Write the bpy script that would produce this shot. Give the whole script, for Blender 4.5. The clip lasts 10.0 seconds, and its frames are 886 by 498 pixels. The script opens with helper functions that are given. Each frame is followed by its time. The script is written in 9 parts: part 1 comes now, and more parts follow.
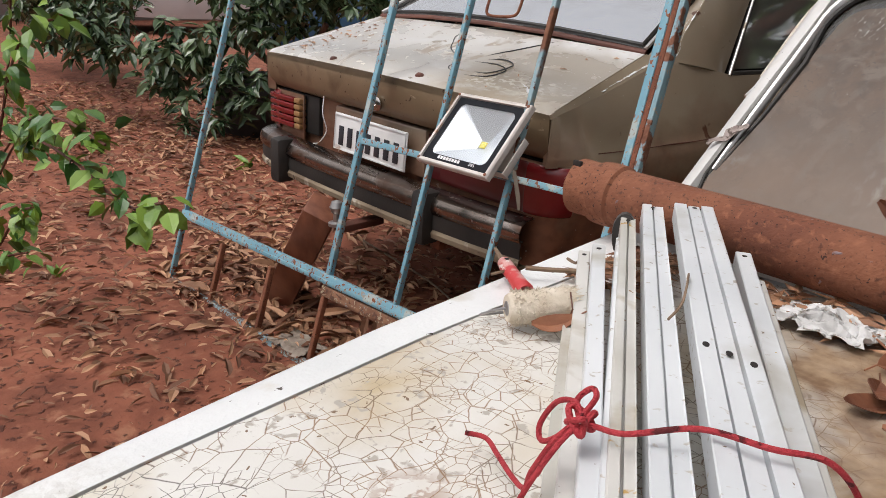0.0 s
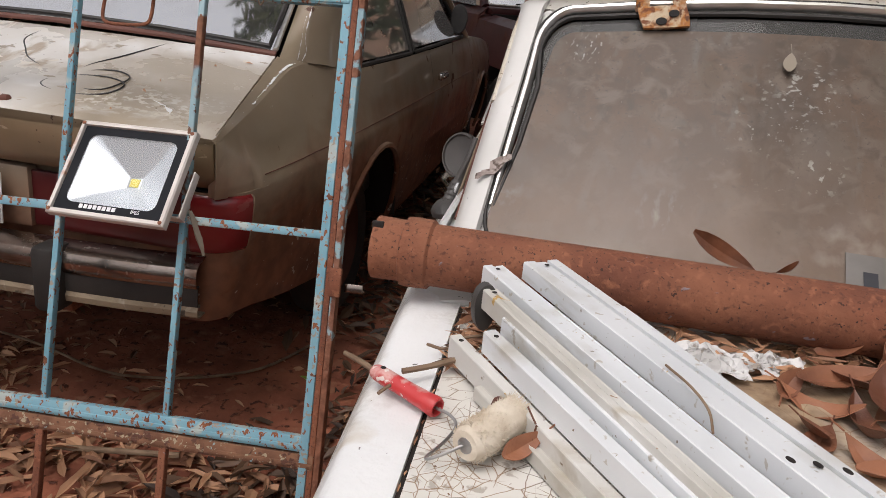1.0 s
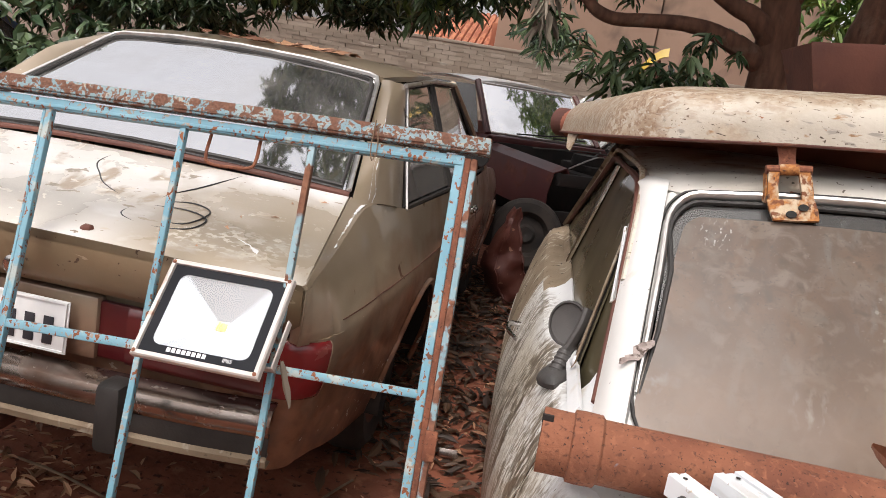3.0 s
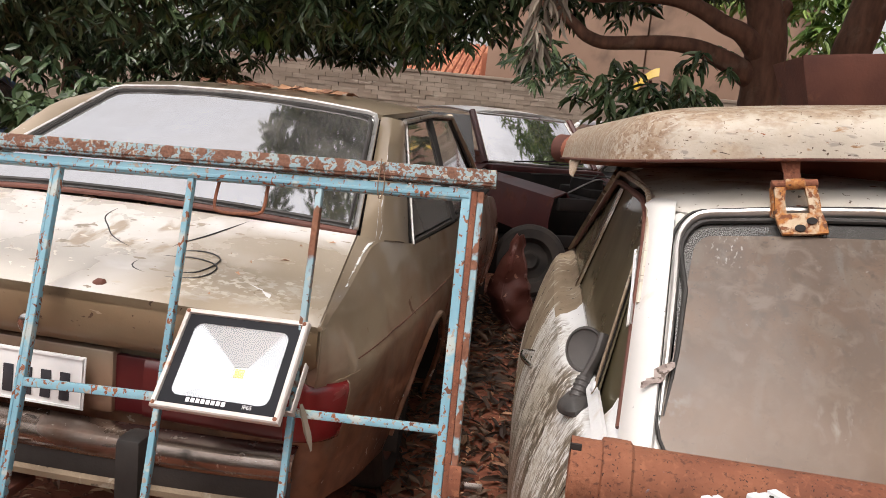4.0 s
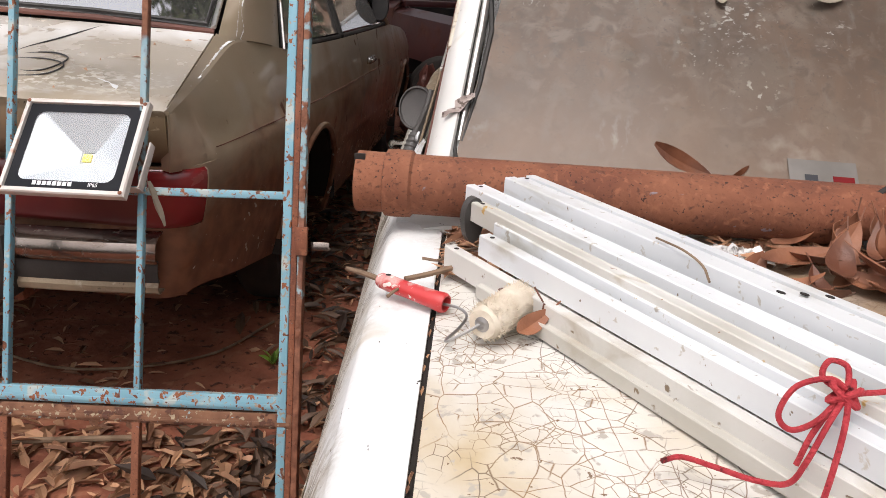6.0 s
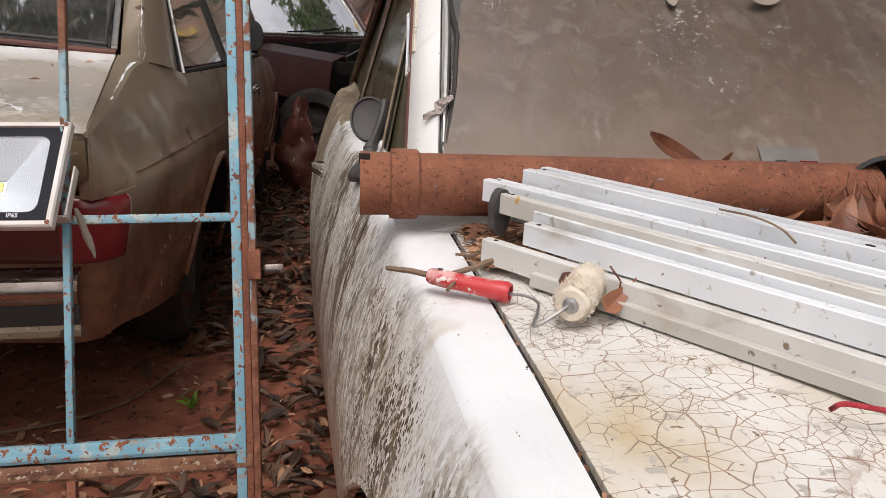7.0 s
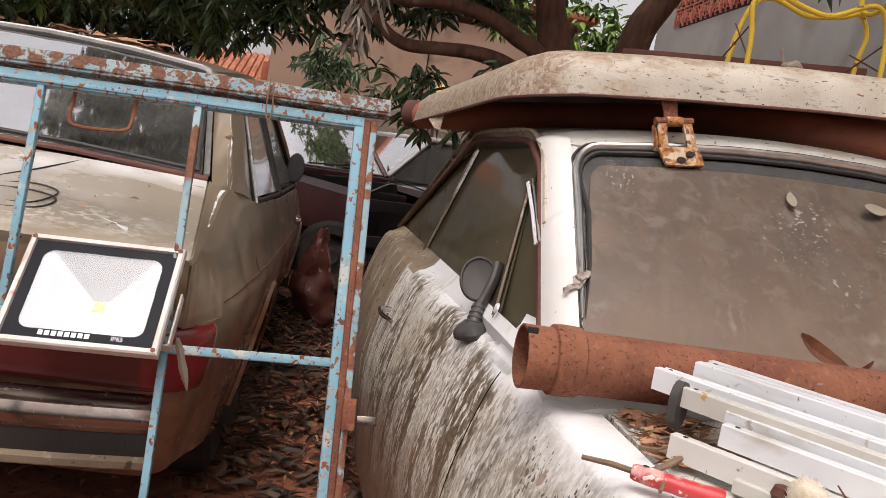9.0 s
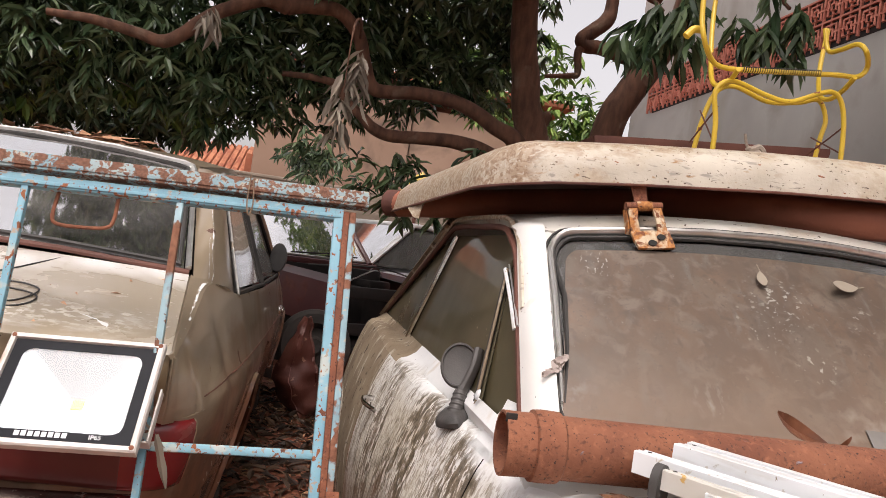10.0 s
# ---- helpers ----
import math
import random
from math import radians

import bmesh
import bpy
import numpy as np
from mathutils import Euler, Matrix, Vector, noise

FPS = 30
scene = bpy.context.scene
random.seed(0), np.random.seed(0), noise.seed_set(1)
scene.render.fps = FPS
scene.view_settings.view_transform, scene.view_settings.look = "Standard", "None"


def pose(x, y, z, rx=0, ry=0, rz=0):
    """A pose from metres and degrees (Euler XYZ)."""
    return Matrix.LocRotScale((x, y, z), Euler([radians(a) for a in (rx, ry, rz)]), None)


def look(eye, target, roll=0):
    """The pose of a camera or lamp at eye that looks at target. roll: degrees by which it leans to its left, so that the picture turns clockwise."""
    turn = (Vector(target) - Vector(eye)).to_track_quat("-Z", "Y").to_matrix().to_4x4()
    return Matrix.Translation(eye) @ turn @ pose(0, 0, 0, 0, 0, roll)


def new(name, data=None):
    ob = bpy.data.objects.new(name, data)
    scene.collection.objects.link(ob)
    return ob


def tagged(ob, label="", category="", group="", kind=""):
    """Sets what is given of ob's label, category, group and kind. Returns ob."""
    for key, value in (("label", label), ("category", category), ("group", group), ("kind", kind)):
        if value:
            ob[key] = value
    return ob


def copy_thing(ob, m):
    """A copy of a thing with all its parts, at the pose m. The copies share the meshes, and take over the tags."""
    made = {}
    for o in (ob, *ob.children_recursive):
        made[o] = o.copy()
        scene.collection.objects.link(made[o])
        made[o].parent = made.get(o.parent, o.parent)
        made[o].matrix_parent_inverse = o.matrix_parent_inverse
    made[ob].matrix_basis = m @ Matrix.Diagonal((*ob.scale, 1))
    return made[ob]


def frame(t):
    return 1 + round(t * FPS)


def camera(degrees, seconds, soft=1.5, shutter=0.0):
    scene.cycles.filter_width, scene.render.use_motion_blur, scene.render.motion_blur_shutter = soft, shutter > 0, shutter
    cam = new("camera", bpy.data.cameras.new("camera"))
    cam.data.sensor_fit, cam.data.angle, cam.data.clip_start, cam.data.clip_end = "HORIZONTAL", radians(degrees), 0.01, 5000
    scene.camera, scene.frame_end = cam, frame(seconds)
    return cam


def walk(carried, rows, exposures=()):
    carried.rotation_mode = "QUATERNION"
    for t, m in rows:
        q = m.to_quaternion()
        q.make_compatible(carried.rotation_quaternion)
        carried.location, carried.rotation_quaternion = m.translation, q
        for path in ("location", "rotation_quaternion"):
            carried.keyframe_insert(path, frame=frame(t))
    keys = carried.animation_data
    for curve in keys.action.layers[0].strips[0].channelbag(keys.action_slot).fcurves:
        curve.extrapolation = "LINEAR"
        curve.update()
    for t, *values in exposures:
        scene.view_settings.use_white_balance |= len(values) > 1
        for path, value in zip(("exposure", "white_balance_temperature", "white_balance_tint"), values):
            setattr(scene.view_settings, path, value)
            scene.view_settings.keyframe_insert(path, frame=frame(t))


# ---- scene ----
cam = camera(59.1, 10.0, soft=0.4)
PATH = [
    (0, (0.154, 0.184, 1.25), (-1.178, 1.51, 0.567), 3.6),
    (0.2, (0.055, 0.181, 1.256), (-1.148, 1.621, 0.565), 2.3),
    (0.4, (-0.034, 0.188, 1.247), (-1.043, 1.756, 0.523), 4.1),
    (0.5, (-0.077, 0.19, 1.251), (-0.958, 1.837, 0.535), 4.5),
    (0.7, (-0.171, 0.185, 1.286), (-0.75, 1.972, 0.599), 4.0),
    (0.8, (-0.227, 0.177, 1.293), (-0.657, 2.011, 0.621), 4.5),
    (1, (-0.33, 0.181, 1.313), (-0.609, 2.041, 0.634), 5.5),
    (1.2, (-0.397, 0.184, 1.322), (-0.609, 2.059, 0.657), 6.8),
    (1.5, (-0.465, 0.212, 1.336), (-0.517, 2.113, 0.717), 9.8),
    (1.7, (-0.5, 0.238, 1.341), (-0.449, 2.158, 0.782), 11.0),
    (2, (-0.545, 0.254, 1.35), (-0.452, 2.185, 0.838), 11.3),
    (2.2, (-0.567, 0.252, 1.341), (-0.487, 2.19, 0.852), 11.3),
    (2.5, (-0.602, 0.232, 1.354), (-0.567, 2.179, 0.896), 11.0),
    (2.7, (-0.619, 0.213, 1.367), (-0.664, 2.164, 0.928), 10.4),
    (3, (-0.646, 0.183, 1.381), (-0.87, 2.128, 0.974), 9.5),
    (3.2, (-0.67, 0.158, 1.379), (-1.017, 2.085, 0.969), 8.8),
    (4.3, (-0.661, 0.187, 1.401), (-0.825, 2.162, 1.132), 4.4),
    (4.5, (-0.643, 0.197, 1.415), (-0.739, 2.182, 1.19), 4.0),
    (4.7, (-0.626, 0.2, 1.408), (-0.666, 2.188, 1.194), 4.0),
    (5, (-0.588, 0.177, 1.369), (-0.585, 2.164, 1.143), 3.9),
    (5.2, (-0.556, 0.149, 1.328), (-0.544, 2.128, 1.038), 3.8),
    (5.5, (-0.493, 0.123, 1.279), (-0.5, 2.074, 0.839), 3.6),
    (5.7, (-0.443, 0.11, 1.242), (-0.494, 2.035, 0.701), 3.5),
    (6, (-0.401, 0.082, 1.217), (-0.483, 1.969, 0.561), 3.4),
    (6.2, (-0.405, 0.081, 1.199), (-0.487, 1.958, 0.512), 3.5),
    (7.3, (-0.739, 0.126, 1.088), (-0.318, 2.015, 0.583), 3.9),
    (7.5, (-0.785, 0.131, 1.041), (-0.367, 2.02, 0.532), 5.9),
    (7.7, (-0.809, 0.148, 1.014), (-0.414, 2.046, 0.523), 7.9),
    (8, (-0.863, 0.156, 1.035), (-0.478, 2.072, 0.612), 10.0),
    (8.2, (-0.877, 0.173, 1.058), (-0.504, 2.102, 0.681), 10.4),
    (8.5, (-0.894, 0.188, 1.1), (-0.535, 2.127, 0.771), 9.9),
    (8.7, (-0.906, 0.181, 1.118), (-0.551, 2.13, 0.846), 9.9),
    (9, (-0.907, 0.181, 1.154), (-0.562, 2.142, 0.962), 9.5),
    (9.2, (-0.907, 0.187, 1.173), (-0.57, 2.154, 1.043), 9.3),
    (9.5, (-0.907, 0.184, 1.175), (-0.569, 2.154, 1.103), 8.6),
    (9.7, (-0.901, 0.181, 1.178), (-0.562, 2.151, 1.125), 8.1),
    (10, (-0.9, 0.157, 1.163), (-0.548, 2.126, 1.19), 8.0),
]
walk(cam, [(t, look(eye, target, roll)) for t, eye, target, roll in PATH],
     [(0, -1.1, 6500, 12), (1, -1.2, 6600, 14), (1.5, -1.0, 6700, 15), (2, -0.78, 6800, 16), (3, -0.6, 6700, 14), (4.5, -0.64, 6900, 16), (5.5, -0.57, 6900, 17), (6, -0.75, 6600, 14), (7.5, -1.03, 6550, 14), (8, -0.98, 6600, 15), (8.5, -0.83, 6750, 16), (9, -0.82, 6850, 17), (9.5, -0.65, 6900, 17), (10, -0.55, 6900, 17)])

# ---- world and light ----
world = bpy.data.worlds.new("sky")
scene.world = world
world.use_nodes = True
wn = world.node_tree.nodes
sky = wn.new("ShaderNodeTexSky")
sky.sky_type = "NISHITA"
sky.sun_disc = False
SUN_EL, SUN_ROT = radians(64), radians(200)
sky.sun_elevation, sky.sun_rotation = SUN_EL, SUN_ROT
sky.air_density, sky.dust_density, sky.ozone_density = 1.0, 6.0, 0.6
hue = wn.new("ShaderNodeHueSaturation")
hue.inputs["Saturation"].default_value = 0.2
hue.inputs["Value"].default_value = 2.6
world.node_tree.links.new(sky.outputs[0], hue.inputs["Color"])
world.node_tree.links.new(hue.outputs[0], wn["Background"].inputs[0])
wn["Background"].inputs[1].default_value = 0.15
sun = new("sun", bpy.data.lights.new("sun", "SUN"))
sun.data.energy, sun.data.angle, sun.data.color = 0.7, radians(20), (1.0, 0.96, 0.9)
sun.matrix_world = look((0, 0, 20), (math.sin(SUN_ROT) * -math.cos(SUN_EL) * 20, math.cos(SUN_ROT) * -math.cos(SUN_EL) * 20, 20 - math.sin(SUN_EL) * 20))


# ---- materials ----
def ramp(nt, fac, stops):
    r = nt.nodes.new("ShaderNodeValToRGB")
    while len(r.color_ramp.elements) < len(stops):
        r.color_ramp.elements.new(0.5)
    for e, (p, c) in zip(r.color_ramp.elements, stops):
        e.position = p
        e.color = (*c, 1) if len(c) == 3 else c
    nt.links.new(fac, r.inputs[0])
    return r.outputs[0]


def noise_tex(nt, co, scale, detail=6, stretch=None, kind="ShaderNodeTexNoise", distortion=0.0):
    if stretch:
        m = nt.nodes.new("ShaderNodeMapping")
        m.inputs["Scale"].default_value = stretch
        nt.links.new(co, m.inputs[0])
        co = m.outputs[0]
    n = nt.nodes.new(kind)
    n.inputs["Scale"].default_value = scale
    if kind == "ShaderNodeTexNoise":
        n.inputs["Detail"].default_value = detail
        n.inputs["Distortion"].default_value = distortion
    nt.links.new(co, n.inputs["Vector"])
    return n


def mixc(nt, fac, a, b):
    m = nt.nodes.new("ShaderNodeMix")
    m.data_type = "RGBA"
    nt.links.new(fac, m.inputs[0])
    for s, v in ((m.inputs[6], a), (m.inputs[7], b)):
        if isinstance(v, tuple):
            s.default_value = (*v, 1)
        else:
            nt.links.new(v, s)
    return m.outputs[2]


def surf(name, c1, c2, scale=6.0, rough=0.6, metal=0.0, bump=0.15, bscale=80.0, wear=(), stretch=None, coat=0.0, by_object=False, by_island=False):
    """A node material: two tones by noise, then wear layers (colour, scale, low, high, roughness, stretch)."""
    m = bpy.data.materials.new(name)
    m.use_nodes = True
    nt = m.node_tree
    bs = nt.nodes["Principled BSDF"]
    co = nt.nodes.new("ShaderNodeTexCoord").outputs["Object"]
    n = noise_tex(nt, co, scale, 8, stretch)
    fac = n.outputs["Fac"]
    if by_object or by_island:
        if by_object:
            rnd = nt.nodes.new("ShaderNodeObjectInfo").outputs["Random"]
        else:
            rnd = nt.nodes.new("ShaderNodeNewGeometry").outputs["Random Per Island"]
        mm = nt.nodes.new("ShaderNodeMath")
        mm.operation = "MULTIPLY_ADD"
        nt.links.new(rnd, mm.inputs[0])
        mm.inputs[1].default_value = 0.5
        sub = nt.nodes.new("ShaderNodeMath")
        sub.operation = "SUBTRACT"
        nt.links.new(fac, sub.inputs[0])
        sub.inputs[1].default_value = 0.25
        nt.links.new(sub.outputs[0], mm.inputs[2])
        fac = mm.outputs[0]
    col = ramp(nt, fac, [(0.32, c1), (0.68, c2)])
    r = nt.nodes.new("ShaderNodeValue")
    r.outputs[0].default_value = rough
    rv = r.outputs[0]
    height = None
    for w in wear:
        wc, ws, lo, hi, wr = w[:5]
        wst = w[5] if len(w) > 5 else None
        k = noise_tex(nt, co, ws, 10, wst, distortion=0.4)
        f = ramp(nt, k.outputs["Fac"], [(lo, (0, 0, 0)), (hi, (1, 1, 1))])
        if len(wc) == 2:
            tone = noise_tex(nt, co, ws * 5, 4)
            wcol = ramp(nt, tone.outputs["Fac"], [(0.35, wc[0]), (0.65, wc[1])])
        else:
            wcol = wc
        col = mixc(nt, f, col, wcol)
        mr = nt.nodes.new("ShaderNodeMix")
        nt.links.new(f, mr.inputs[0])
        nt.links.new(rv, mr.inputs[2])
        mr.inputs[3].default_value = wr
        rv = mr.outputs[0]
        height = f
    nt.links.new(col, bs.inputs["Base Color"])
    nt.links.new(rv, bs.inputs["Roughness"])
    bs.inputs["Metallic"].default_value = metal
    bs.inputs["Coat Weight"].default_value = coat
    bs.inputs["Coat Roughness"].default_value = 0.12
    if bump:
        bn = noise_tex(nt, co, bscale, 6)
        b = nt.nodes.new("ShaderNodeBump")
        b.inputs["Strength"].default_value = bump
        b.inputs["Distance"].default_value = 0.004
        hv = bn.outputs["Fac"]
        if height is not None:
            ad = nt.nodes.new("ShaderNodeMath")
            ad.operation = "ADD"
            nt.links.new(hv, ad.inputs[0])
            nt.links.new(height, ad.inputs[1])
            hv = ad.outputs[0]
        nt.links.new(hv, b.inputs["Height"])
        nt.links.new(b.outputs[0], bs.inputs["Normal"])
    return m


RUST = ((0.16, 0.05, 0.022), (0.28, 0.10, 0.04))
DUST = ((0.24, 0.16, 0.10), (0.34, 0.24, 0.16))
M = {}
M["soil"] = surf("red_soil", (0.165, 0.048, 0.025), (0.31, 0.105, 0.057), 7, 0.95, bump=1.0, bscale=46,
                 wear=[(((0.10, 0.031, 0.017), (0.15, 0.05, 0.027)), 0.9, 0.55, 0.70, 0.95), ((0.30, 0.125, 0.07), 16, 0.56, 0.68, 0.95), ((0.085, 0.027, 0.015), 34, 0.58, 0.66, 0.95)])
M["litter"] = surf("dry_leaf_litter", (0.15, 0.062, 0.031), (0.50, 0.275, 0.155), 3, 0.65, bump=0.3, bscale=90, by_island=True)
# darker copy of the litter: the alley's shade is in its colour
M["litter_shaded"] = surf("shaded_leaf_litter", (0.026, 0.013, 0.008), (0.125, 0.066, 0.036), 3, 0.6, bump=0.3, bscale=90, by_island=True)
M["dryleaf"] = surf("dry_leaf", (0.125, 0.045, 0.024), (0.33, 0.14, 0.075), 14, 0.5, bump=0.3, bscale=120, by_object=True)
M["leaf_red"] = surf("red_brown_leaf", (0.085, 0.030, 0.015), (0.17, 0.065, 0.032), 30, 0.35, bump=0.3, bscale=140)
# white tones paint the sky's reflection on the lid; small flecks are peeling
M["trunk"] = surf("sky_sheen_peeling_paint", (0.41, 0.355, 0.28), (0.66, 0.63, 0.575), 1.6, 0.25, 0.1, 0.12, 160, coat=0.8,
                  wear=[((0.76, 0.76, 0.755), 2.2, 0.47, 0.60, 0.8), (((0.30, 0.23, 0.16), (0.40, 0.33, 0.25)), 5, 0.60, 0.66, 0.6, (1.5, 1, 1)), (((0.22, 0.18, 0.13), (0.32, 0.27, 0.2)), 12, 0.65, 0.67, 0.55, (1, 2.2, 1)), ((0.66, 0.61, 0.52), 18, 0.655, 0.68, 0.6, (1, 1.8, 1)), ((0.2, 0.16, 0.12), 55, 0.69, 0.70, 0.7, (0.6, 2, 1))])
M["white"] = surf("aged_white_paint", (0.60, 0.59, 0.56), (0.70, 0.69, 0.665), 4, 0.34, 0, 0.05, 200, coat=0.3,
                  wear=[((0.5, 0.43, 0.32), 7, 0.64, 0.75, 0.6), ((0.07, 0.06, 0.05), 60, 0.70, 0.72, 0.8), (RUST, 26, 0.70, 0.72, 0.85)])
M["roof"] = surf("white_roof_with_brown_stains", (0.47, 0.435, 0.375), (0.61, 0.585, 0.54), 5, 0.4, 0, 0.1, 160, coat=0.2,
                 wear=[(((0.28, 0.16, 0.085), (0.40, 0.27, 0.17)), 6, 0.50, 0.68, 0.7), ((0.10, 0.075, 0.055), 70, 0.66, 0.68, 0.8), (RUST, 16, 0.69, 0.71, 0.9)])
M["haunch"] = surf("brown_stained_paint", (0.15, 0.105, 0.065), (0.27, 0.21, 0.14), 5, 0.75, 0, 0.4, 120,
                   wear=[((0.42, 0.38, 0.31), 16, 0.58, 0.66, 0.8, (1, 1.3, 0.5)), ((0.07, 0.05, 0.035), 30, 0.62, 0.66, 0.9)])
M["chrome"] = surf("worn_chrome", (0.42, 0.40, 0.38), (0.60, 0.58, 0.56), 12, 0.16, 1.0, 0.08, 200, wear=[(((0.07, 0.036, 0.022), (0.13, 0.065, 0.04)), 9, 0.63, 0.76, 0.6, (1, 1, 3))])
M["chrome_dull"] = surf("dulled_brown_chrome", (0.20, 0.16, 0.135), (0.33, 0.285, 0.255), 7, 0.22, 1.0, 0.06, 180, wear=[(((0.10, 0.05, 0.03), (0.17, 0.085, 0.05)), 5, 0.54, 0.72, 0.5, (1, 1, 3)), ((0.38, 0.34, 0.30), 60, 0.66, 0.69, 0.4)])
M["caked"] = surf("dust_caked_tan_paint", (0.175, 0.122, 0.070), (0.255, 0.188, 0.118), 4, 0.42, 0.15, 0.08, 160, coat=0.2,
                  wear=[((0.12, 0.072, 0.04), 6, 0.55, 0.72, 0.6), ((0.34, 0.27, 0.19), 26, 0.68, 0.71, 0.6, (0.5, 1, 2)), ((0.08, 0.045, 0.028), 48, 0.67, 0.70, 0.8)])
M["alu"] = surf("dull_aluminium_trim", (0.55, 0.53, 0.5), (0.7, 0.69, 0.67), 20, 0.32, 0.9, 0.03, 200, wear=[((0.3, 0.25, 0.2), 15, 0.62, 0.7, 0.6)])
M["black"] = surf("dusty_black_rubber", (0.012, 0.011, 0.010), (0.032, 0.028, 0.025), 8, 0.62, 0, 0.2, 150)
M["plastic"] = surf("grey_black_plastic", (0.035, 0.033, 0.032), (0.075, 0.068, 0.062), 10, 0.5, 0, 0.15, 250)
# near-black: shade of wells, gaps and holes is put into the colour
M["dark"] = surf("cavity_shade", (0.010, 0.008, 0.007), (0.03, 0.022, 0.018), 4, 0.9, 0, 0.2)
# blacker still: the open engine bay's deep shade, painted as colour
M["shade_black"] = surf("deep_shade_black", (0.006, 0.0045, 0.004), (0.016, 0.010, 0.008), 6, 0.8, 0, 0.3, 60, wear=[((0.045, 0.014, 0.012), 3, 0.56, 0.72, 0.8)])
M["red_oxide"] = surf("sun_faded_red_panel", (0.075, 0.020, 0.015), (0.135, 0.042, 0.029), 4, 0.55, 0, 0.25, 90, wear=[(((0.09, 0.035, 0.022), (0.15, 0.06, 0.04)), 5, 0.52, 0.70, 0.8), ((0.30, 0.16, 0.11), 22, 0.66, 0.70, 0.8)])
M["rust"] = surf("rusted_iron", (0.135, 0.044, 0.023), (0.235, 0.082, 0.041), 9, 0.86, 0.0, 0.6, 130,
                 wear=[(((0.205, 0.078, 0.040), (0.27, 0.108, 0.056)), 5, 0.46, 0.72, 0.9), (((0.115, 0.039, 0.022), (0.15, 0.052, 0.029)), 8, 0.50, 0.72, 0.9), ((0.265, 0.105, 0.055), 85, 0.55, 0.70, 0.9), ((0.10, 0.036, 0.02), 120, 0.58, 0.70, 0.9), ((0.05, 0.02, 0.013), 190, 0.65, 0.675, 0.9), ((0.22, 0.18, 0.20), 44, 0.70, 0.74, 0.6)])
M["rust_plain"] = surf("smooth_red_rust", (0.19, 0.058, 0.032), (0.29, 0.098, 0.055), 4, 0.7, 0, 0.25, 90, wear=[((0.09, 0.03, 0.02), 6, 0.58, 0.72, 0.8)])
M["rust_dark"] = surf("dark_red_oxide", (0.075, 0.024, 0.016), (0.14, 0.048, 0.03), 5, 0.7, 0, 0.3, 110, wear=[((0.2, 0.08, 0.045), 8, 0.62, 0.72, 0.9)])
M["blue"] = surf("peeling_blue_paint", (0.13, 0.30, 0.385), (0.20, 0.385, 0.46), 9, 0.55, 0, 0.25, 160,
                 wear=[((0.36, 0.41, 0.39), 18, 0.58, 0.64, 0.6), ((0.30, 0.25, 0.20), 80, 0.60, 0.62, 0.7), (RUST, 84, 0.605, 0.62, 0.9, (1, 1, 0.6)), (((0.10, 0.035, 0.02), (0.2, 0.075, 0.035)), 34, 0.65, 0.66, 0.9)])
M["blue_rust"] = surf("rusty_blue_paint", (0.17, 0.29, 0.335), (0.28, 0.35, 0.35), 10, 0.6, 0, 0.4, 150,
                      wear=[((0.36, 0.33, 0.27), 60, 0.57, 0.61, 0.7), (((0.14, 0.068, 0.045), (0.25, 0.14, 0.095)), 120, 0.51, 0.54, 0.9), (((0.12, 0.055, 0.036), (0.20, 0.10, 0.065)), 38, 0.51, 0.55, 0.95)])
M["red"] = surf("maroon_car_paint", (0.05, 0.009, 0.011), (0.085, 0.018, 0.018), 4, 0.5, 0.0, 0.05, 200, coat=0.12,
                wear=[(((0.10, 0.03, 0.02), (0.15, 0.055, 0.038)), 4, 0.55, 0.7, 0.8)])
M["alu_white"] = surf("white_coated_aluminium", (0.60, 0.62, 0.635), (0.70, 0.715, 0.725), 5, 0.28, 0, 0.03, 200,
                      wear=[((0.44, 0.42, 0.37), 6, 0.56, 0.72, 0.5, (1, 1, 3)), ((0.36, 0.33, 0.28), 34, 0.70, 0.73, 0.45), ((0.50, 0.34, 0.10), 46, 0.715, 0.73, 0.6), ((0.48, 0.45, 0.40), 90, 0.64, 0.70, 0.6), ((0.20, 0.16, 0.12), 110, 0.715, 0.73, 0.7)])
M["alu_stained"] = surf("stained_white_aluminium", (0.50, 0.48, 0.43), (0.64, 0.63, 0.60), 9, 0.35, 0, 0.06, 180, wear=[((0.40, 0.34, 0.24), 12, 0.55, 0.70, 0.5, (1, 1, 2)), ((0.48, 0.30, 0.09), 40, 0.66, 0.69, 0.6), ((0.25, 0.13, 0.06), 70, 0.70, 0.72, 0.7)])
M["alu_grimy"] = surf("grimy_white_aluminium", (0.44, 0.42, 0.37), (0.58, 0.565, 0.53), 7, 0.4, 0, 0.08, 160, by_object=True,
                      wear=[((0.33, 0.27, 0.19), 9, 0.54, 0.68, 0.6, (1, 1, 2)), ((0.19, 0.14, 0.09), 60, 0.66, 0.70, 0.7), ((0.50, 0.34, 0.10), 34, 0.71, 0.73, 0.6)])
M["bark"] = surf("mango_bark", (0.07, 0.031, 0.018), (0.155, 0.072, 0.043), 7, 0.9, 0, 0.8, 60, stretch=(3, 3, 0.8), wear=[((0.16, 0.10, 0.068), 5, 0.60, 0.7, 0.9)])
M["leaf"] = surf("dark_mango_leaf", (0.034, 0.064, 0.029), (0.115, 0.165, 0.078), 3, 0.27, 0, 0.1, 60, by_island=True)
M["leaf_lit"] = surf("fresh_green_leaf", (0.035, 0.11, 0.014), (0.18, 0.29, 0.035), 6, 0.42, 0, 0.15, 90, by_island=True)
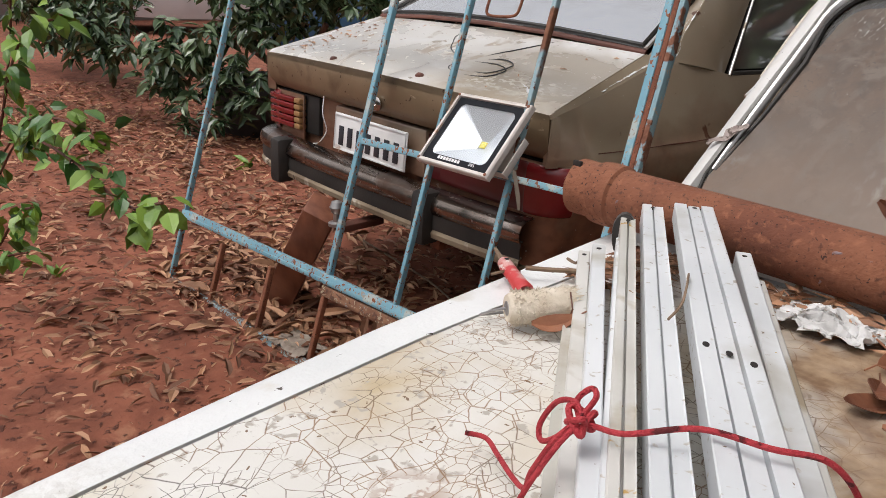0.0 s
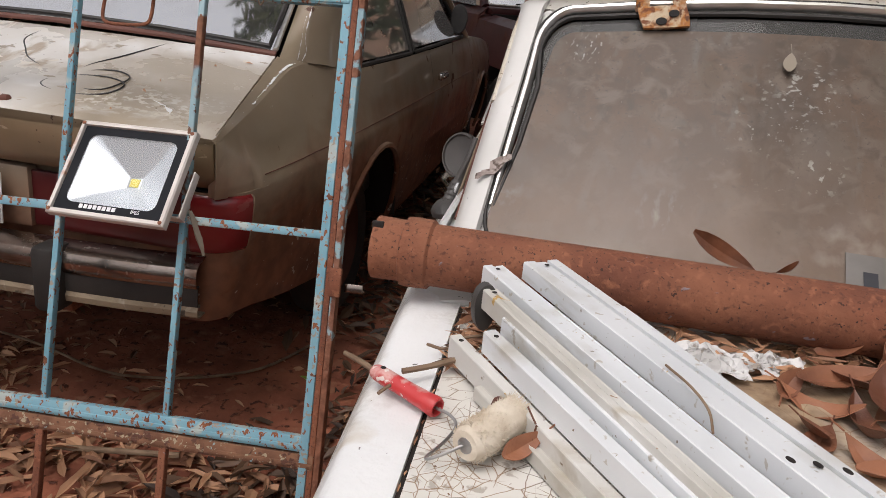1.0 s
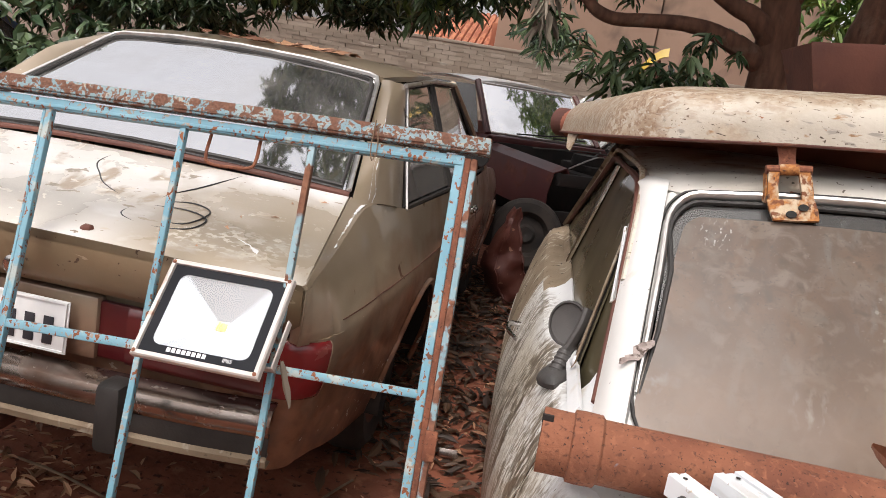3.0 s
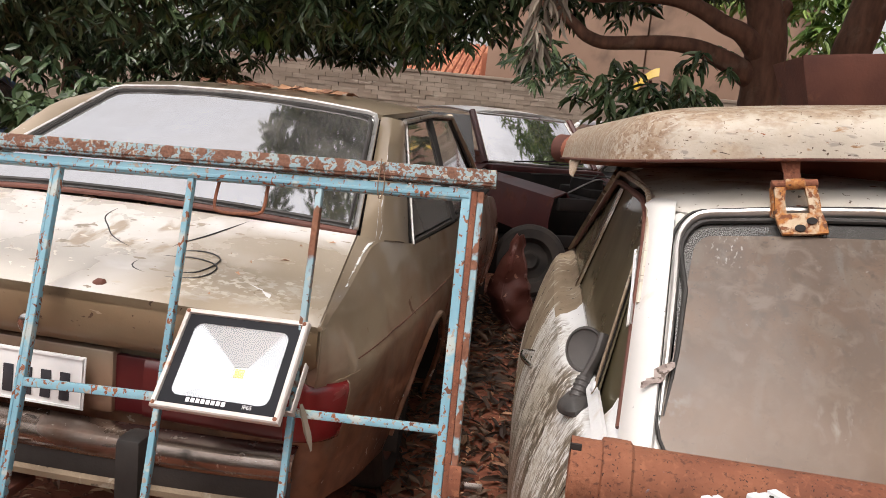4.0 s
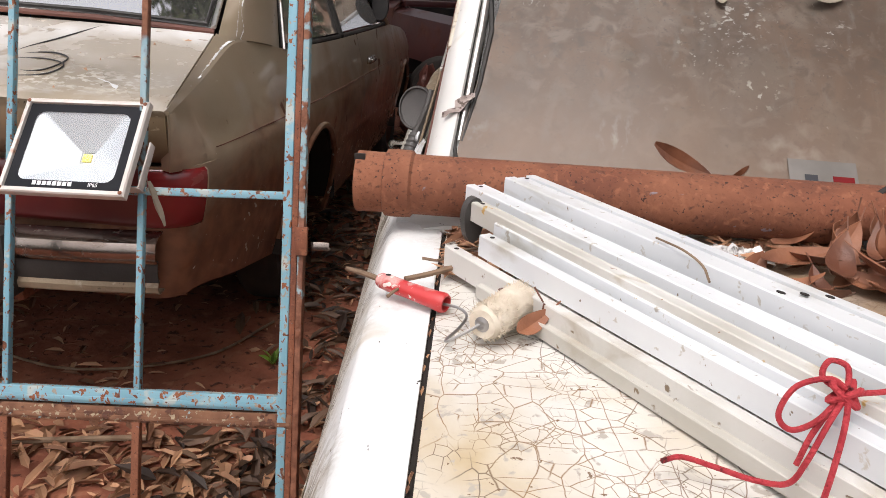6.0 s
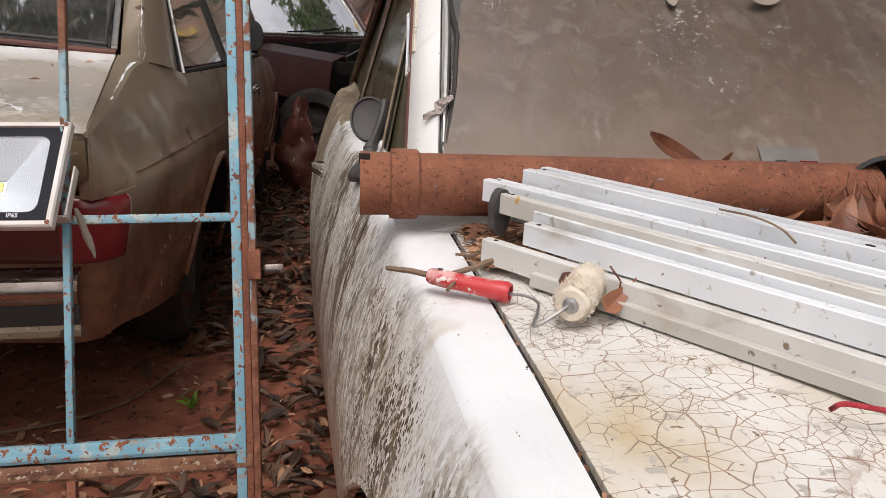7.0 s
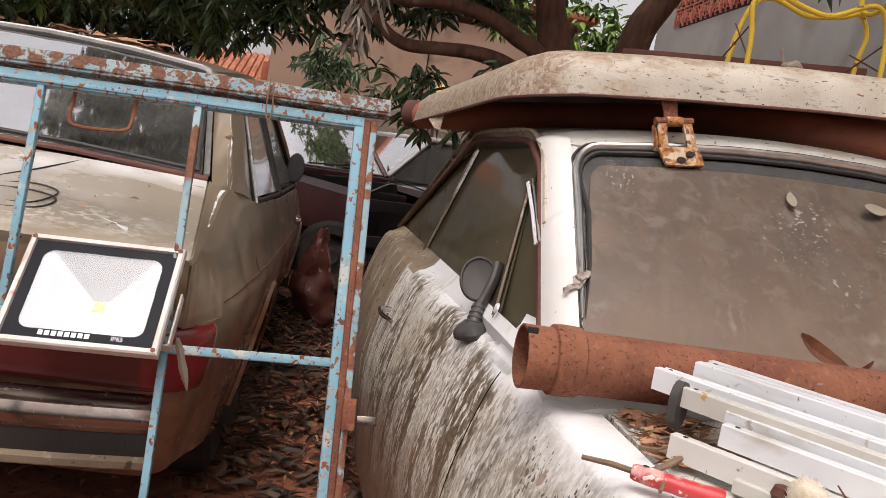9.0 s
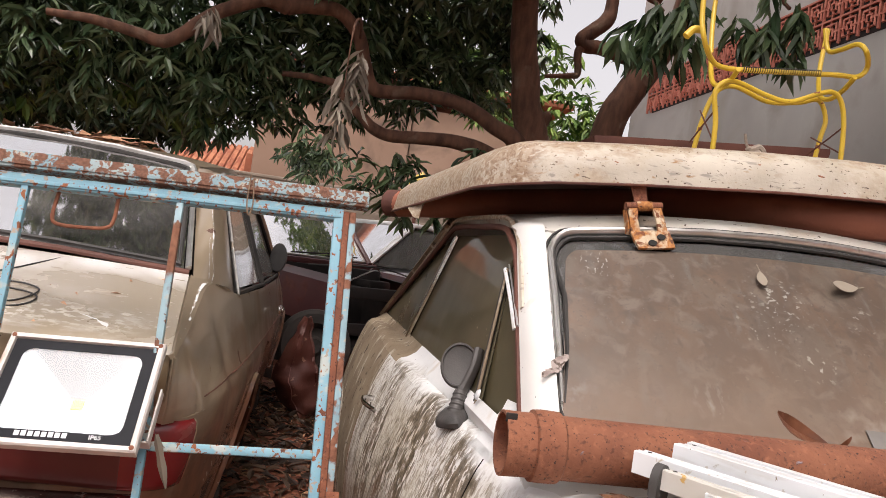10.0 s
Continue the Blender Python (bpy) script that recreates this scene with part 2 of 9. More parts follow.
# sunlight on the leaves further back is put into this paler green
M["leaf_far"] = surf("sunlit_yellow_green_leaf", (0.08, 0.17, 0.03), (0.2, 0.3, 0.06), 2, 0.5, 0, 0.1, 60, by_island=True)
M["leaf_grey"] = surf("withered_grey_leaf", (0.16, 0.13, 0.1), (0.26, 0.22, 0.17), 5, 0.7, 0, 0.2, 90, by_island=True)
M["plaster"] = surf("grey_white_plaster", (0.25, 0.24, 0.225), (0.34, 0.33, 0.31), 0.8, 0.9, 0, 0.2, 30, wear=[((0.25, 0.235, 0.21), 1.6, 0.52, 0.7, 0.95), ((0.2, 0.17, 0.14), 0.9, 0.6, 0.75, 0.95, (1, 1, 0.3))])
M["plaster_brown"] = surf("brown_plaster", (0.235, 0.145, 0.10), (0.30, 0.195, 0.14), 0.9, 0.9, 0, 0.15, 25, wear=[((0.14, 0.095, 0.07), 1.4, 0.55, 0.7, 0.95)])
M["brick"] = surf("grey_weathered_brick", (0.25, 0.20, 0.155), (0.335, 0.275, 0.22), 3, 0.95, 0, 0.5, 50, by_island=True,
                 wear=[((0.20, 0.16, 0.125), 1.8, 0.50, 0.72, 0.95, (0.5, 1, 3)), ((0.40, 0.34, 0.28), 7, 0.60, 0.70, 0.95, (0.5, 1, 3))])
M["brick_red"] = surf("orange_brick", (0.30, 0.10, 0.055), (0.42, 0.17, 0.09), 3, 0.95, 0, 0.4, 50, by_island=True)
M["terracotta"] = surf("terracotta_block", (0.32, 0.09, 0.06), (0.45, 0.16, 0.11), 5, 0.85, 0, 0.2, 60)
M["yellow"] = surf("chipped_yellow_paint", (0.50, 0.33, 0.02), (0.62, 0.42, 0.035), 8, 0.42, 0, 0.1, 120, wear=[(RUST, 14, 0.655, 0.67, 0.85)])
M["redplastic"] = surf("red_plastic_with_paint_drips", (0.46, 0.03, 0.032), (0.58, 0.06, 0.058), 14, 0.4, 0, 0.1, 150, wear=[((0.60, 0.33, 0.30), 40, 0.52, 0.62, 0.6), ((0.70, 0.62, 0.58), 70, 0.60, 0.63, 0.6)])
M["fleece"] = surf("cream_fleece", (0.50, 0.41, 0.30), (0.76, 0.69, 0.58), 30, 0.95, 0, 0.8, 120)
M["steel"] = surf("galvanised_wire", (0.32, 0.31, 0.3), (0.45, 0.44, 0.43), 20, 0.4, 0.9, 0.05)
M["wire"] = surf("black_wire", (0.015, 0.014, 0.014), (0.03, 0.028, 0.027), 20, 0.5, 0, 0.0)
M["rope"] = surf("crimson_cord", (0.33, 0.015, 0.025), (0.48, 0.04, 0.05), 90, 0.7, 0, 0.9, 350, wear=[((0.12, 0.01, 0.012), 60, 0.62, 0.66, 0.8)])
M["paper"] = surf("crumpled_white_paper", (0.50, 0.49, 0.475), (0.76, 0.75, 0.74), 30, 0.9, 0, 0.9, 90, wear=[((0.34, 0.30, 0.26), 55, 0.58, 0.66, 0.9)])
M["wood"] = surf("red_brown_timber", (0.13, 0.042, 0.022), (0.23, 0.085, 0.045), 5, 0.5, 0, 0.35, 60, stretch=(5, 5, 0.7), wear=[((0.30, 0.13, 0.075), 4, 0.58, 0.72, 0.8)])
M["twig"] = surf("dry_twig", (0.13, 0.08, 0.05), (0.25, 0.17, 0.11), 20, 0.9, 0, 0.4)
M["hinge"] = surf("cream_paint_rusting", (0.42, 0.31, 0.19), (0.54, 0.44, 0.31), 24, 0.6, 0, 0.4, 150, wear=[(((0.28, 0.10, 0.03), (0.42, 0.18, 0.05)), 40, 0.42, 0.54, 0.85), ((0.17, 0.06, 0.025), 70, 0.54, 0.62, 0.9), ((0.12, 0.05, 0.025), 60, 0.62, 0.66, 0.9)])
M["tail"] = surf("red_lamp_lens", (0.14, 0.010, 0.012), (0.20, 0.014, 0.015), 8, 0.25, 0, 0.0, coat=0.3, wear=[((0.2, 0.07, 0.05), 9, 0.58, 0.72, 0.7)])
M["tail_dark"] = surf("dark_red_lamp_lens", (0.07, 0.008, 0.01), (0.10, 0.014, 0.014), 8, 0.3, 0, 0.0, coat=0.3, wear=[((0.12, 0.05, 0.035), 6, 0.56, 0.72, 0.7)])
M["amber"] = surf("yellowed_lamp_lens", (0.28, 0.15, 0.06), (0.38, 0.22, 0.10), 9, 0.4, 0, 0.0)
M["plate"] = surf("white_number_plate", (0.62, 0.63, 0.63), (0.75, 0.75, 0.74), 9, 0.5, 0, 0.05, wear=[((0.35, 0.2, 0.12), 12, 0.62, 0.7, 0.8)])
M["ink"] = surf("black_ink", (0.012, 0.013, 0.02), (0.03, 0.03, 0.035), 20, 0.5, 0, 0.0)
M["white_ink"] = surf("white_print", (0.7, 0.7, 0.7), (0.78, 0.78, 0.78), 20, 0.5, 0, 0.0)
M["housing"] = surf("dusty_grey_housing", (0.52, 0.47, 0.43), (0.66, 0.62, 0.58), 12, 0.5, 0, 0.05, wear=[((0.42, 0.2, 0.11), 14, 0.62, 0.72, 0.8)])
M["border"] = surf("black_glass_border", (0.008, 0.009, 0.012), (0.016, 0.017, 0.021), 9, 0.5, 0, 0.0)
M["border"].node_tree.nodes["Principled BSDF"].inputs["Specular IOR Level"].default_value = 0.12
M["reflector"] = surf("matt_silver_reflector", (0.66, 0.69, 0.72), (0.70, 0.73, 0.76), 20, 0.34, 0.55, 0.0)
M["chip"] = surf("yellow_phosphor", (0.75, 0.62, 0.10), (0.82, 0.7, 0.15), 30, 0.5, 0, 0.0)
M["cloudy"] = surf("cloudy_clear_plastic", (0.16, 0.148, 0.135), (0.22, 0.205, 0.19), 12, 0.2, 0, 0.03, 120)
M["tyre"] = surf("dusty_tyre", (0.02, 0.018, 0.017), (0.055, 0.043, 0.036), 6, 0.85, 0, 0.3)
M["rag"] = surf("pinkish_grey_tape", (0.22, 0.17, 0.15), (0.40, 0.34, 0.31), 60, 0.8, 0, 0.6, 160, wear=[((0.10, 0.07, 0.055), 90, 0.56, 0.64, 0.8)])
M["grey_leaf"] = surf("pale_grey_rag", (0.17, 0.125, 0.095), (0.32, 0.27, 0.22), 30, 0.85, 0, 0.3)
M["bluecar"] = surf("blue_car_paint", (0.022, 0.07, 0.14), (0.04, 0.10, 0.18), 2, 0.35, 0.1, 0.0, coat=0.4, wear=[(DUST, 2, 0.6, 0.75, 0.7)])
M["palecar"] = surf("pale_car_paint", (0.5, 0.5, 0.5), (0.62, 0.62, 0.62), 2, 0.4, 0.1, 0.0, coat=0.3)


def mul(nt, a, b):
    m = nt.nodes.new("ShaderNodeMath")
    m.operation = "MULTIPLY"
    nt.links.new(a, m.inputs[0])
    nt.links.new(b, m.inputs[1])
    return m.outputs[0]


def warped(nt, co, scale, amount, stretch=(1, 1, 1)):
    """Coordinates shaken by noise, then stretched."""
    wob = noise_tex(nt, co, scale, 3)
    add = nt.nodes.new("ShaderNodeVectorMath")
    add.operation = "MULTIPLY_ADD"
    nt.links.new(wob.outputs["Color"], add.inputs[0])
    add.inputs[1].default_value = amount
    nt.links.new(co, add.inputs[2])
    mp = nt.nodes.new("ShaderNodeMapping")
    mp.inputs["Scale"].default_value = stretch
    nt.links.new(add.outputs[0], mp.inputs[0])
    return mp.outputs[0]


def remap(nt, v, lo, hi):
    r = nt.nodes.new("ShaderNodeMapRange")
    r.inputs["From Min"].default_value = lo
    r.inputs["From Max"].default_value = hi
    nt.links.new(v, r.inputs["Value"])
    return r.outputs[0]


def splash(nt, co, centre, radius, scale, lo, stretch=(1, 1, 1)):
    """Factor of a ragged splash round a place: noise that only breaks through near the centre."""
    d = nt.nodes.new("ShaderNodeVectorMath")
    d.operation = "DISTANCE"
    nt.links.new(co, d.inputs[0])
    d.inputs[1].default_value = centre
    near = remap(nt, d.outputs["Value"], radius, radius * 0.25)
    n = noise_tex(nt, co, scale, 7, stretch, distortion=0.15)
    return mul(nt, near, ramp(nt, n.outputs["Fac"], [(lo, (0, 0, 0)), (lo + (0.05 if scale > 50 else 0.22), (1, 1, 1))]))


def glass(name, tint, dust, amount, scale=3.0, spots=None, ior=1.5, mottle=False, mirror=0.0):
    """Old window glass: a clear glossy pane under a patchy film of dust."""
    m = bpy.data.materials.new(name)
    m.use_nodes = True
    nt = m.node_tree
    bs = nt.nodes["Principled BSDF"]
    bs.inputs["Base Color"].default_value = (*tint, 1)
    bs.inputs["Roughness"].default_value = 0.04
    bs.inputs["Transmission Weight"].default_value = 0.85
    bs.inputs["IOR"].default_value = ior
    bs.inputs["Metallic"].default_value = mirror
    d = nt.nodes.new("ShaderNodeBsdfPrincipled")
    co = nt.nodes.new("ShaderNodeTexCoord").outputs["Object"]
    tone = noise_tex(nt, co, scale * 2.5, 8)
    dc = ramp(nt, tone.outputs["Fac"], [(0.3, tuple(v * 0.8 for v in dust)), (0.7, dust)])
    if mottle:
        for c, sc, lo, hi, st in (((0.085, 0.058, 0.040), 2.6, 0.44, 0.68, (1, 1, 1)), ((0.15, 0.09, 0.054), 5, 0.48, 0.72, (1.6, 1, 1)), ((0.115, 0.088, 0.066), 4, 0.53, 0.72, (2.5, 0.8, 0.8)), ((0.115, 0.088, 0.064), 14, 0.52, 0.70, (1, 1, 1)), ((0.16, 0.125, 0.095), 120, 0.64, 0.78, (1, 1, 1)), ((0.135, 0.12, 0.10), 9, 0.60, 0.76, (2.6, 1, 0.9)), ((0.22, 0.195, 0.165), 60, 0.715, 0.74, (1.6, 0.9, 0.9)), ((0.075, 0.07, 0.06), 7, 0.60, 0.72, (1, 1, 1)), ((0.145, 0.108, 0.080), 24, 0.52, 0.68, (1, 1, 1)), ((0.075, 0.052, 0.036), 34, 0.54, 0.70, (1, 1, 1)), ((0.07, 0.052, 0.04), 150, 0.60, 0.72, (1, 1, 1))):
            k = noise_tex(nt, co, sc, 9, st, distortion=0.6)
            dc = mixc(nt, ramp(nt, k.outputs["Fac"], [(lo, (0, 0, 0)), (hi, (1, 1, 1))]), dc, c)
    if spots:
        sp = noise_tex(nt, co, spots[1], 6, distortion=0.8)
        sf = ramp(nt, sp.outputs["Fac"], [(spots[2], (0, 0, 0)), (spots[2] + 0.04, (1, 1, 1))])
        dc = mixc(nt, sf, dc, spots[0])
    if mottle:
        # dust has settled thicker towards the foot of the glass; bird lime and wiped smears
        sep = nt.nodes.new("ShaderNodeSeparateXYZ")
        nt.links.new(co, sep.inputs[0])
        sl = noise_tex(nt, co, 7, 7, (1.5, 1, 1), distortion=0.5)
        foot = mul(nt, remap(nt, sep.outputs[2], 1.13, 0.97), ramp(nt, sl.outputs["Fac"], [(0.25, (0.45, 0.45, 0.45)), (0.7, (0.9, 0.9, 0.9))]))
        dc = mixc(nt, foot, dc, (0.165, 0.112, 0.078))
        for centre, radius, sc, lo, c, st in (((0.035, 1.56, 1.17), 0.085, 100, 0.60, (0.34, 0.325, 0.29), (0.8, 1, 1)), ((0.03, 1.57, 1.185), 0.06, 55, 0.61, (0.36, 0.345, 0.31), (0.8, 1, 1)), ((-0.02, 1.52, 1.12), 0.08, 100, 0.625, (0.31, 0.29, 0.25), (1, 1, 0.8)),
                                              ((0.055, 1.45, 1.06), 0.05, 80, 0.60, (0.32, 0.30, 0.26), (1, 1, 0.7)), ((0.10, 1.35, 0.97), 0.10, 26, 0.50, (0.235, 0.19, 0.155), (1, 1, 0.8)), ((-0.44, 1.42, 0.98), 0.07, 40, 0.52, (0.22, 0.205, 0.19), (1, 1, 0.5)),
                                              ((-0.178, 1.39, 0.99), 0.05, 45, 0.52, (0.22, 0.185, 0.155), (2, 1, 0.4)), ((-0.32, 1.64, 1.20), 0.05, 90, 0.61, (0.36, 0.34, 0.31), (1.8, 1, 0.4)), ((0.2, 1.53, 1.16), 0.05, 90, 0.62, (0.34, 0.32, 0.29), (0.7, 1, 1)), ((-0.40, 1.50, 1.06), 0.14, 3, 0.35, (0.115, 0.105, 0.095), (1, 1, 0.6))):
            dc = mixc(nt, splash(nt, co, centre, radius, sc, lo, st), dc, c)
    nt.links.new(dc, d.inputs["Base Color"])
    d.inputs["Roughness"].default_value = 0.55
    d.inputs["Coat Weight"].default_value = 0.25 if mottle else 0.3
    d.inputs["Coat Roughness"].default_value = 0.05 if mottle else 0.12
    n = noise_tex(nt, co, scale, 8)
    f = ramp(nt, n.outputs["Fac"], [(0.3, (amount - 0.12,) * 3), (0.7, (min(1, amount + 0.12),) * 3)])
    ms = nt.nodes.new("ShaderNodeMixShader")
    nt.links.new(f, ms.inputs[0])
    nt.links.new(bs.outputs[0], ms.inputs[1])
    nt.links.new(d.outputs[0], ms.inputs[2])
    nt.links.new(ms.outputs[0], nt.nodes["Material Output"].inputs[0])
    return m


M["glass_dust"] = glass("dust_filmed_glass", (0.4, 0.4, 0.4), (0.100, 0.063, 0.040), 0.92, 3.5, ((0.20, 0.175, 0.15), 36, 0.725), mottle=True)
M["glass_edge"] = glass("dim_glass", (0.30, 0.32, 0.33), (0.10, 0.085, 0.07), 0.3, 3.0, ((0.3, 0.26, 0.22), 30, 0.72))
M["glass_side"] = glass("yellowed_dusty_glass", (0.30, 0.28, 0.18), (0.085, 0.066, 0.030), 0.72, 5.0, ((0.26, 0.22, 0.14), 34, 0.71))
M["glass_rear"] = glass("grimy_rear_glass", (0.98, 0.985, 0.99), (0.32, 0.31, 0.295), 0.12, 5.0, ((0.50, 0.48, 0.45), 34, 0.62), ior=1.6, mirror=0.95)
def thin_pane(name):
    """A thin clear pane: it lets light straight through and mirrors a little."""
    m = bpy.data.materials.new(name)
    m.use_nodes = True
    nt = m.node_tree
    clear = nt.nodes.new("ShaderNodeBsdfTransparent")
    clear.inputs[0].default_value = (0.95, 0.965, 0.97, 1)
    gloss = nt.nodes.new("ShaderNodeBsdfGlossy")
    gloss.inputs["Roughness"].default_value = 0.05
    ms = nt.nodes.new("ShaderNodeMixShader")
    ms.inputs[0].default_value = 0.07
    nt.links.new(clear.outputs[0], ms.inputs[1])
    nt.links.new(gloss.outputs[0], ms.inputs[2])
    nt.links.new(ms.outputs[0], nt.nodes["Material Output"].inputs[0])
    return m


M["glass_lamp"] = thin_pane("lamp_glass")


def cracked_paint():
    """White paint that has crazed into small shards with ochre edges."""
    m = surf("cracked_white_paint", (0.60, 0.575, 0.52), (0.75, 0.735, 0.70), 3.5, 0.45, 0, 0.1, 200, coat=0.15,
             wear=[(((0.46, 0.35, 0.20), (0.56, 0.47, 0.33)), 4.4, 0.47, 0.70, 0.6), ((0.42, 0.38, 0.33), 60, 0.60, 0.66, 0.7), ((0.2, 0.13, 0.08), 90, 0.68, 0.70, 0.8)])
    nt = m.node_tree
    bs = nt.nodes["Principled BSDF"]
    co = nt.nodes.new("ShaderNodeTexCoord").outputs["Object"]
    total = None
    for sc, wd, mask_scale, lo, hi, st in ((23, 0.014, 13, 0.40, 0.48, (1.35, 0.75, 1)), (35, 0.019, 15, 0.44, 0.51, (0.7, 1.4, 1)), (60, 0.027, 11, 0.51, 0.57, (1.3, 1, 1))):
        v = nt.nodes.new("ShaderNodeTexVoronoi")
        v.feature = "DISTANCE_TO_EDGE"
        v.voronoi_dimensions = "2D"
        v.inputs["Scale"].default_value = sc
        v.inputs["Randomness"].default_value = 1.0
        nt.links.new(warped(nt, co, 22, (0.011, 0.011, 0.0), st), v.inputs["Vector"])
        line = ramp(nt, v.outputs["Distance"], [(0.0, (1, 1, 1)), (wd * 1.7, (0, 0, 0))])
        keep = noise_tex(nt, co, mask_scale, 6, (1, 1, sc / 10))
        line = mul(nt, line, ramp(nt, keep.outputs["Fac"], [(lo, (0, 0, 0)), (hi, (1, 1, 1))]))
        if total is None:
            total = line
        else:
            mx = nt.nodes.new("ShaderNodeMath")
            mx.operation = "MAXIMUM"
            nt.links.new(total, mx.inputs[0])
            nt.links.new(line, mx.inputs[1])
            total = mx.outputs[0]
    old = bs.inputs["Base Color"].links[0].from_socket
    tone = noise_tex(nt, co, 6, 3)
    cc = ramp(nt, tone.outputs["Fac"], [(0.40, (0.07, 0.055, 0.045)), (0.54, (0.22, 0.11, 0.035))])
    col = mixc(nt, total, old, cc)
    # brown dirt washed down to one side of the panel
    sep = nt.nodes.new("ShaderNodeSeparateXYZ")
    nt.links.new(co, sep.inputs[0])
    q = nt.nodes.new("ShaderNodeMath")
    q.operation = "MULTIPLY_ADD"
    nt.links.new(sep.outputs[1], q.inputs[0])
    q.inputs[1].default_value = 0.43
    nt.links.new(sep.outputs[0], q.inputs[2])
    blot = noise_tex(nt, co, 11, 9, distortion=0.5)
    q2 = nt.nodes.new("ShaderNodeMath")
    q2.operation = "MULTIPLY_ADD"
    nt.links.new(blot.outputs["Fac"], q2.inputs[0])
    q2.inputs[1].default_value = 0.35
    nt.links.new(q.outputs[0], q2.inputs[2])
    df = mul(nt, remap(nt, q2.outputs[0], 0.42, 0.54), ramp(nt, blot.outputs["Fac"], [(0.3, (0.6, 0.6, 0.6)), (0.6, (1, 1, 1))]))
    dt = noise_tex(nt, co, 40, 6)
    col = mixc(nt, df, col, ramp(nt, dt.outputs["Fac"], [(0.35, (0.20, 0.115, 0.062)), (0.65, (0.40, 0.28, 0.175))]))
    col = mixc(nt, splash(nt, co, (-0.235, 0.545, 0.866), 0.055, 60, 0.47, (1, 1, 1)), col, (0.27, 0.12, 0.05))
    col = mixc(nt, splash(nt, co, (-0.20, 0.525, 0.866), 0.03, 90, 0.44, (1, 1, 1)), col, (0.36, 0.13, 0.03))
    nt.links.new(col, bs.inputs["Base Color"])
    return m


def lichen_paint():
    """Chalky white paint with specks of lichen on the flank and dark runs on the door."""
    m = surf("white_paint_with_lichen", (0.65, 0.66, 0.655), (0.77, 0.775, 0.77), 5, 0.5, 0, 0.35, 140, coat=0.1,
             wear=[((0.50, 0.43, 0.33), 7, 0.62, 0.74, 0.6), ((0.07, 0.06, 0.05), 70, 0.71, 0.73, 0.8), (RUST, 12, 0.72, 0.735, 0.9)])
    nt = m.node_tree
    bs = nt.nodes["Principled BSDF"]
    co = nt.nodes.new("ShaderNodeTexCoord").outputs["Object"]
    sep = nt.nodes.new("ShaderNodeSeparateXYZ")
    nt.links.new(co, sep.inputs[0])
    y, z = sep.outputs[1], sep.outputs[2]
    hz = nt.nodes.new("ShaderNodeMath")
    hz.operation = "MULTIPLY_ADD"
    nt.links.new(y, hz.inputs[0])
    hz.inputs[1].default_value = -0.04
    nt.links.new(z, hz.inputs[2])
    edge = noise_tex(nt, co, 6, 6)
    he = nt.nodes.new("ShaderNodeMath")
    he.operation = "MULTIPLY_ADD"
    nt.links.new(edge.outputs["Fac"], he.inputs[0])
    he.inputs[1].default_value = 0.12
    nt.links.new(hz.outputs[0], he.inputs[2])
    flank = remap(nt, he.outputs[0], 0.858, 0.77)
    col = bs.inputs["Base Color"].links[0].from_socket
    # cream dust over the flank, grey-brown tide marks
    cream = noise_tex(nt, co, 5, 8, (1, 1.3, 0.6))
    col = mixc(nt, mul(nt, ramp(nt, cream.outputs["Fac"], [(0.35, (0.25, 0.25, 0.25)), (0.62, (0.9, 0.9, 0.9))]), flank), col, (0.59, 0.555, 0.47))
    tide = noise_tex(nt, co, 3.4, 10, (1, 1.6, 0.6))
    tf = mul(nt, ramp(nt, tide.outputs["Fac"], [(0.44, (0, 0, 0)), (0.62, (0.6, 0.6, 0.6))]), flank)
    tt = noise_tex(nt, co, 60, 8, (1, 1.3, 0.5))
    col = mixc(nt, tf, col, ramp(nt, tt.outputs["Fac"], [(0.42, (0.30, 0.25, 0.175)), (0.58, (0.56, 0.52, 0.43))]))
    grit = noise_tex(nt, co, 130, 7, (1, 1.2, 0.5))
    gf = mul(nt, ramp(nt, grit.outputs["Fac"], [(0.50, (0, 0, 0)), (0.60, (0.75, 0.75, 0.75))]), flank)
    col = mixc(nt, gf, col, (0.34, 0.29, 0.215))
    # dark runs down the door: short dashes thick in bands, thin between them
    door = mul(nt, remap(nt, y, 1.16, 1.34), remap(nt, he.outputs[0], 0.852, 0.828))
    band = noise_tex(nt, co, 4.4, 5, (1, 2.2, 0.25))
    for sc, lo, hi, b0, b1, c1, c2 in ((70, 0.52, 0.565, 0.30, 0.52, (0.16, 0.125, 0.085), (0.27, 0.22, 0.16)), (42, 0.49, 0.53, 0.46, 0.56, (0.095, 0.072, 0.045), (0.19, 0.15, 0.10)), (26, 0.50, 0.54, 0.53, 0.60, (0.075, 0.058, 0.038), (0.14, 0.11, 0.075))):
        dash = noise_tex(nt, co, sc, 8, (1, 1.5, 0.52), distortion=0.35)
        rf = mul(nt, ramp(nt, dash.outputs["Fac"], [(lo, (0, 0, 0)), (hi, (0.92, 0.92, 0.92))]), ramp(nt, band.outputs["Fac"], [(b0, (0, 0, 0)), (b1, (1, 1, 1))]))
        fc = noise_tex(nt, co, 90, 4)
        col = mixc(nt, mul(nt, rf, door), col, ramp(nt, fc.outputs["Fac"], [(0.38, c1), (0.62, c2)]))
    # crusts of lichen that run together into a torn net
    area = noise_tex(nt, co, 4.6, 8, (1, 1.3, 0.55))
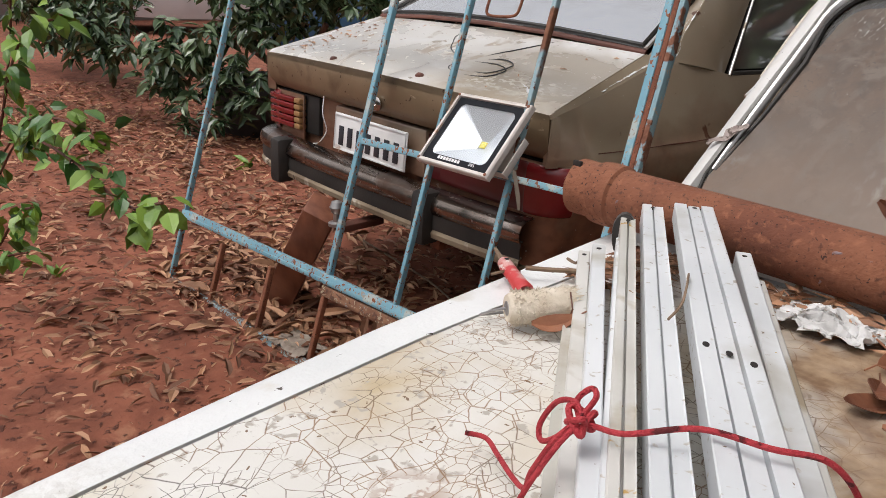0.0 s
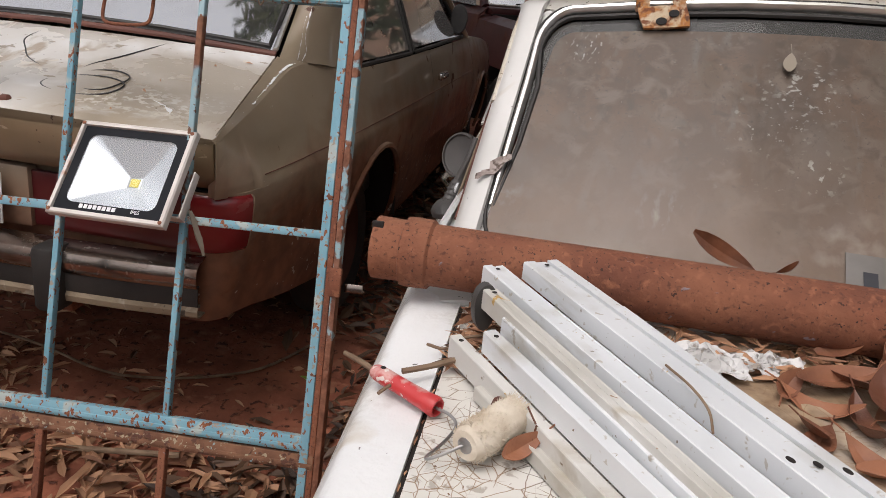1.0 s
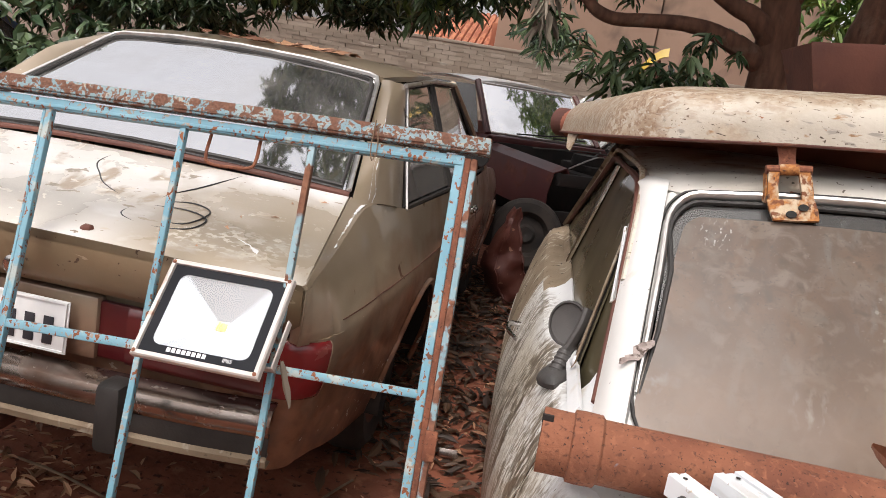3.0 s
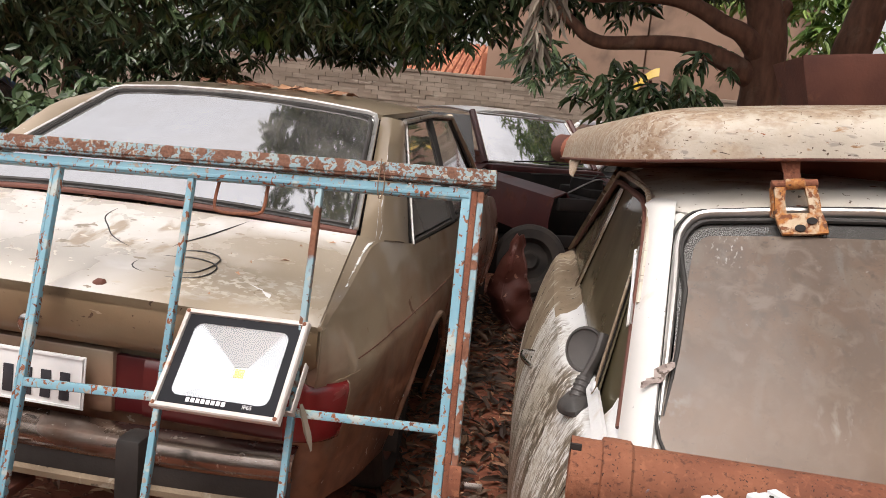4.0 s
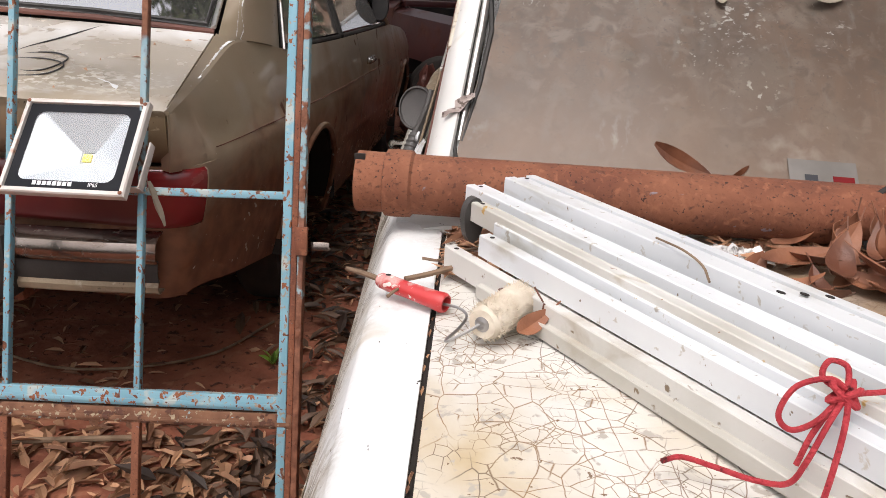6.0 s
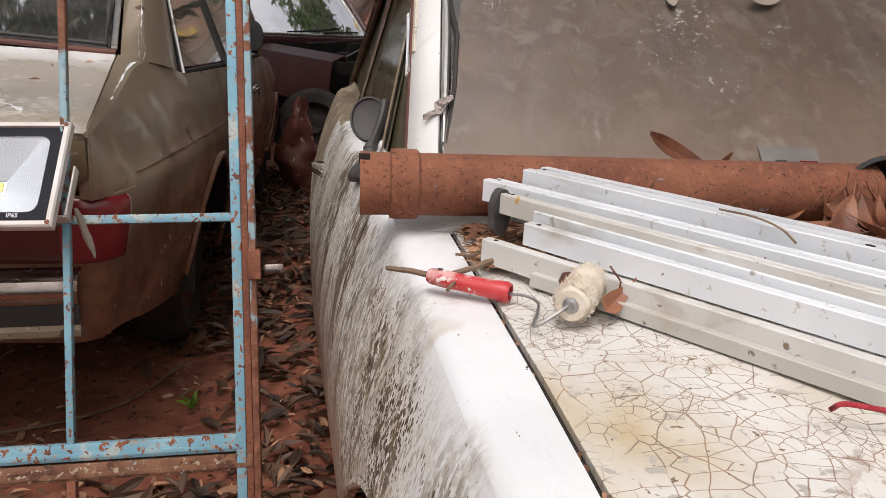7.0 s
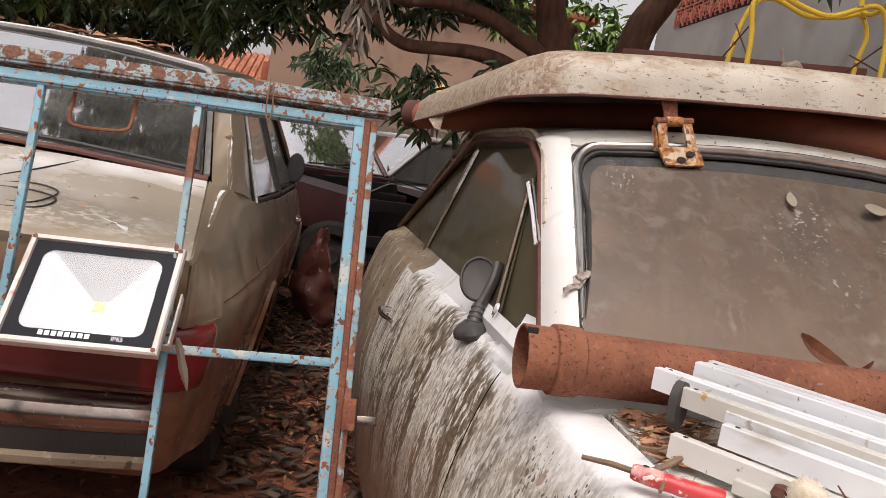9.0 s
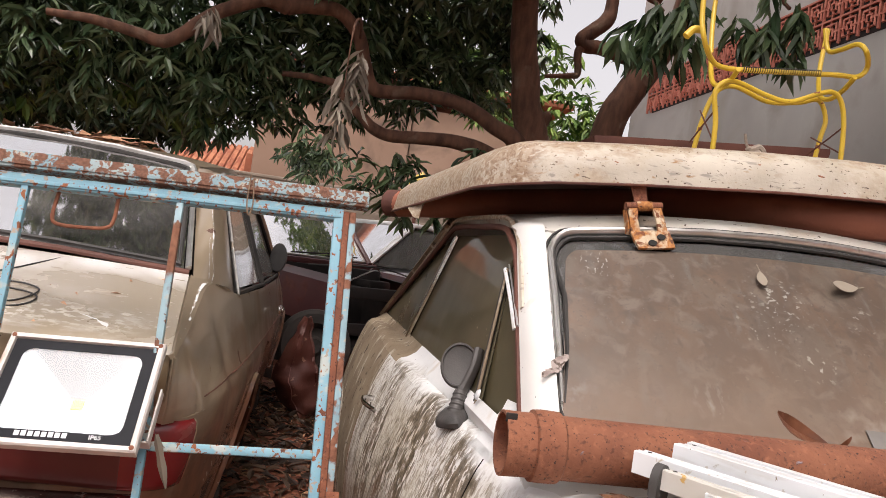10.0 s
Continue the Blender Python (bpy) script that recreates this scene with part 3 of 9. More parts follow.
    af = mul(nt, mul(nt, ramp(nt, area.outputs["Fac"], [(0.40, (0, 0, 0)), (0.52, (1, 1, 1))]), flank), mul(nt, remap(nt, y, -0.45, 0.55), remap(nt, y, 1.5, 1.0)))
    for sc, lo, hi, c1, c2 in ((40, 0.515, 0.545, (0.22, 0.175, 0.105), (0.36, 0.30, 0.20)), (70, 0.51, 0.535, (0.085, 0.062, 0.036), (0.19, 0.145, 0.085))):
        net = noise_tex(nt, warped(nt, co, 60, (0.004, 0.004, 0.004)), sc, 6, (1, 1.25, 0.6), distortion=0.3)
        nf = mul(nt, ramp(nt, net.outputs["Fac"], [(lo, (0, 0, 0)), (hi, (0.95, 0.95, 0.95))]), af)
        nn = noise_tex(nt, co, 50, 6)
        col = mixc(nt, nf, col, ramp(nt, nn.outputs["Fac"], [(0.36, c1), (0.64, c2)]))
    # specks in clusters
    for sc, lo, hi, top in ((30, 0.50, 0.72, 0.50), (52, 0.42, 0.66, 0.46), (90, 0.40, 0.64, 0.48), (150, 0.42, 0.62, 0.52)):
        v = nt.nodes.new("ShaderNodeTexVoronoi")
        v.inputs["Scale"].default_value = sc
        nt.links.new(warped(nt, co, 110, (0.005, 0.005, 0.005), (1, 1.1, 0.72)), v.inputs["Vector"])
        patch = noise_tex(nt, co, 12 if sc < 110 else 8, 6, (1, 1.2, 0.7))
        th = mul(nt, mul(nt, ramp(nt, patch.outputs["Fac"], [(lo, (0, 0, 0)), (hi, (top, top, top))]), flank), mul(nt, remap(nt, y, -0.7, 0.35), remap(nt, y, 1.6, 1.1)))
        sub = nt.nodes.new("ShaderNodeMath")
        sub.operation = "SUBTRACT"
        nt.links.new(th, sub.inputs[0])
        nt.links.new(v.outputs["Distance"], sub.inputs[1])
        sf = ramp(nt, sub.outputs[0], [(0.0, (0, 0, 0)), (0.05, (1, 1, 1))])
        tn = noise_tex(nt, co, 30, 5)
        col = mixc(nt, sf, col, ramp(nt, tn.outputs["Fac"], [(0.38, (0.20, 0.165, 0.11) if sc < 40 else (0.062, 0.046, 0.028)), (0.62, (0.34, 0.30, 0.23) if sc < 40 else (0.17, 0.13, 0.08))]))
    # red splash from the soil along the sill
    sp = noise_tex(nt, co, 7, 9, (1, 1.2, 0.8), distortion=0.4)
    sh = nt.nodes.new("ShaderNodeMath")
    sh.operation = "MULTIPLY_ADD"
    nt.links.new(sp.outputs["Fac"], sh.inputs[0])
    sh.inputs[1].default_value = 0.5
    nt.links.new(z, sh.inputs[2])
    col = mixc(nt, ramp(nt, remap(nt, sh.outputs[0], 0.90, 0.62), [(0.0, (0, 0, 0)), (1.0, (0.8, 0.8, 0.8))]), col, (0.24, 0.115, 0.06))
    nt.links.new(col, bs.inputs["Base Color"])
    return m


M["white_dirty"] = lichen_paint()


def lid_paint():
    """Faded cream paint, chipped along the face, with brown dust caked in grains on the flat top."""
    m = surf("faded_cream_paint", (0.40, 0.355, 0.285), (0.52, 0.475, 0.395), 9, 0.5, 0, 0.25, 120, coat=0.1,
             wear=[(((0.36, 0.29, 0.21), (0.44, 0.37, 0.28)), 14, 0.50, 0.68, 0.6, (0.6, 1.4, 1)), ((0.30, 0.27, 0.23), 60, 0.62, 0.68, 0.6, (0.35, 2.0, 1.6)), (((0.27, 0.16, 0.085), (0.35, 0.22, 0.12)), 30, 0.64, 0.71, 0.85, (0.6, 1.4, 2)),
                   (RUST, 80, 0.69, 0.71, 0.9, (0.5, 1.5, 1.5)), ((0.07, 0.045, 0.03), 75, 0.675, 0.685, 0.8, (0.5, 2.0, 2)), ((0.10, 0.07, 0.05), 130, 0.66, 0.68, 0.8)])
    nt = m.node_tree
    bs = nt.nodes["Principled BSDF"]
    co = nt.nodes.new("ShaderNodeTexCoord").outputs["Object"]
    sep = nt.nodes.new("ShaderNodeSeparateXYZ")
    nt.links.new(co, sep.inputs[0])
    col = bs.inputs["Base Color"].links[0].from_socket
    for sc, lo, hi, st, c1, c2 in ((9, 0.36, 0.60, (1, 1, 1), (0.30, 0.215, 0.14), (0.38, 0.29, 0.20)), (70, 0.46, 0.54, (0.45, 1.3, 1.2), (0.20, 0.125, 0.075), (0.31, 0.215, 0.14)), (110, 0.56, 0.62, (0.5, 1.2, 1.2), (0.42, 0.37, 0.30), (0.50, 0.45, 0.37))):
        g = noise_tex(nt, co, sc, 8, st, distortion=0.4)
        wob = noise_tex(nt, co, 22, 6)
        edge = nt.nodes.new("ShaderNodeMath")
        edge.operation = "MULTIPLY_ADD"
        nt.links.new(wob.outputs["Fac"], edge.inputs[0])
        edge.inputs[1].default_value = 0.10
        nt.links.new(sep.outputs[1], edge.inputs[2])
        f = mul(nt, ramp(nt, g.outputs["Fac"], [(lo, (0, 0, 0)), (hi, (0.9, 0.9, 0.9))]), remap(nt, edge.outputs[0], 1.764, 1.80))
        tone = noise_tex(nt, co, sc * 3, 4)
        col = mixc(nt, f, col, ramp(nt, tone.outputs["Fac"], [(0.38, c1), (0.62, c2)]))
    nt.links.new(col, bs.inputs["Base Color"])
    return m


M["lid"] = lid_paint()


def peel(m, spots):
    """Sound tan lacquer near the edge, with ragged patches of pale primer where it has flaked off."""
    nt = m.node_tree
    bs = nt.nodes["Principled BSDF"]
    co = nt.nodes.new("ShaderNodeTexCoord").outputs["Object"]
    col = bs.inputs["Base Color"].links[0].from_socket
    col = mixc(nt, splash(nt, co, (-1.40, 1.93, 0.92), 0.42, 5, 0.30, (1, 1.5, 1)), col, (0.31, 0.25, 0.175))
    for centre, radius, sc, lo in spots:
        col = mixc(nt, splash(nt, co, centre, radius, sc, lo, (0.8, 1.2, 1)), col, (0.60, 0.545, 0.45))
    nt.links.new(col, bs.inputs["Base Color"])


peel(M["trunk"], (((-1.38, 1.955, 0.905), 0.11, 52, 0.515), ((-1.28, 1.945, 0.905), 0.09, 56, 0.52), ((-1.47, 1.935, 0.905), 0.09, 60, 0.53), ((-1.22, 1.99, 0.905), 0.07, 60, 0.53)))


def tan_paint():
    """Tan metallic lacquer, red mud thrown up along the sills, shade below the crease painted in."""
    m = surf("tan_metallic_paint", (0.275, 0.215, 0.148), (0.36, 0.288, 0.205), 3, 0.30, 0.25, 0.05, 300, coat=0.6,
             wear=[(((0.19, 0.11, 0.065), (0.27, 0.17, 0.105)), 1.7, 0.55, 0.74, 0.6), ((0.11, 0.05, 0.03), 9, 0.67, 0.70, 0.8), ((0.5, 0.43, 0.34), 30, 0.72, 0.735, 0.5, (1, 1, 2.5))])
    nt = m.node_tree
    bs = nt.nodes["Principled BSDF"]
    co = nt.nodes.new("ShaderNodeTexCoord").outputs["Object"]
    sep = nt.nodes.new("ShaderNodeSeparateXYZ")
    nt.links.new(co, sep.inputs[0])
    col = bs.inputs["Base Color"].links[0].from_socket
    rough = bs.inputs["Roughness"].links[0].from_socket
    # mud reaches up to the crease, taking in the shade under it
    for c1, c2, sc, k, lo, hi, top in (((0.135, 0.042, 0.020), (0.225, 0.083, 0.040), 3.5, 0.5, 1.10, 0.84, 0.92), ((0.40, 0.33, 0.26), (0.5, 0.43, 0.36), 28, 0.9, 0.985, 0.94, 1.0)):
        n = noise_tex(nt, co, sc, 9, (1, 1, 1.4), distortion=0.5)
        h = nt.nodes.new("ShaderNodeMath")
        h.operation = "MULTIPLY_ADD"
        nt.links.new(n.outputs["Fac"], h.inputs[0])
        h.inputs[1].default_value = k
        nt.links.new(sep.outputs[2], h.inputs[2])
        f = ramp(nt, remap(nt, h.outputs[0], lo, hi), [(0.0, (0, 0, 0)), (1.0, (top, top, top))])
        if sc > 20:
            rare = noise_tex(nt, co, 34, 6)
            low = remap(nt, sep.outputs[2], 0.62, 0.55)
            f = mul(nt, low, ramp(nt, rare.outputs["Fac"], [(0.665, (0, 0, 0)), (0.68, (1, 1, 1))]))
        tone = noise_tex(nt, co, sc * 6, 5)
        col = mixc(nt, f, col, ramp(nt, tone.outputs["Fac"], [(0.35, c1), (0.65, c2)]))
        mr = nt.nodes.new("ShaderNodeMix")
        nt.links.new(f, mr.inputs[0])
        nt.links.new(rough, mr.inputs[2])
        mr.inputs[3].default_value = 0.75
        rough = mr.outputs[0]
    nt.links.new(col, bs.inputs["Base Color"])
    nt.links.new(rough, bs.inputs["Roughness"])
    bs.inputs["Coat Roughness"].default_value = 0.05
    return m


def rusted_post():
    """Blue paint above, eaten by rust from the ground up to a ragged line."""
    m = surf("rust_eaten_blue_paint", (0.17, 0.29, 0.335), (0.26, 0.38, 0.42), 10, 0.6, 0, 0.4, 150,
             wear=[((0.36, 0.33, 0.27), 60, 0.60, 0.64, 0.7), (((0.13, 0.05, 0.028), (0.23, 0.10, 0.06)), 16, 0.52, 0.55, 0.95)])
    nt = m.node_tree
    bs = nt.nodes["Principled BSDF"]
    co = nt.nodes.new("ShaderNodeTexCoord").outputs["Object"]
    sep = nt.nodes.new("ShaderNodeSeparateXYZ")
    nt.links.new(co, sep.inputs[0])
    n = noise_tex(nt, co, 16, 8)
    h = nt.nodes.new("ShaderNodeMath")
    h.operation = "MULTIPLY_ADD"
    nt.links.new(n.outputs["Fac"], h.inputs[0])
    h.inputs[1].default_value = 1.6
    nt.links.new(sep.outputs[2], h.inputs[2])
    tone = noise_tex(nt, co, 45, 6)
    rust = ramp(nt, tone.outputs["Fac"], [(0.35, (0.13, 0.048, 0.026)), (0.65, (0.25, 0.105, 0.06))])
    nt.links.new(mixc(nt, remap(nt, h.outputs[0], 1.46, 1.40), bs.inputs["Base Color"].links[0].from_socket, rust), bs.inputs["Base Color"])
    return m


M["post_rust"] = rusted_post()
M["rail_rust"] = surf("rust_eaten_rail", (0.13, 0.055, 0.03), (0.25, 0.125, 0.07), 18, 0.85, 0, 0.6, 140,
                      wear=[((0.34, 0.28, 0.19), 75, 0.58, 0.62, 0.75), ((0.24, 0.34, 0.36), 60, 0.66, 0.68, 0.8), ((0.10, 0.04, 0.025), 50, 0.56, 0.62, 0.8)])
M["blue_worn"] = surf("worn_blue_paint", (0.20, 0.33, 0.38), (0.30, 0.43, 0.47), 10, 0.6, 0, 0.4, 150,
                      wear=[((0.36, 0.37, 0.33), 40, 0.56, 0.62, 0.7), (((0.13, 0.05, 0.028), (0.24, 0.11, 0.065)), 9, 0.49, 0.53, 0.95), (((0.12, 0.05, 0.03), (0.2, 0.09, 0.05)), 50, 0.60, 0.62, 0.9)])
M["tan"] = M["tan_low"] = tan_paint()
M["cracked"] = cracked_paint()


# ---- mesh tools ----
class Mesh:
    """Collects vertices and faces in world metres."""

    def __init__(self):
        self.v, self.f = [], []

    def add(self, verts, faces, m=None):
        o = len(self.v)
        self.v += [tuple(m @ Vector(p)) if m else tuple(p) for p in verts]
        self.f += [tuple(o + i for i in f) for f in faces]
        return self

    def box(self, c, s, bevel=0.0, m=None):
        bm = bmesh.new()
        bmesh.ops.create_cube(bm, size=1.0)
        for p in bm.verts:
            p.co = Vector((p.co.x * s[0], p.co.y * s[1], p.co.z * s[2]))
        if bevel:
            bmesh.ops.bevel(bm, geom=bm.edges[:], offset=bevel, segments=2, affect="EDGES", profile=0.5)
        bm.verts.index_update()
        t = Matrix.Translation(c)
        self.add([p.co for p in bm.verts], [[q.index for q in f.verts] for f in bm.faces], m @ t if m else t)
        bm.free()
        return self

    def tube(self, pts, r, n=8, m=None, caps=True, flat=1.0):
        pts = [Vector(p) for p in pts]
        rs = r if isinstance(r, (list, tuple)) else [r] * len(pts)
        verts, faces = [], []
        t0 = (pts[1] - pts[0]).normalized()
        side = t0.orthogonal().normalized()
        for i, p in enumerate(pts):
            t = (pts[min(i + 1, len(pts) - 1)] - pts[max(i - 1, 0)]).normalized()
            side = (side - t * side.dot(t)).normalized()
            up = t.cross(side)
            for k in range(n):
                a = 2 * math.pi * k / n
                verts.append(p + rs[i] * (math.cos(a) * side + flat * math.sin(a) * up))
        for i in range(len(pts) - 1):
            for k in range(n):
                a, b = i * n + k, i * n + (k + 1) % n
                faces.append((a, b, b + n, a + n))
        if caps:
            faces += [tuple(range(n))[::-1], tuple(range((len(pts) - 1) * n, len(pts) * n))]
        return self.add(verts, faces, m)

    def grid(self, rows, m=None, thick=0.0, close=False):
        """A sheet through rows of points; thick gives it a back and edges."""
        nu, nv = len(rows), len(rows[0])
        pts = [Vector(p) for row in rows for p in row]
        faces = []
        for i in range(nu - 1):
            for j in range(nv - (0 if close else 1)):
                faces.append((i * nv + j, i * nv + (j + 1) % nv, (i + 1) * nv + (j + 1) % nv, (i + 1) * nv + j))
        if thick:
            nrm = [Vector() for _ in pts]
            for f in faces:
                k = (pts[f[2]] - pts[f[0]]).cross(pts[f[3]] - pts[f[1]])
                for q in f:
                    nrm[q] += k
            back = [p - thick * (q.normalized() if q.length else Vector((0, 0, 1))) for p, q in zip(pts, nrm)]
            o = len(pts)
            edge = [j for j in range(nv)] + [i * nv + nv - 1 for i in range(1, nu)] + [(nu - 1) * nv + j for j in range(nv - 2, -1, -1)] + [i * nv for i in range(nu - 2, 0, -1)]
            faces = faces + [tuple(o + q for q in f[::-1]) for f in faces]
            for a, b in zip(edge, edge[1:] + edge[:1]):
                faces.append((b, a, o + a, o + b))
            pts = pts + back
        return self.add(pts, faces, m)

    def lathe(self, prof, n=24, m=None):
        """A solid of revolution about local z from (radius, height) pairs."""
        rows = [[(r * math.cos(2 * math.pi * k / n), r * math.sin(2 * math.pi * k / n), h) for k in range(n)] for r, h in prof]
        return self.grid(rows, m, close=True)


def part(name, mb, mat, parent=None, label="", smooth=35, m=None):
    me = bpy.data.meshes.new(name)
    me.from_pydata([tuple(m @ Vector(p)) for p in mb.v] if m else mb.v, [], mb.f)
    me.materials.append(mat)
    if smooth:
        me.polygons.foreach_set("use_smooth", [True] * len(me.polygons))
        me.set_sharp_from_angle(angle=radians(smooth))
    me.update()
    ob = new(name, me)
    if parent:
        ob.parent = parent
        top = parent
        off = Matrix.Identity(4)
        while top:
            off = top.matrix_basis @ off if not top.parent else off
            top = top.parent
        ob.matrix_parent_inverse = off.inverted() if not parent.parent else Matrix.Identity(4)
    if label:
        ob["label"] = label
    return ob


def thing(name, at, label, category, group="", kind=""):
    ob = new(name)
    ob.empty_display_size = 0.1
    ob.location = at
    return tagged(ob, label, category, group, kind)


def lerp_table(table, x):
    """Linear look-up in [(x, a, b, ...), ...]."""
    if x <= table[0][0]:
        return table[0][1:]
    for p, q in zip(table, table[1:]):
        if x <= q[0]:
            k = (x - p[0]) / (q[0] - p[0])
            return tuple(a + (b - a) * k for a, b in zip(p[1:], q[1:]))
    return table[-1][1:]


def smooth_path(pts, n=6):
    """Catmull-Rom through the points."""
    p = [Vector(q) for q in pts]
    p = [p[0] * 2 - p[1]] + p + [p[-1] * 2 - p[-2]]
    out = []
    for i in range(1, len(p) - 2):
        for k in range(n):
            t = k / n
            out.append(0.5 * (2 * p[i] + (p[i + 1] - p[i - 1]) * t + (2 * p[i - 1] - 5 * p[i] + 4 * p[i + 1] - p[i + 2]) * t * t + (3 * p[i] - p[i - 1] - 3 * p[i + 1] + p[i + 2]) * t ** 3))
    return out + [p[-2]]


def side_sheet(x_of, y0, y1, z_low, z_top, arch=None, ny=40, nz=14, mirror=None, thick=0.0):
    """A car's side: a sheet x(y, z) between z_low and z_top(y), with round wheel arches (y, z, r) cut out."""
    mb = Mesh()
    idx, verts, faces = {}, [], []
    rows = []
    for i in range(ny + 1):
        y = y0 + (y1 - y0) * i / ny
        zt = z_top(y)
        zl = z_low(y) if callable(z_low) else z_low
        rows.append([(y, zl + (zt - zl) * j / nz) for j in range(nz + 1)])
    def inside(p):
        return any((p[0] - a[0]) ** 2 + (p[1] - a[1]) ** 2 < a[2] ** 2 for a in arch or ())
    def fixed(p):
        for a in arch or ():
            dy, dz = p[0] - a[0], p[1] - a[1]
            d = math.hypot(dy, dz)
            if d < a[2]:
                p = (a[0] + dy / d * a[2], a[1] + dz / d * a[2]) if d > 1e-6 else p
        return p
    for i in range(ny):
        for j in range(nz):
            ring = [(i, j), (i + 1, j), (i + 1, j + 1), (i, j + 1)]
            if all(inside(rows[a][b]) for a, b in ring):
                continue
            f = []
            for a, b in ring:
                if (a, b) not in idx:
                    y, z = fixed(rows[a][b])
                    x = x_of(y, z)
                    idx[a, b] = len(verts)
                    verts.append((x if mirror is None else 2 * mirror - x, y, z))
                f.append(idx[a, b])
            faces.append(tuple(f))
    return mb.add(verts, faces)


# ---- ground ----
def ground_height(x, y):
    return 0.014 * noise.noise(Vector((x * 1.3, y * 1.3, 0))) + 0.006 * noise.noise(Vector((x * 6, y * 6, 3)))


mb = Mesh()
xs = [-400, -120, -40, -16] + [-11 + 0.11 * i for i in range(128)] + [5, 9, 20, 60, 150, 400]
ys = [-400, -100, -30, -8] + [-1.5 + 0.11 * i for i in range(96)] + [11, 14, 20, 40, 120, 400]
mb.grid([[(x, y, ground_height(x, y) if abs(x) < 12 and -3 < y < 11 else 0.0) for x in xs] for y in ys])
tagged(part("ground", mb, M["soil"], smooth=180), "bare red soil yard strewn with dry leaves", "ground", kind="structure")


def wheel(parent, c, r=0.29, w=0.16, axis="x"):
    """A tyre with its rim, lying along x."""
    m = Matrix.Translation(c) @ Matrix.Rotation(radians(90), 4, "Y")
    t = part("tyre", Mesh().lathe([(r * 0.62, -w * 0.42), (r * 0.86, -w * 0.5), (r * 0.97, -w * 0.36), (r, -w * 0.2), (r, w * 0.2), (r * 0.97, w * 0.36), (r * 0.86, w * 0.5), (r * 0.62, w * 0.42)], 36, m), M["tyre"], parent)
    rim = part("rim", Mesh().lathe([(0.0, 0.03), (r * 0.2, 0.035), (r * 0.28, 0.0), (r * 0.5, -0.015), (r * 0.56, 0.03), (r * 0.64, w * 0.42)], 30, m)
               .lathe([(0.0, -0.03), (r * 0.2, -0.035), (r * 0.28, 0.0), (r * 0.5, 0.015), (r * 0.56, -0.03), (r * 0.64, -w * 0.42)], 30, m), M["rust_dark"], parent, "rusty steel rim")
    return t, rim


# ---- the tan coupe ----
TAN = Matrix.Translation((-1.857, 1.885, 0)) @ Matrix.Rotation(radians(-1.5), 4, "Z")
tan = thing("coupe_car", (-1.86, 4.0, 0), "dusty tan two-door fastback coupe with a sky-pale boot lid", "car")

TAN_TOP = [(-0.03, 0.735, 0.885), (0.2, 0.725, 0.935), (0.40, 0.713, 0.988), (0.47, 0.711, 1.003), (0.53, 0.715, 1.006), (0.60, 0.723, 1.001), (0.7, 0.739, 0.985), (0.78, 0.753, 0.972), (0.85, 0.765, 0.962), (1.5, 0.785, 0.95), (2.6, 0.785, 0.94), (3.1, 0.76, 0.93), (3.7, 0.74, 0.88), (4.33, 0.70, 0.80)]
TAN_W = [(-0.03, 0.875), (0.03, 0.915), (0.1, 0.945), (0.35, 0.975), (0.8, 0.995), (1.4, 1.0), (3.2, 1.0), (4.0, 0.97), (4.33, 0.93)]
TAN_ARCH = [(1.05, 0.30, 0.375), (3.55, 0.30, 0.375)]


def tan_side(y, z):
    xe, zt = lerp_table(TAN_TOP, y)
    k = lerp_table(TAN_W, y)[0]
    wide = 0.838 * k
    ahead = min(1.0, max(0.0, (y - 0.12) / 0.3))
    s = min(1.0, max(0.0, zt - z) / (0.24 + 0.10 * ahead))
    x = xe + (wide - xe) * (1 - (1 - s) ** (2.4 - 0.75 * ahead))
    x += 0.011 * min(1.0, max(0.0, (y - 0.10) / 0.12)) * min(1.0, max(0.0, (0.79 - 0.012 * y - z) / 0.022)) * max(0.0, 1 - max(0.0, y - 1.9) / 2)
    x += 0.006 * math.exp(-((z - 0.535) / 0.014) ** 2)
    return x - 0.16 * max(0.0, 0.77 - z) - 0.3 * max(0.0, 0.50 - z) ** 2


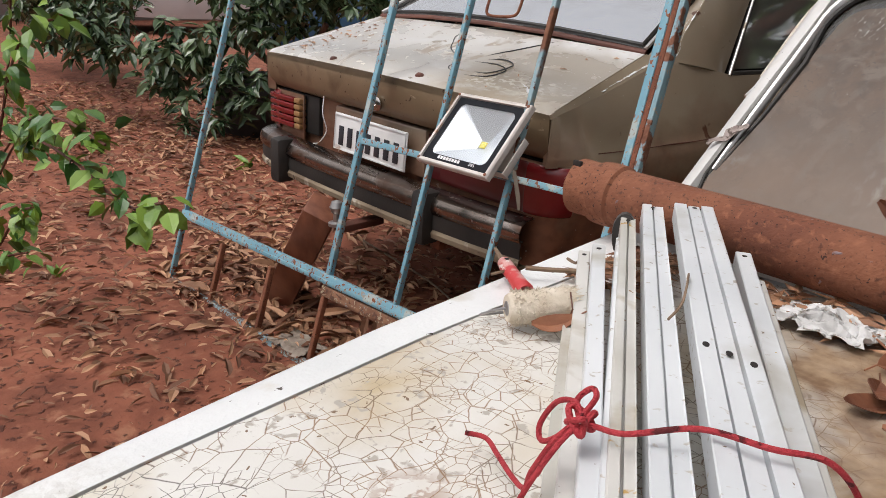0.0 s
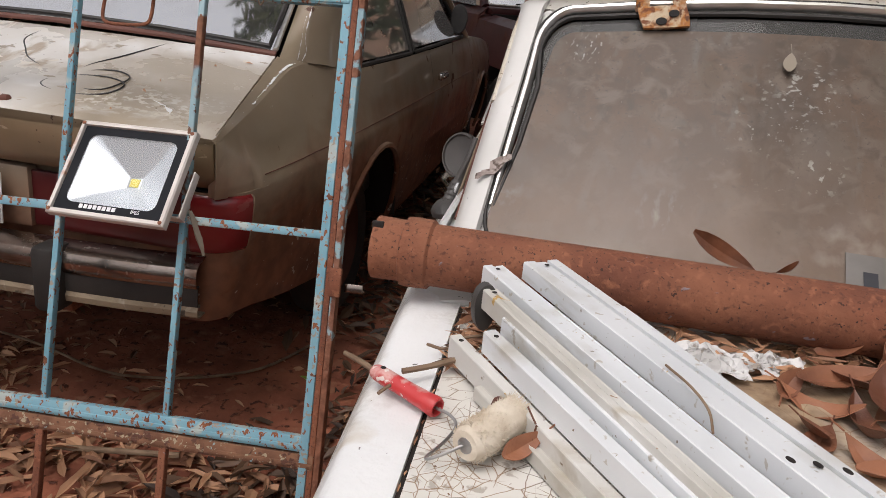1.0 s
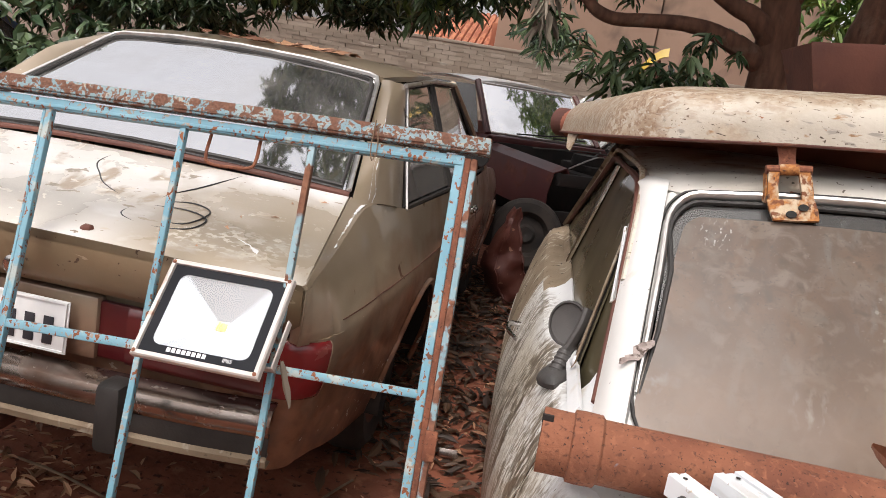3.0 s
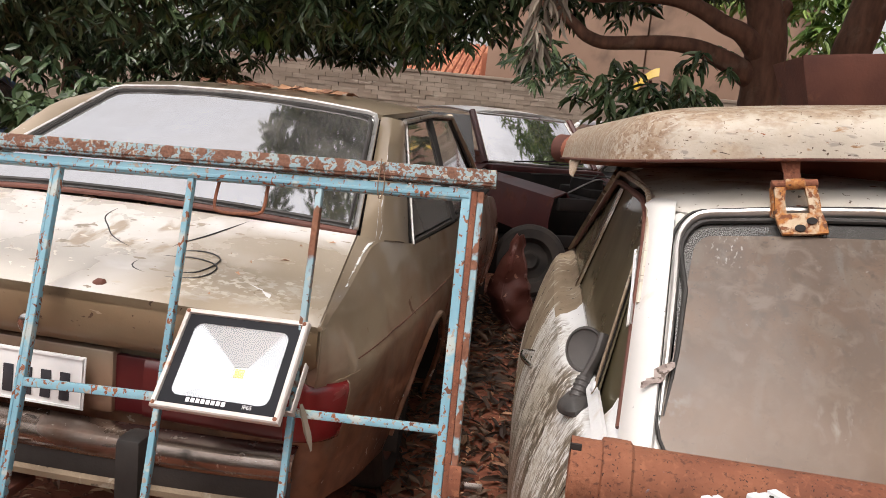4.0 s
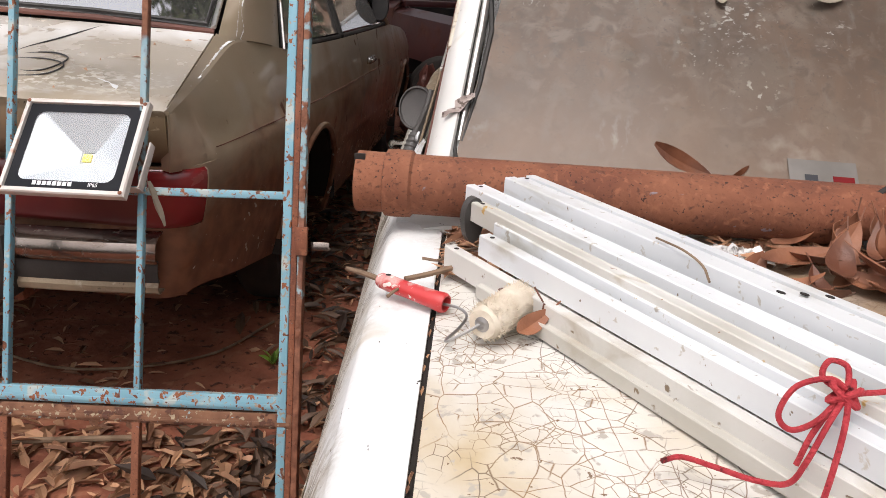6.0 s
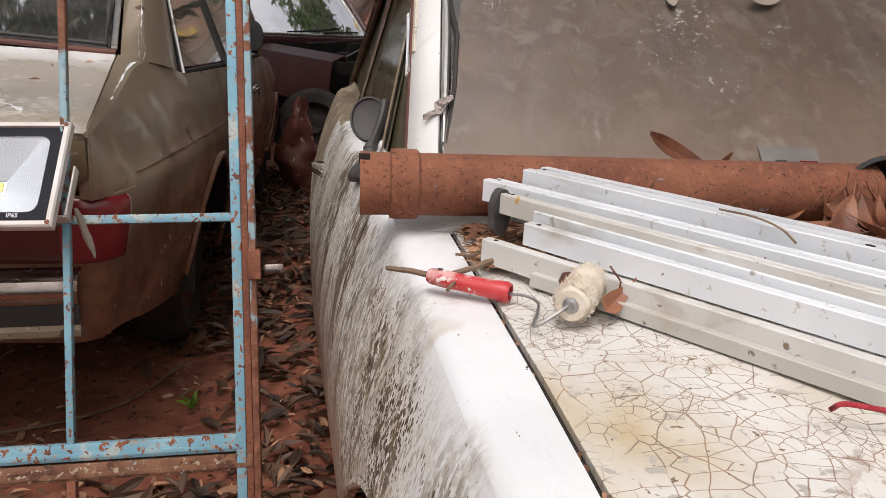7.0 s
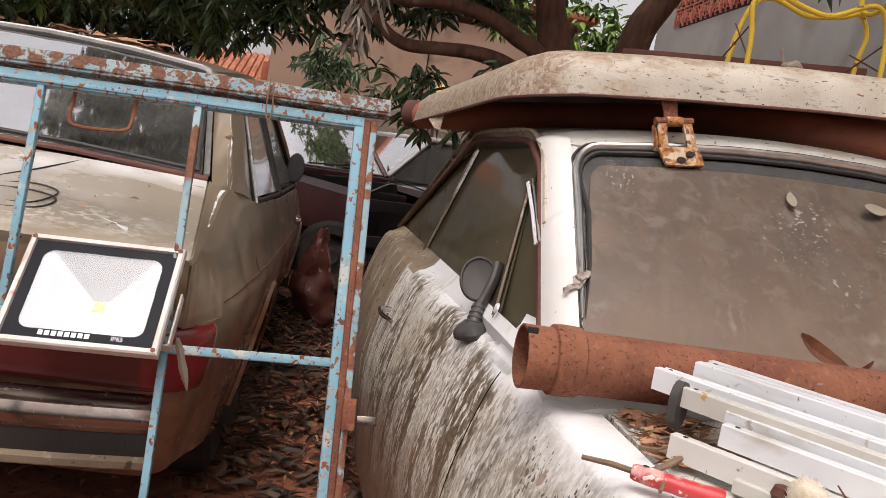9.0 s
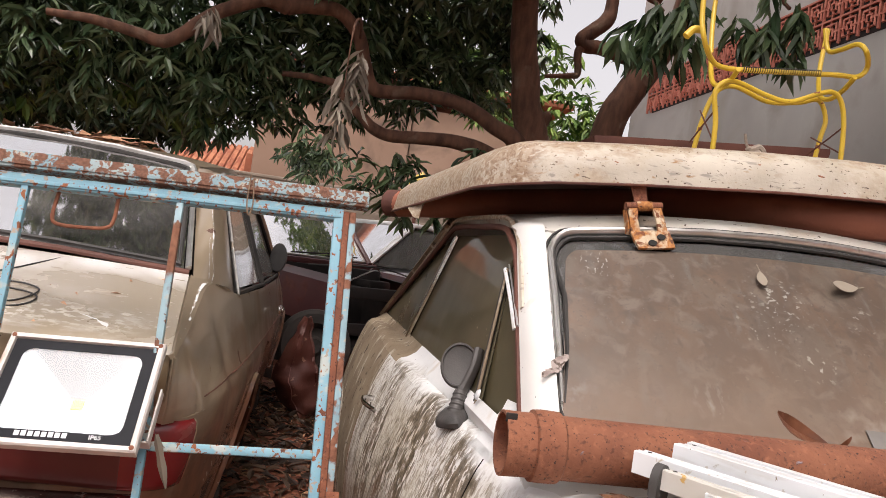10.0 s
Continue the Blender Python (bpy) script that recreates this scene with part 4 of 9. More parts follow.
for s in (1, -1):
    for nm, a, b, mat in (("rear_quarter", -0.03, 1.925, M["tan"]), ("door", 1.931, 3.045, M["tan"]), ("front_fender", 3.051, 4.33, M["tan"])):
        mb = side_sheet(tan_side, a, b, lambda y: lerp_table([(-0.03, 0.752), (0.085, 0.752), (0.095, 0.41), (0.15, 0.405), (0.68, 0.30), (0.9, 0.245)], y)[0], lambda y: lerp_table(TAN_TOP, y)[1], TAN_ARCH, 110 if nm == "rear_quarter" else 36, 30)
        if s < 0:
            mb.v = [(-p[0], p[1], p[2]) for p in mb.v]
            mb.f = [f[::-1] for f in mb.f]
        panel = part(nm, mb, mat, tan, "mud-stained tan body panel", smooth=70, m=TAN)
        if nm == "door":
            hb = Mesh().box((0.845 * s, 2.0, 0.828), (0.022, 0.13, 0.034), 0.008).box((0.858 * s, 2.0, 0.828), (0.012, 0.10, 0.016), 0.004)
            part("door_handle", hb, M["chrome"], panel, "chrome door handle", m=TAN)
    # dark line draws the body crease's shade and rust, broken at the door gaps
    for y0, y1 in ((0.12, 1.92), (1.94, 3.03)):
        ys_ = [y0 + (y1 - y0) * i / 40 for i in range(41)]
        part("crease_line", Mesh().tube([(s * (tan_side(y, 0.784 - 0.012 * y) + 0.0015), y, 0.784 - 0.012 * y) for y in ys_], [0.0016 + 0.0016 * max(0.0, noise.noise(Vector((y * 9, s, 4)))) for y in ys_], 5), M["rust_dark"], tan, "crease along the flank, drawn in rust and shade", m=TAN)
    # arch lips, and wells with their shade in the near-black colour
    for ay, az, ar in TAN_ARCH:
        pts = [(s * (tan_side(ay + ar * math.cos(a), az + ar * math.sin(a)) + 0.004), ay + ar * math.cos(a), az + ar * math.sin(a)) for a in [math.pi * i / 20 - 0.15 + 0.3 * i / 20 * 0 for i in range(21)]]
        part("arch_lip", Mesh().tube(pts, 0.012, 6), M["tan_low"], tan, m=TAN)
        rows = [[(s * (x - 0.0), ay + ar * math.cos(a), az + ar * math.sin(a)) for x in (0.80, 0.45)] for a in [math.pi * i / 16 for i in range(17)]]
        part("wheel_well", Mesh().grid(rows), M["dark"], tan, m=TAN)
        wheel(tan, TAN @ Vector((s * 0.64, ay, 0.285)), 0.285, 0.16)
# near-black floor pan keeps the underside dark, its shade put into the colour
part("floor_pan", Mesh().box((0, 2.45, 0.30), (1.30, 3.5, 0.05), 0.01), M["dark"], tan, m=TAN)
# lower rear corners and valance
rows = []
for i in range(33):
    x = -0.69 + 1.38 * i / 32
    e = max(0.0, (abs(x) - 0.60) / 0.16)
    rows.append([(x, 0.035 + 0.10 * e ** 2 + (0.05 if j == 0 else 0), z) for j, z in enumerate((0.385, 0.42, 0.50, 0.58, 0.66, 0.76, 0.80))])
part("rear_panel", Mesh().grid(rows, thick=0.012), M["tan_low"], tan, "mud-splashed tan rear panel", m=TAN)
# rounded rear corners between the rear face and the flanks
def corner_row(z, s, out=0.0, inner=0.50, reach=0.13):
    x1 = tan_side(0.07, z) + 0.004
    row = [(inner, -0.010), (0.58, -0.012), (0.64, -0.012)]
    row += [(0.655 + (x1 - 0.655) * math.sin(a), 0.07 - 0.082 * math.cos(a)) for a in [math.pi / 2 * k / 10 for k in range(11)]]
    row += [(tan_side(y, z) + 0.004 * (1 - (y - 0.07) / 0.09), y) for y in (0.09, 0.11, 0.13, 0.16) if y <= reach]
    pts = []
    for k, (x, y) in enumerate(row):
        p, q = row[max(0, k - 1)], row[min(len(row) - 1, k + 1)]
        t = Vector((q[0] - p[0], q[1] - p[1], 0)).normalized()
        pts.append((s * (x + t.y * out), y - t.x * out, z))
    return pts


for s in (1, -1):
    rows = [corner_row(z, s, 0, 0.5, 0.13) for z in (0.412, 0.43, 0.47, 0.51, 0.55, 0.58, 0.60, 0.64, 0.68, 0.72, 0.752)]
    part("rear_corner", Mesh().grid(rows if s > 0 else rows[::-1], thick=0.006), M["tan_low"], tan, "mud-stained rear corner with flaking paint", smooth=60, m=TAN)

# rear end of each quarter panel above the lamp
for s in (1, -1):
    rows = [[(s * x, y, z) for x, y in ((0.70, -0.012), (0.725, -0.024), (tan_side(-0.03, z) - 0.004, -0.031), (tan_side(-0.03, z) + 0.001, -0.026), (tan_side(0.0, z) + 0.001, 0.0))] for z in (0.746, 0.78, 0.82, 0.86, 0.885)]
    part("quarter_end", Mesh().grid(rows if s > 0 else rows[::-1], thick=0.006), M["tan"], tan, smooth=60, m=TAN)

# boot lid with its thick rear face
def lid_edge(y):
    return 0.725 - 0.065 * max(0.0, min(1.0, (y + 0.03) / 0.5))


rows = []
for y, dz in [(0.02, None), (-0.005, None), (-0.028, None), (-0.033, None), (-0.028, 0.0), (-0.01, 0.006), (0.04, 0), (0.1, 0), (0.16, 0), (0.22, 0), (0.28, 0), (0.34, 0), (0.4, 0), (0.465, 0)]:
    row = []
    for i in range(25):
        u = -1 + i / 12
        e = lid_edge(y)
        crown = 0.016 * (1 - u * u)
        if dz is None:
            z = {0.02: 0.755, -0.005: 0.765, -0.028: 0.80, -0.033: 0.875}[y] + crown * 0.5
        else:
            z = 0.889 + (y + 0.03) * 0.27 + crown + (0.006 if y > -0.02 else 0.0)
        row.append((u * e, y - 0.035 * (1 - u * u), z))
    rows.append(row)
split = 4
boot = part("boot_lid", Mesh().grid(rows[split - 1:], thick=0.01), M["trunk"], tan, "peeling boot lid, painted pale with sky sheen, littered with leaf bits", m=TAN)
part("lid_face", Mesh().grid(rows[:split + 1], thick=0.01), M["caked"], boot, "flat rear face of the boot lid caked with brown dust", m=TAN)
lk = TAN @ Vector((0.03, -0.072, 0.81))
part("lock", Mesh().lathe([(0.022, -0.004), (0.024, 0.004), (0.018, 0.008), (0.006, 0.009), (0.0, 0.004)], 20, Matrix.Translation(lk) @ Matrix.Rotation(radians(90), 4, "X")), M["chrome"], boot, "round boot lock")
# deck strips beside the lid and below the glass
for s in (1, -1):
    rows = []
    for i in range(15):
        y = -0.03 + 0.50 * i / 14
        xe, zt = lerp_table(TAN_TOP, y)
        e = lid_edge(y) + 0.005
        zl = 0.889 + (y + 0.03) * 0.27 + 0.006
        rows.append([(s * (e + (xe - e) * k), y, zl + (zt - zl) * k) for k in (0, 0.5, 1)])
    part("deck_strip", Mesh().grid(rows if s < 0 else rows[::-1], thick=-0.012), M["tan"], tan, m=TAN)
# primer showing along the shoulder where the lacquer has flaked
rp = random.Random(8)
rows = []
for i in range(70):
    y = -0.02 + 0.60 * i / 69
    xe, zt = lerp_table(TAN_TOP, y)
    w = 0.0008 + 0.030 * max(0.0, noise.noise(Vector((y * 22, 2, 0))) + 0.12 + rp.uniform(-0.25, 0.25)) + 0.05 * max(0, y - 0.38) * (0.6 + rp.random())
    rows.append([(xe - 0.010 - w * 0.7, y, zt + 0.0075), (xe - 0.010 + w * 0.3, y, zt + 0.005)])
part("flaked_edge", Mesh().grid(rows[::-1], thick=0.0015), M["plate"], tan, "pale primer along the flaked shoulder", m=TAN)
# rear pillar: from the glass edge to the side window


def glass_edge(k, s):
    return Vector((s * (0.672 - 0.142 * k), 0.465 + 0.70 * k, 1.024 + 0.338 * k - 0.012 * math.sin(math.pi * k) * 0))


SIDE_LO = [(0.81, 0.748, 0.967), (1.6, 0.765, 0.955), (2.95, 0.755, 0.945)]


def side_rail(y):
    """Inner roof rail height and half-width along the side windows."""
    return lerp_table([(1.2, 0.60, 1.345), (1.7, 0.605, 1.375), (2.3, 0.60, 1.378), (2.95, 0.74, 0.95)], y)


RIDGE = [(0.0, 0.712, 0.545, 1.010), (0.31, 0.682, 0.672, 1.132), (0.8, 0.622, 0.93, 1.298), (1.0, 0.578, 1.172, 1.360)]


def pillar_pt(k, t):
    """Rear pillar: t from 0 at the rear glass over the ridge at 0.35 to 1 at the side window."""
    a, r = glass_edge(k, 1), Vector(lerp_table(RIDGE, k))
    b = Vector((0.748, 0.81, 0.967)).lerp(Vector((0.615, 1.20, 1.345)), k)
    if t < 0.35:
        q = t / 0.35
        p = a.lerp(r, q) + Vector((0.003, -0.004, 0.004)) * math.sin(math.pi * q)
    else:
        q = (t - 0.35) / 0.65
        p = r.lerp(b, q) + Vector((0.012, -0.004, 0.004)) * math.sin(math.pi * q)
    return p


for s in (1, -1):
    rows = [[(s * q.x, q.y, q.z) for q in (pillar_pt(i / 12, t) for t in (0, 0.12, 0.24, 0.31, 0.35, 0.39, 0.46, 0.6, 0.75, 0.9, 1.0))] for i in range(13)]
    part("rear_pillar", Mesh().grid(rows[::-1] if s > 0 else rows), M["tan"], tan, smooth=60, m=TAN)
    # lacquer flaked off the pillar in a ragged band
    for t0, k0, k1, sd in ((0.33, 0.0, 0.66, 3), (0.26, 0.0, 0.30, 7)):
        fl = []
        for i in range(60):
            k = k0 + (k1 - k0) * i / 59
            row = []
            w = 0.002 + 0.09 * max(0.0, noise.noise(Vector((k * 14, sd, 0))) - 0.02) + 0.02 * max(0.0, noise.noise(Vector((k * 60, sd, 5))))
            c = t0 + 0.05 * noise.noise(Vector((k * 7, sd, 9)))
            for t in (c - w / 2, c, c + w / 2):
                q = pillar_pt(k, t)
                row.append((s * (q.x + 0.002), q.y - 0.002, q.z + 0.0022))
            fl.append(row)
        part("flaked_patch", Mesh().grid(fl[::-1] if s > 0 else fl), M["plate"], tan, "pale primer where lacquer has flaked", m=TAN)
    # fill between the shoulder and the pillar foot
    rows = []
    for i in range(13):
        t = i / 12
        q = pillar_pt(0.0, t)
        xe, zt = lerp_table(TAN_TOP, q.y)
        rows.append([(s * xe, q.y, zt), (s * (xe + q.x) / 2, q.y, (zt + q.z) / 2), (s * q.x, q.y, q.z)])
    part("shoulder", Mesh().grid(rows if s > 0 else rows[::-1]), M["tan"], tan, m=TAN)
# roof
rows = []
for i in range(23):
    y = 1.165 + 1.15 * i / 22
    k = i / 22
    row = []
    for j in range(19):
        u = -1 + j / 9
        w = 0.535 + 0.07 * min(1, k * 6)
        zc = 1.390 + 0.045 * math.sin(math.pi * min(1, k * 1.1 + 0.08)) 
        row.append((u * w, y - 0.03 * (1 - u * u) * (1 - k) + 0.05 * (1 - u * u) * k, zc - 0.032 * abs(u) ** 3))
    rows.append(row)
part("roof", Mesh().grid(rows, thick=0.02), M["tan"], tan, "dusty tan roof with leaves on it", m=TAN)
# rear window with an aluminium surround
def rear_pt(u, k, up=0.0):
    e = glass_edge(k, 1)
    return (u * e.x, e.y - 0.045 * (1 - u * u), e.z + 0.030 * (1 - u * u) + up)


def inset(u, k, m):
    return u * (1 - m * 1.1), m + k * (1 - 2 * m)


rw = part("rear_window", Mesh().grid([[rear_pt(*inset(-1 + i / 8, k / 10, 0.035), 0.004) for i in range(17)] for k in range(11)], thick=0.006), M["glass_rear"], tan, "grimy rear window reflecting the sky", m=TAN)
loop = [(-1, 0), (-0.5, 0), (0, 0), (0.5, 0), (1, 0), (1, 0.3), (1, 0.7), (1, 0.93), (0.985, 0.985), (0.93, 1), (0.5, 1), (0, 1), (-0.5, 1), (-0.93, 1), (-0.985, 0.985), (-1, 0.93), (-1, 0.7), (-1, 0.3), (-1, 0)]
ring = [rear_pt(*inset(u, k, 0.02), 0.012) for u, k in loop[4:]]
part("sill_strip", Mesh().tube([rear_pt(*inset(u, 0.0, 0.015), 0.004) for u in (-1, -0.5, 0, 0.5, 1)], 0.010, 6, flat=0.5), M["rust_dark"], rw, "rusty strip below the rear window", m=TAN)
part("window_trim", Mesh().tube(ring, 0.0105, 6, flat=0.7), M["alu"], rw, "dull aluminium surround", m=TAN)
ring = [rear_pt(*inset(u, k, 0.05), 0.008) for u, k in loop]
part("rubber_seal", Mesh().tube(ring, 0.008, 6), M["black"], rw, m=TAN)
# side windows: quarter light and door glass, thin frames
for s in (1, -1):
    def sw(y, k):
        lo = lerp_table(SIDE_LO, y)
        w, z = side_rail(y)
        return Vector((s * (lo[0] + (w - lo[0]) * k), y, lo[1] + (z - lo[1]) * k))
    for nm, y0, y1, y2, y3 in (("quarter_window", 0.83, 1.62, 1.66, 1.23), ("door_window", 1.67, 2.86, 2.27, 1.71)):
        rows = []
        for k in range(9):
            t = 0.03 + 0.94 * k / 8
            a = y0 + (y3 - y0) * t
            b = y1 + (y2 - y1) * t
            rows.append([tuple(sw(a + (b - a) * i / 8, t)) for i in range(9)])
        if s < 0:
            rows = rows[::-1]
        w = part(nm, Mesh().grid(rows, thick=-0.005), M["glass_edge"], tan, "dark dusty side window", m=TAN)
        rim = [sw(y0, 0.0), sw(y1, 0.0), sw(y2, 1.0), sw(y3, 1.0), sw(y0, 0.0)]
        rim = [Vector((p.x + s * 0.008, p.y, p.z)) for p in rim]
        part("window_rim", Mesh().tube([rim[0], rim[1]], 0.009, 6).tube([rim[1], rim[2]], 0.010, 6).tube([rim[2], rim[3]], 0.010, 6).tube([rim[3], rim[4]], 0.009, 6), M["black"], w, m=TAN)
        if nm == "quarter_window":
            part("bright_edge", Mesh().tube([rim[3] + Vector((s * 0.006, -0.012, 0.004)), rim[4] + Vector((s * 0.006, -0.012, -0.004))], 0.005, 6), M["alu"], w, m=TAN)
    part("windscreen_pillar", Mesh().tube([(s * 0.60, 2.30, 1.385), (s * 0.68, 2.65, 1.17), (s * 0.75, 3.0, 0.94)], 0.024, 8), M["tan"], tan, m=TAN)
    part("roof_gutter", Mesh().tube([(s * 0.615, 1.18, 1.352), (s * 0.622, 1.7, 1.386), (s * 0.615, 2.3, 1.386)], 0.010, 6), M["alu"], tan, m=TAN)
part("windscreen", Mesh().grid([[(u * (0.72 - 0.13 * k), 3.02 - 0.70 * k + 0.06 * (1 - u * u), 0.945 + 0.43 * k) for u in [-1 + i / 6 for i in range(13)]] for k in [j / 6 for j in range(7)]], thick=0.005), M["glass_edge"], tan, m=TAN)
rows = [[(u * lerp_table(TAN_TOP, y)[0], y, lerp_table(TAN_TOP, y)[1] + 0.03 * (1 - u * u)) for u in [-1 + i / 6 for i in range(13)]] for y in [3.02 + 1.3 * j / 8 for j in range(9)]]
part("bonnet", Mesh().grid(rows, thick=0.012), M["tan"], tan, m=TAN)
part("front_panel", Mesh().box((0, 4.31, 0.55), (1.36, 0.05, 0.46), 0.015), M["dark"], tan, m=TAN)
# mirror on the door
part("door_mirror", Mesh().lathe([(0.0, -0.032), (0.035, -0.030), (0.058, -0.018), (0.066, 0.0), (0.062, 0.014), (0.05, 0.016), (0.0, 0.014)], 22, Matrix.Translation((0.768, 2.69, 1.048)) @ Matrix.Scale(1.22, 4, (0, 0, 1)) @ Matrix.Scale(0.72, 4, (1, 0, 0)) @ Matrix.Rotation(radians(90), 4, "X")).tube([(0.73, 2.74, 0.955), (0.77, 2.71, 0.99)], 0.016, 8), M["wire"], tan, "black door mirror", m=TAN)
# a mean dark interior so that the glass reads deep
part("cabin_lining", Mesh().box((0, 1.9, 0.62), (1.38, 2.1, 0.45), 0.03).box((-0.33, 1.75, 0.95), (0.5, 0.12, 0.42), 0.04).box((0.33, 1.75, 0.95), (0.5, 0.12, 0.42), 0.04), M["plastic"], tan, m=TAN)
# bumper: chrome bar, dark strip, rubber overriders
bp = [(-0.80, 0.16), (-0.775, 0.03), (-0.72, -0.045), (-0.5, -0.082), (-0.2, -0.095), (0.2, -0.095), (0.5, -0.082), (0.70, -0.058)]
path = smooth_path([(x, y, 0.0) for x, y in bp], 4)
def along_bumper(prof):
    rows = []
    for i, p in enumerate(path):
        t = (path[min(i + 1, len(path) - 1)] - path[max(i - 1, 0)]).normalized()
        nrm = Vector((t.y, -t.x, 0))
        rows.append([tuple(p + nrm * o + Vector((0, 0, z))) for o, z in prof])
    return Mesh().grid(rows, thick=0.004)


bumper = part("bumper", along_bumper([(0.006, 0.530), (0.018, 0.534), (0.024, 0.546), (0.023, 0.562), (0.015, 0.578), (-0.004, 0.588), (-0.045, 0.590)]), M["chrome_dull"], tan, "dull chrome bumper with a black strip", m=TAN)
part("lower_lip", along_bumper([(-0.03, 0.450), (0.006, 0.452), (0.016, 0.458), (0.018, 0.470), (0.010, 0.480), (0.002, 0.482)]), M["haunch"], bumper, "rust-browned lower chrome lip", m=TAN)
part("rubber_strip", along_bumper([(0.002, 0.480), (0.012, 0.483), (0.015, 0.505), (0.012, 0.528), (0.004, 0.531)]), M["black"], bumper, "black rubber strip", m=TAN)
for x in (-0.50, 0.335):
    part("overrider", Mesh().box((x, -0.106, 0.515), (0.066, 0.082, 0.172), 0.018), M["black"], bumper, "black rubber overrider", m=TAN)
for x in (-0.19, -0.06):
    part("lamp_slot", Mesh().box((x, -0.085, 0.572), (0.05, 0.03, 0.016), 0.006), M["dark"], bumper, m=TAN)
part("tow_bracket", Mesh().box((0.30, 0.02, 0.41), (0.05, 0.1, 0.06), 0.008), M["rust"], tan, m=TAN)
# tail lights
for s in (1, -1):
    tl = Mesh()
    for j in range(5):
        z = 0.628 + 0.0245 * j
        tl.box((s * 0.635, -0.004, z), (0.17, 0.05, 0.021), 0.006)
    if s > 0:
        tl = Mesh().box((0.36, 0.003, 0.672), (0.30, 0.02, 0.143), 0.004)
    lamp = part("tail_light", tl, M["tail"] if s < 0 else M["tail_dark"], tan, "ribbed red tail light lens", m=TAN)
    am = Mesh()
    for j in range(5):
        am.box((s * 0.53, -0.002, 0.628 + 0.0245 * j), (0.042, 0.05, 0.021), 0.006)
    if s < 0:
      part("indicator_lens", am, M["amber"], lamp, "yellowed reversing lens", m=TAN)
    rows = [corner_row(z, s, o, 0.30, 0.09)[: 13] for z, o in ((0.598, 0.001), (0.602, 0.008), (0.612, 0.011), (0.64, 0.013), (0.68, 0.0135), (0.72, 0.012), (0.738, 0.009), (0.746, 0.001))]
    if s > 0:
        part("corner_lens", Mesh().grid([r[3:] for r in rows]), M["tail"], lamp, "red wrap-round corner lens", smooth=60, m=TAN)
        part("inner_lens", Mesh().grid([r[:4] for r in rows]), M["tail_dark"], lamp, "dark red inner lens", smooth=60, m=TAN)
        part("lens_seal", Mesh().tube([Vector(r[-1]) + Vector((0.001, 0.003, 0)) for r in rows], 0.0014, 5), M["tan_low"], lamp, "pale flaked edge round the lens", m=TAN)
    else:
        part("corner_lens", Mesh().grid([r[3:] for r in rows][::-1]), M["tail"], lamp, "red wrap-round corner lens", smooth=60, m=TAN)
    part("light_housing", Mesh().box((s * 0.56, 0.03, 0.68), (0.28, 0.05, 0.15), 0.01), M["black"], lamp, m=TAN)
# number plate: characters stand as plain bars
pl = Mesh().box((0, 0, 0), (0.40, 0.004, 0.13), 0.0015)
PL = TAN @ Matrix.Translation((-0.03, -0.055, 0.675)) @ Matrix.Rotation(radians(-4), 4, "X")
plate = part("number_plate", pl, M["plate"], tan, "white number plate with a rusty upper edge", m=PL)
for i, x in enumerate((-0.155, -0.105, -0.06, 0.0, 0.05, 0.1, 0.15)):
    part("plate_mark", Mesh().box((x, -0.004, -0.012), (0.026 if i != 2 else 0.012, 0.003, 0.068), 0.001), M["ink"], plate, m=PL)
part("plate_rim", Mesh().tube([(-0.195, -0.003, -0.06), (0.195, -0.003, -0.06), (0.195, -0.003, 0.06), (-0.195, -0.003, 0.06), (-0.195, -0.003, -0.06)], 0.004, 4), M["plate"], plate, m=PL)
part("plate_recess", Mesh().box((-0.03, 0.0, 0.675), (0.5, 0.04, 0.16), 0.01), M["tan_low"], tan, m=TAN)
wp = smooth_path([(-0.33, -0.035, 0.78), (-0.30, -0.06, 0.72), (-0.29, -0.05, 0.66), (-0.33, -0.055, 0.61), (-0.36, -0.06, 0.6)], 5)
part("loose_wire", Mesh().tube(wp, 0.002, 5), M["plate"], tan, "loose white wire", m=TAN)

# curled edges of peeling paint on the boot lid
for pts in ([(0.20, 0.06), (0.26, 0.085), (0.32, 0.09), (0.37, 0.085), (0.42, 0.10), (0.46, 0.085), (0.51, 0.08), (0.56, 0.06), (0.575, 0.035), (0.56, 0.01), (0.50, 0.012)], [(0.38, 0.10), (0.41, 0.125), (0.44, 0.13), (0.45, 0.115)], [(-0.1, 0.2), (0.0, 0.215), (0.1, 0.205), (0.16, 0.215)], [(-0.42, 0.12), (-0.35, 0.10), (-0.28, 0.115), (-0.2, 0.10)]):
    sp = smooth_path([(x, y, 0.0) for x, y in pts], 8)
    rows = []
    for i, p in enumerate(sp):
        w = 0.002 + 0.006 * max(0.0, noise.noise(Vector((p.x * 30, p.y * 30, 1))) + 0.4)
        q = p + Vector((0.006 * noise.noise(p * 60), 0.006 * noise.noise(p * 60 + Vector((5, 0, 0))), 0))
        rows.append([(q.x, q.y - w, 0.8935 + (q.y - w + 0.03) * 0.27 + 0.016 * (1 - (q.x / lid_edge(q.y)) ** 2) + 0.004), (q.x, q.y + w, 0.8935 + (q.y + w + 0.03) * 0.27 + 0.016 * (1 - (q.x / lid_edge(q.y)) ** 2) + 0.005)])
    part("paint_curl", Mesh().grid(rows, thick=0.001), M["plate"], boot, "pale curl of peeling paint", m=TAN)
# thin black wire lying in loops on the boot lid
def deck_z(x, y):
    e = lid_edge(y)
    u = x / e
    return 0.895 + (y + 0.03) * 0.27 + 0.016 * (1 - u * u) + 0.004


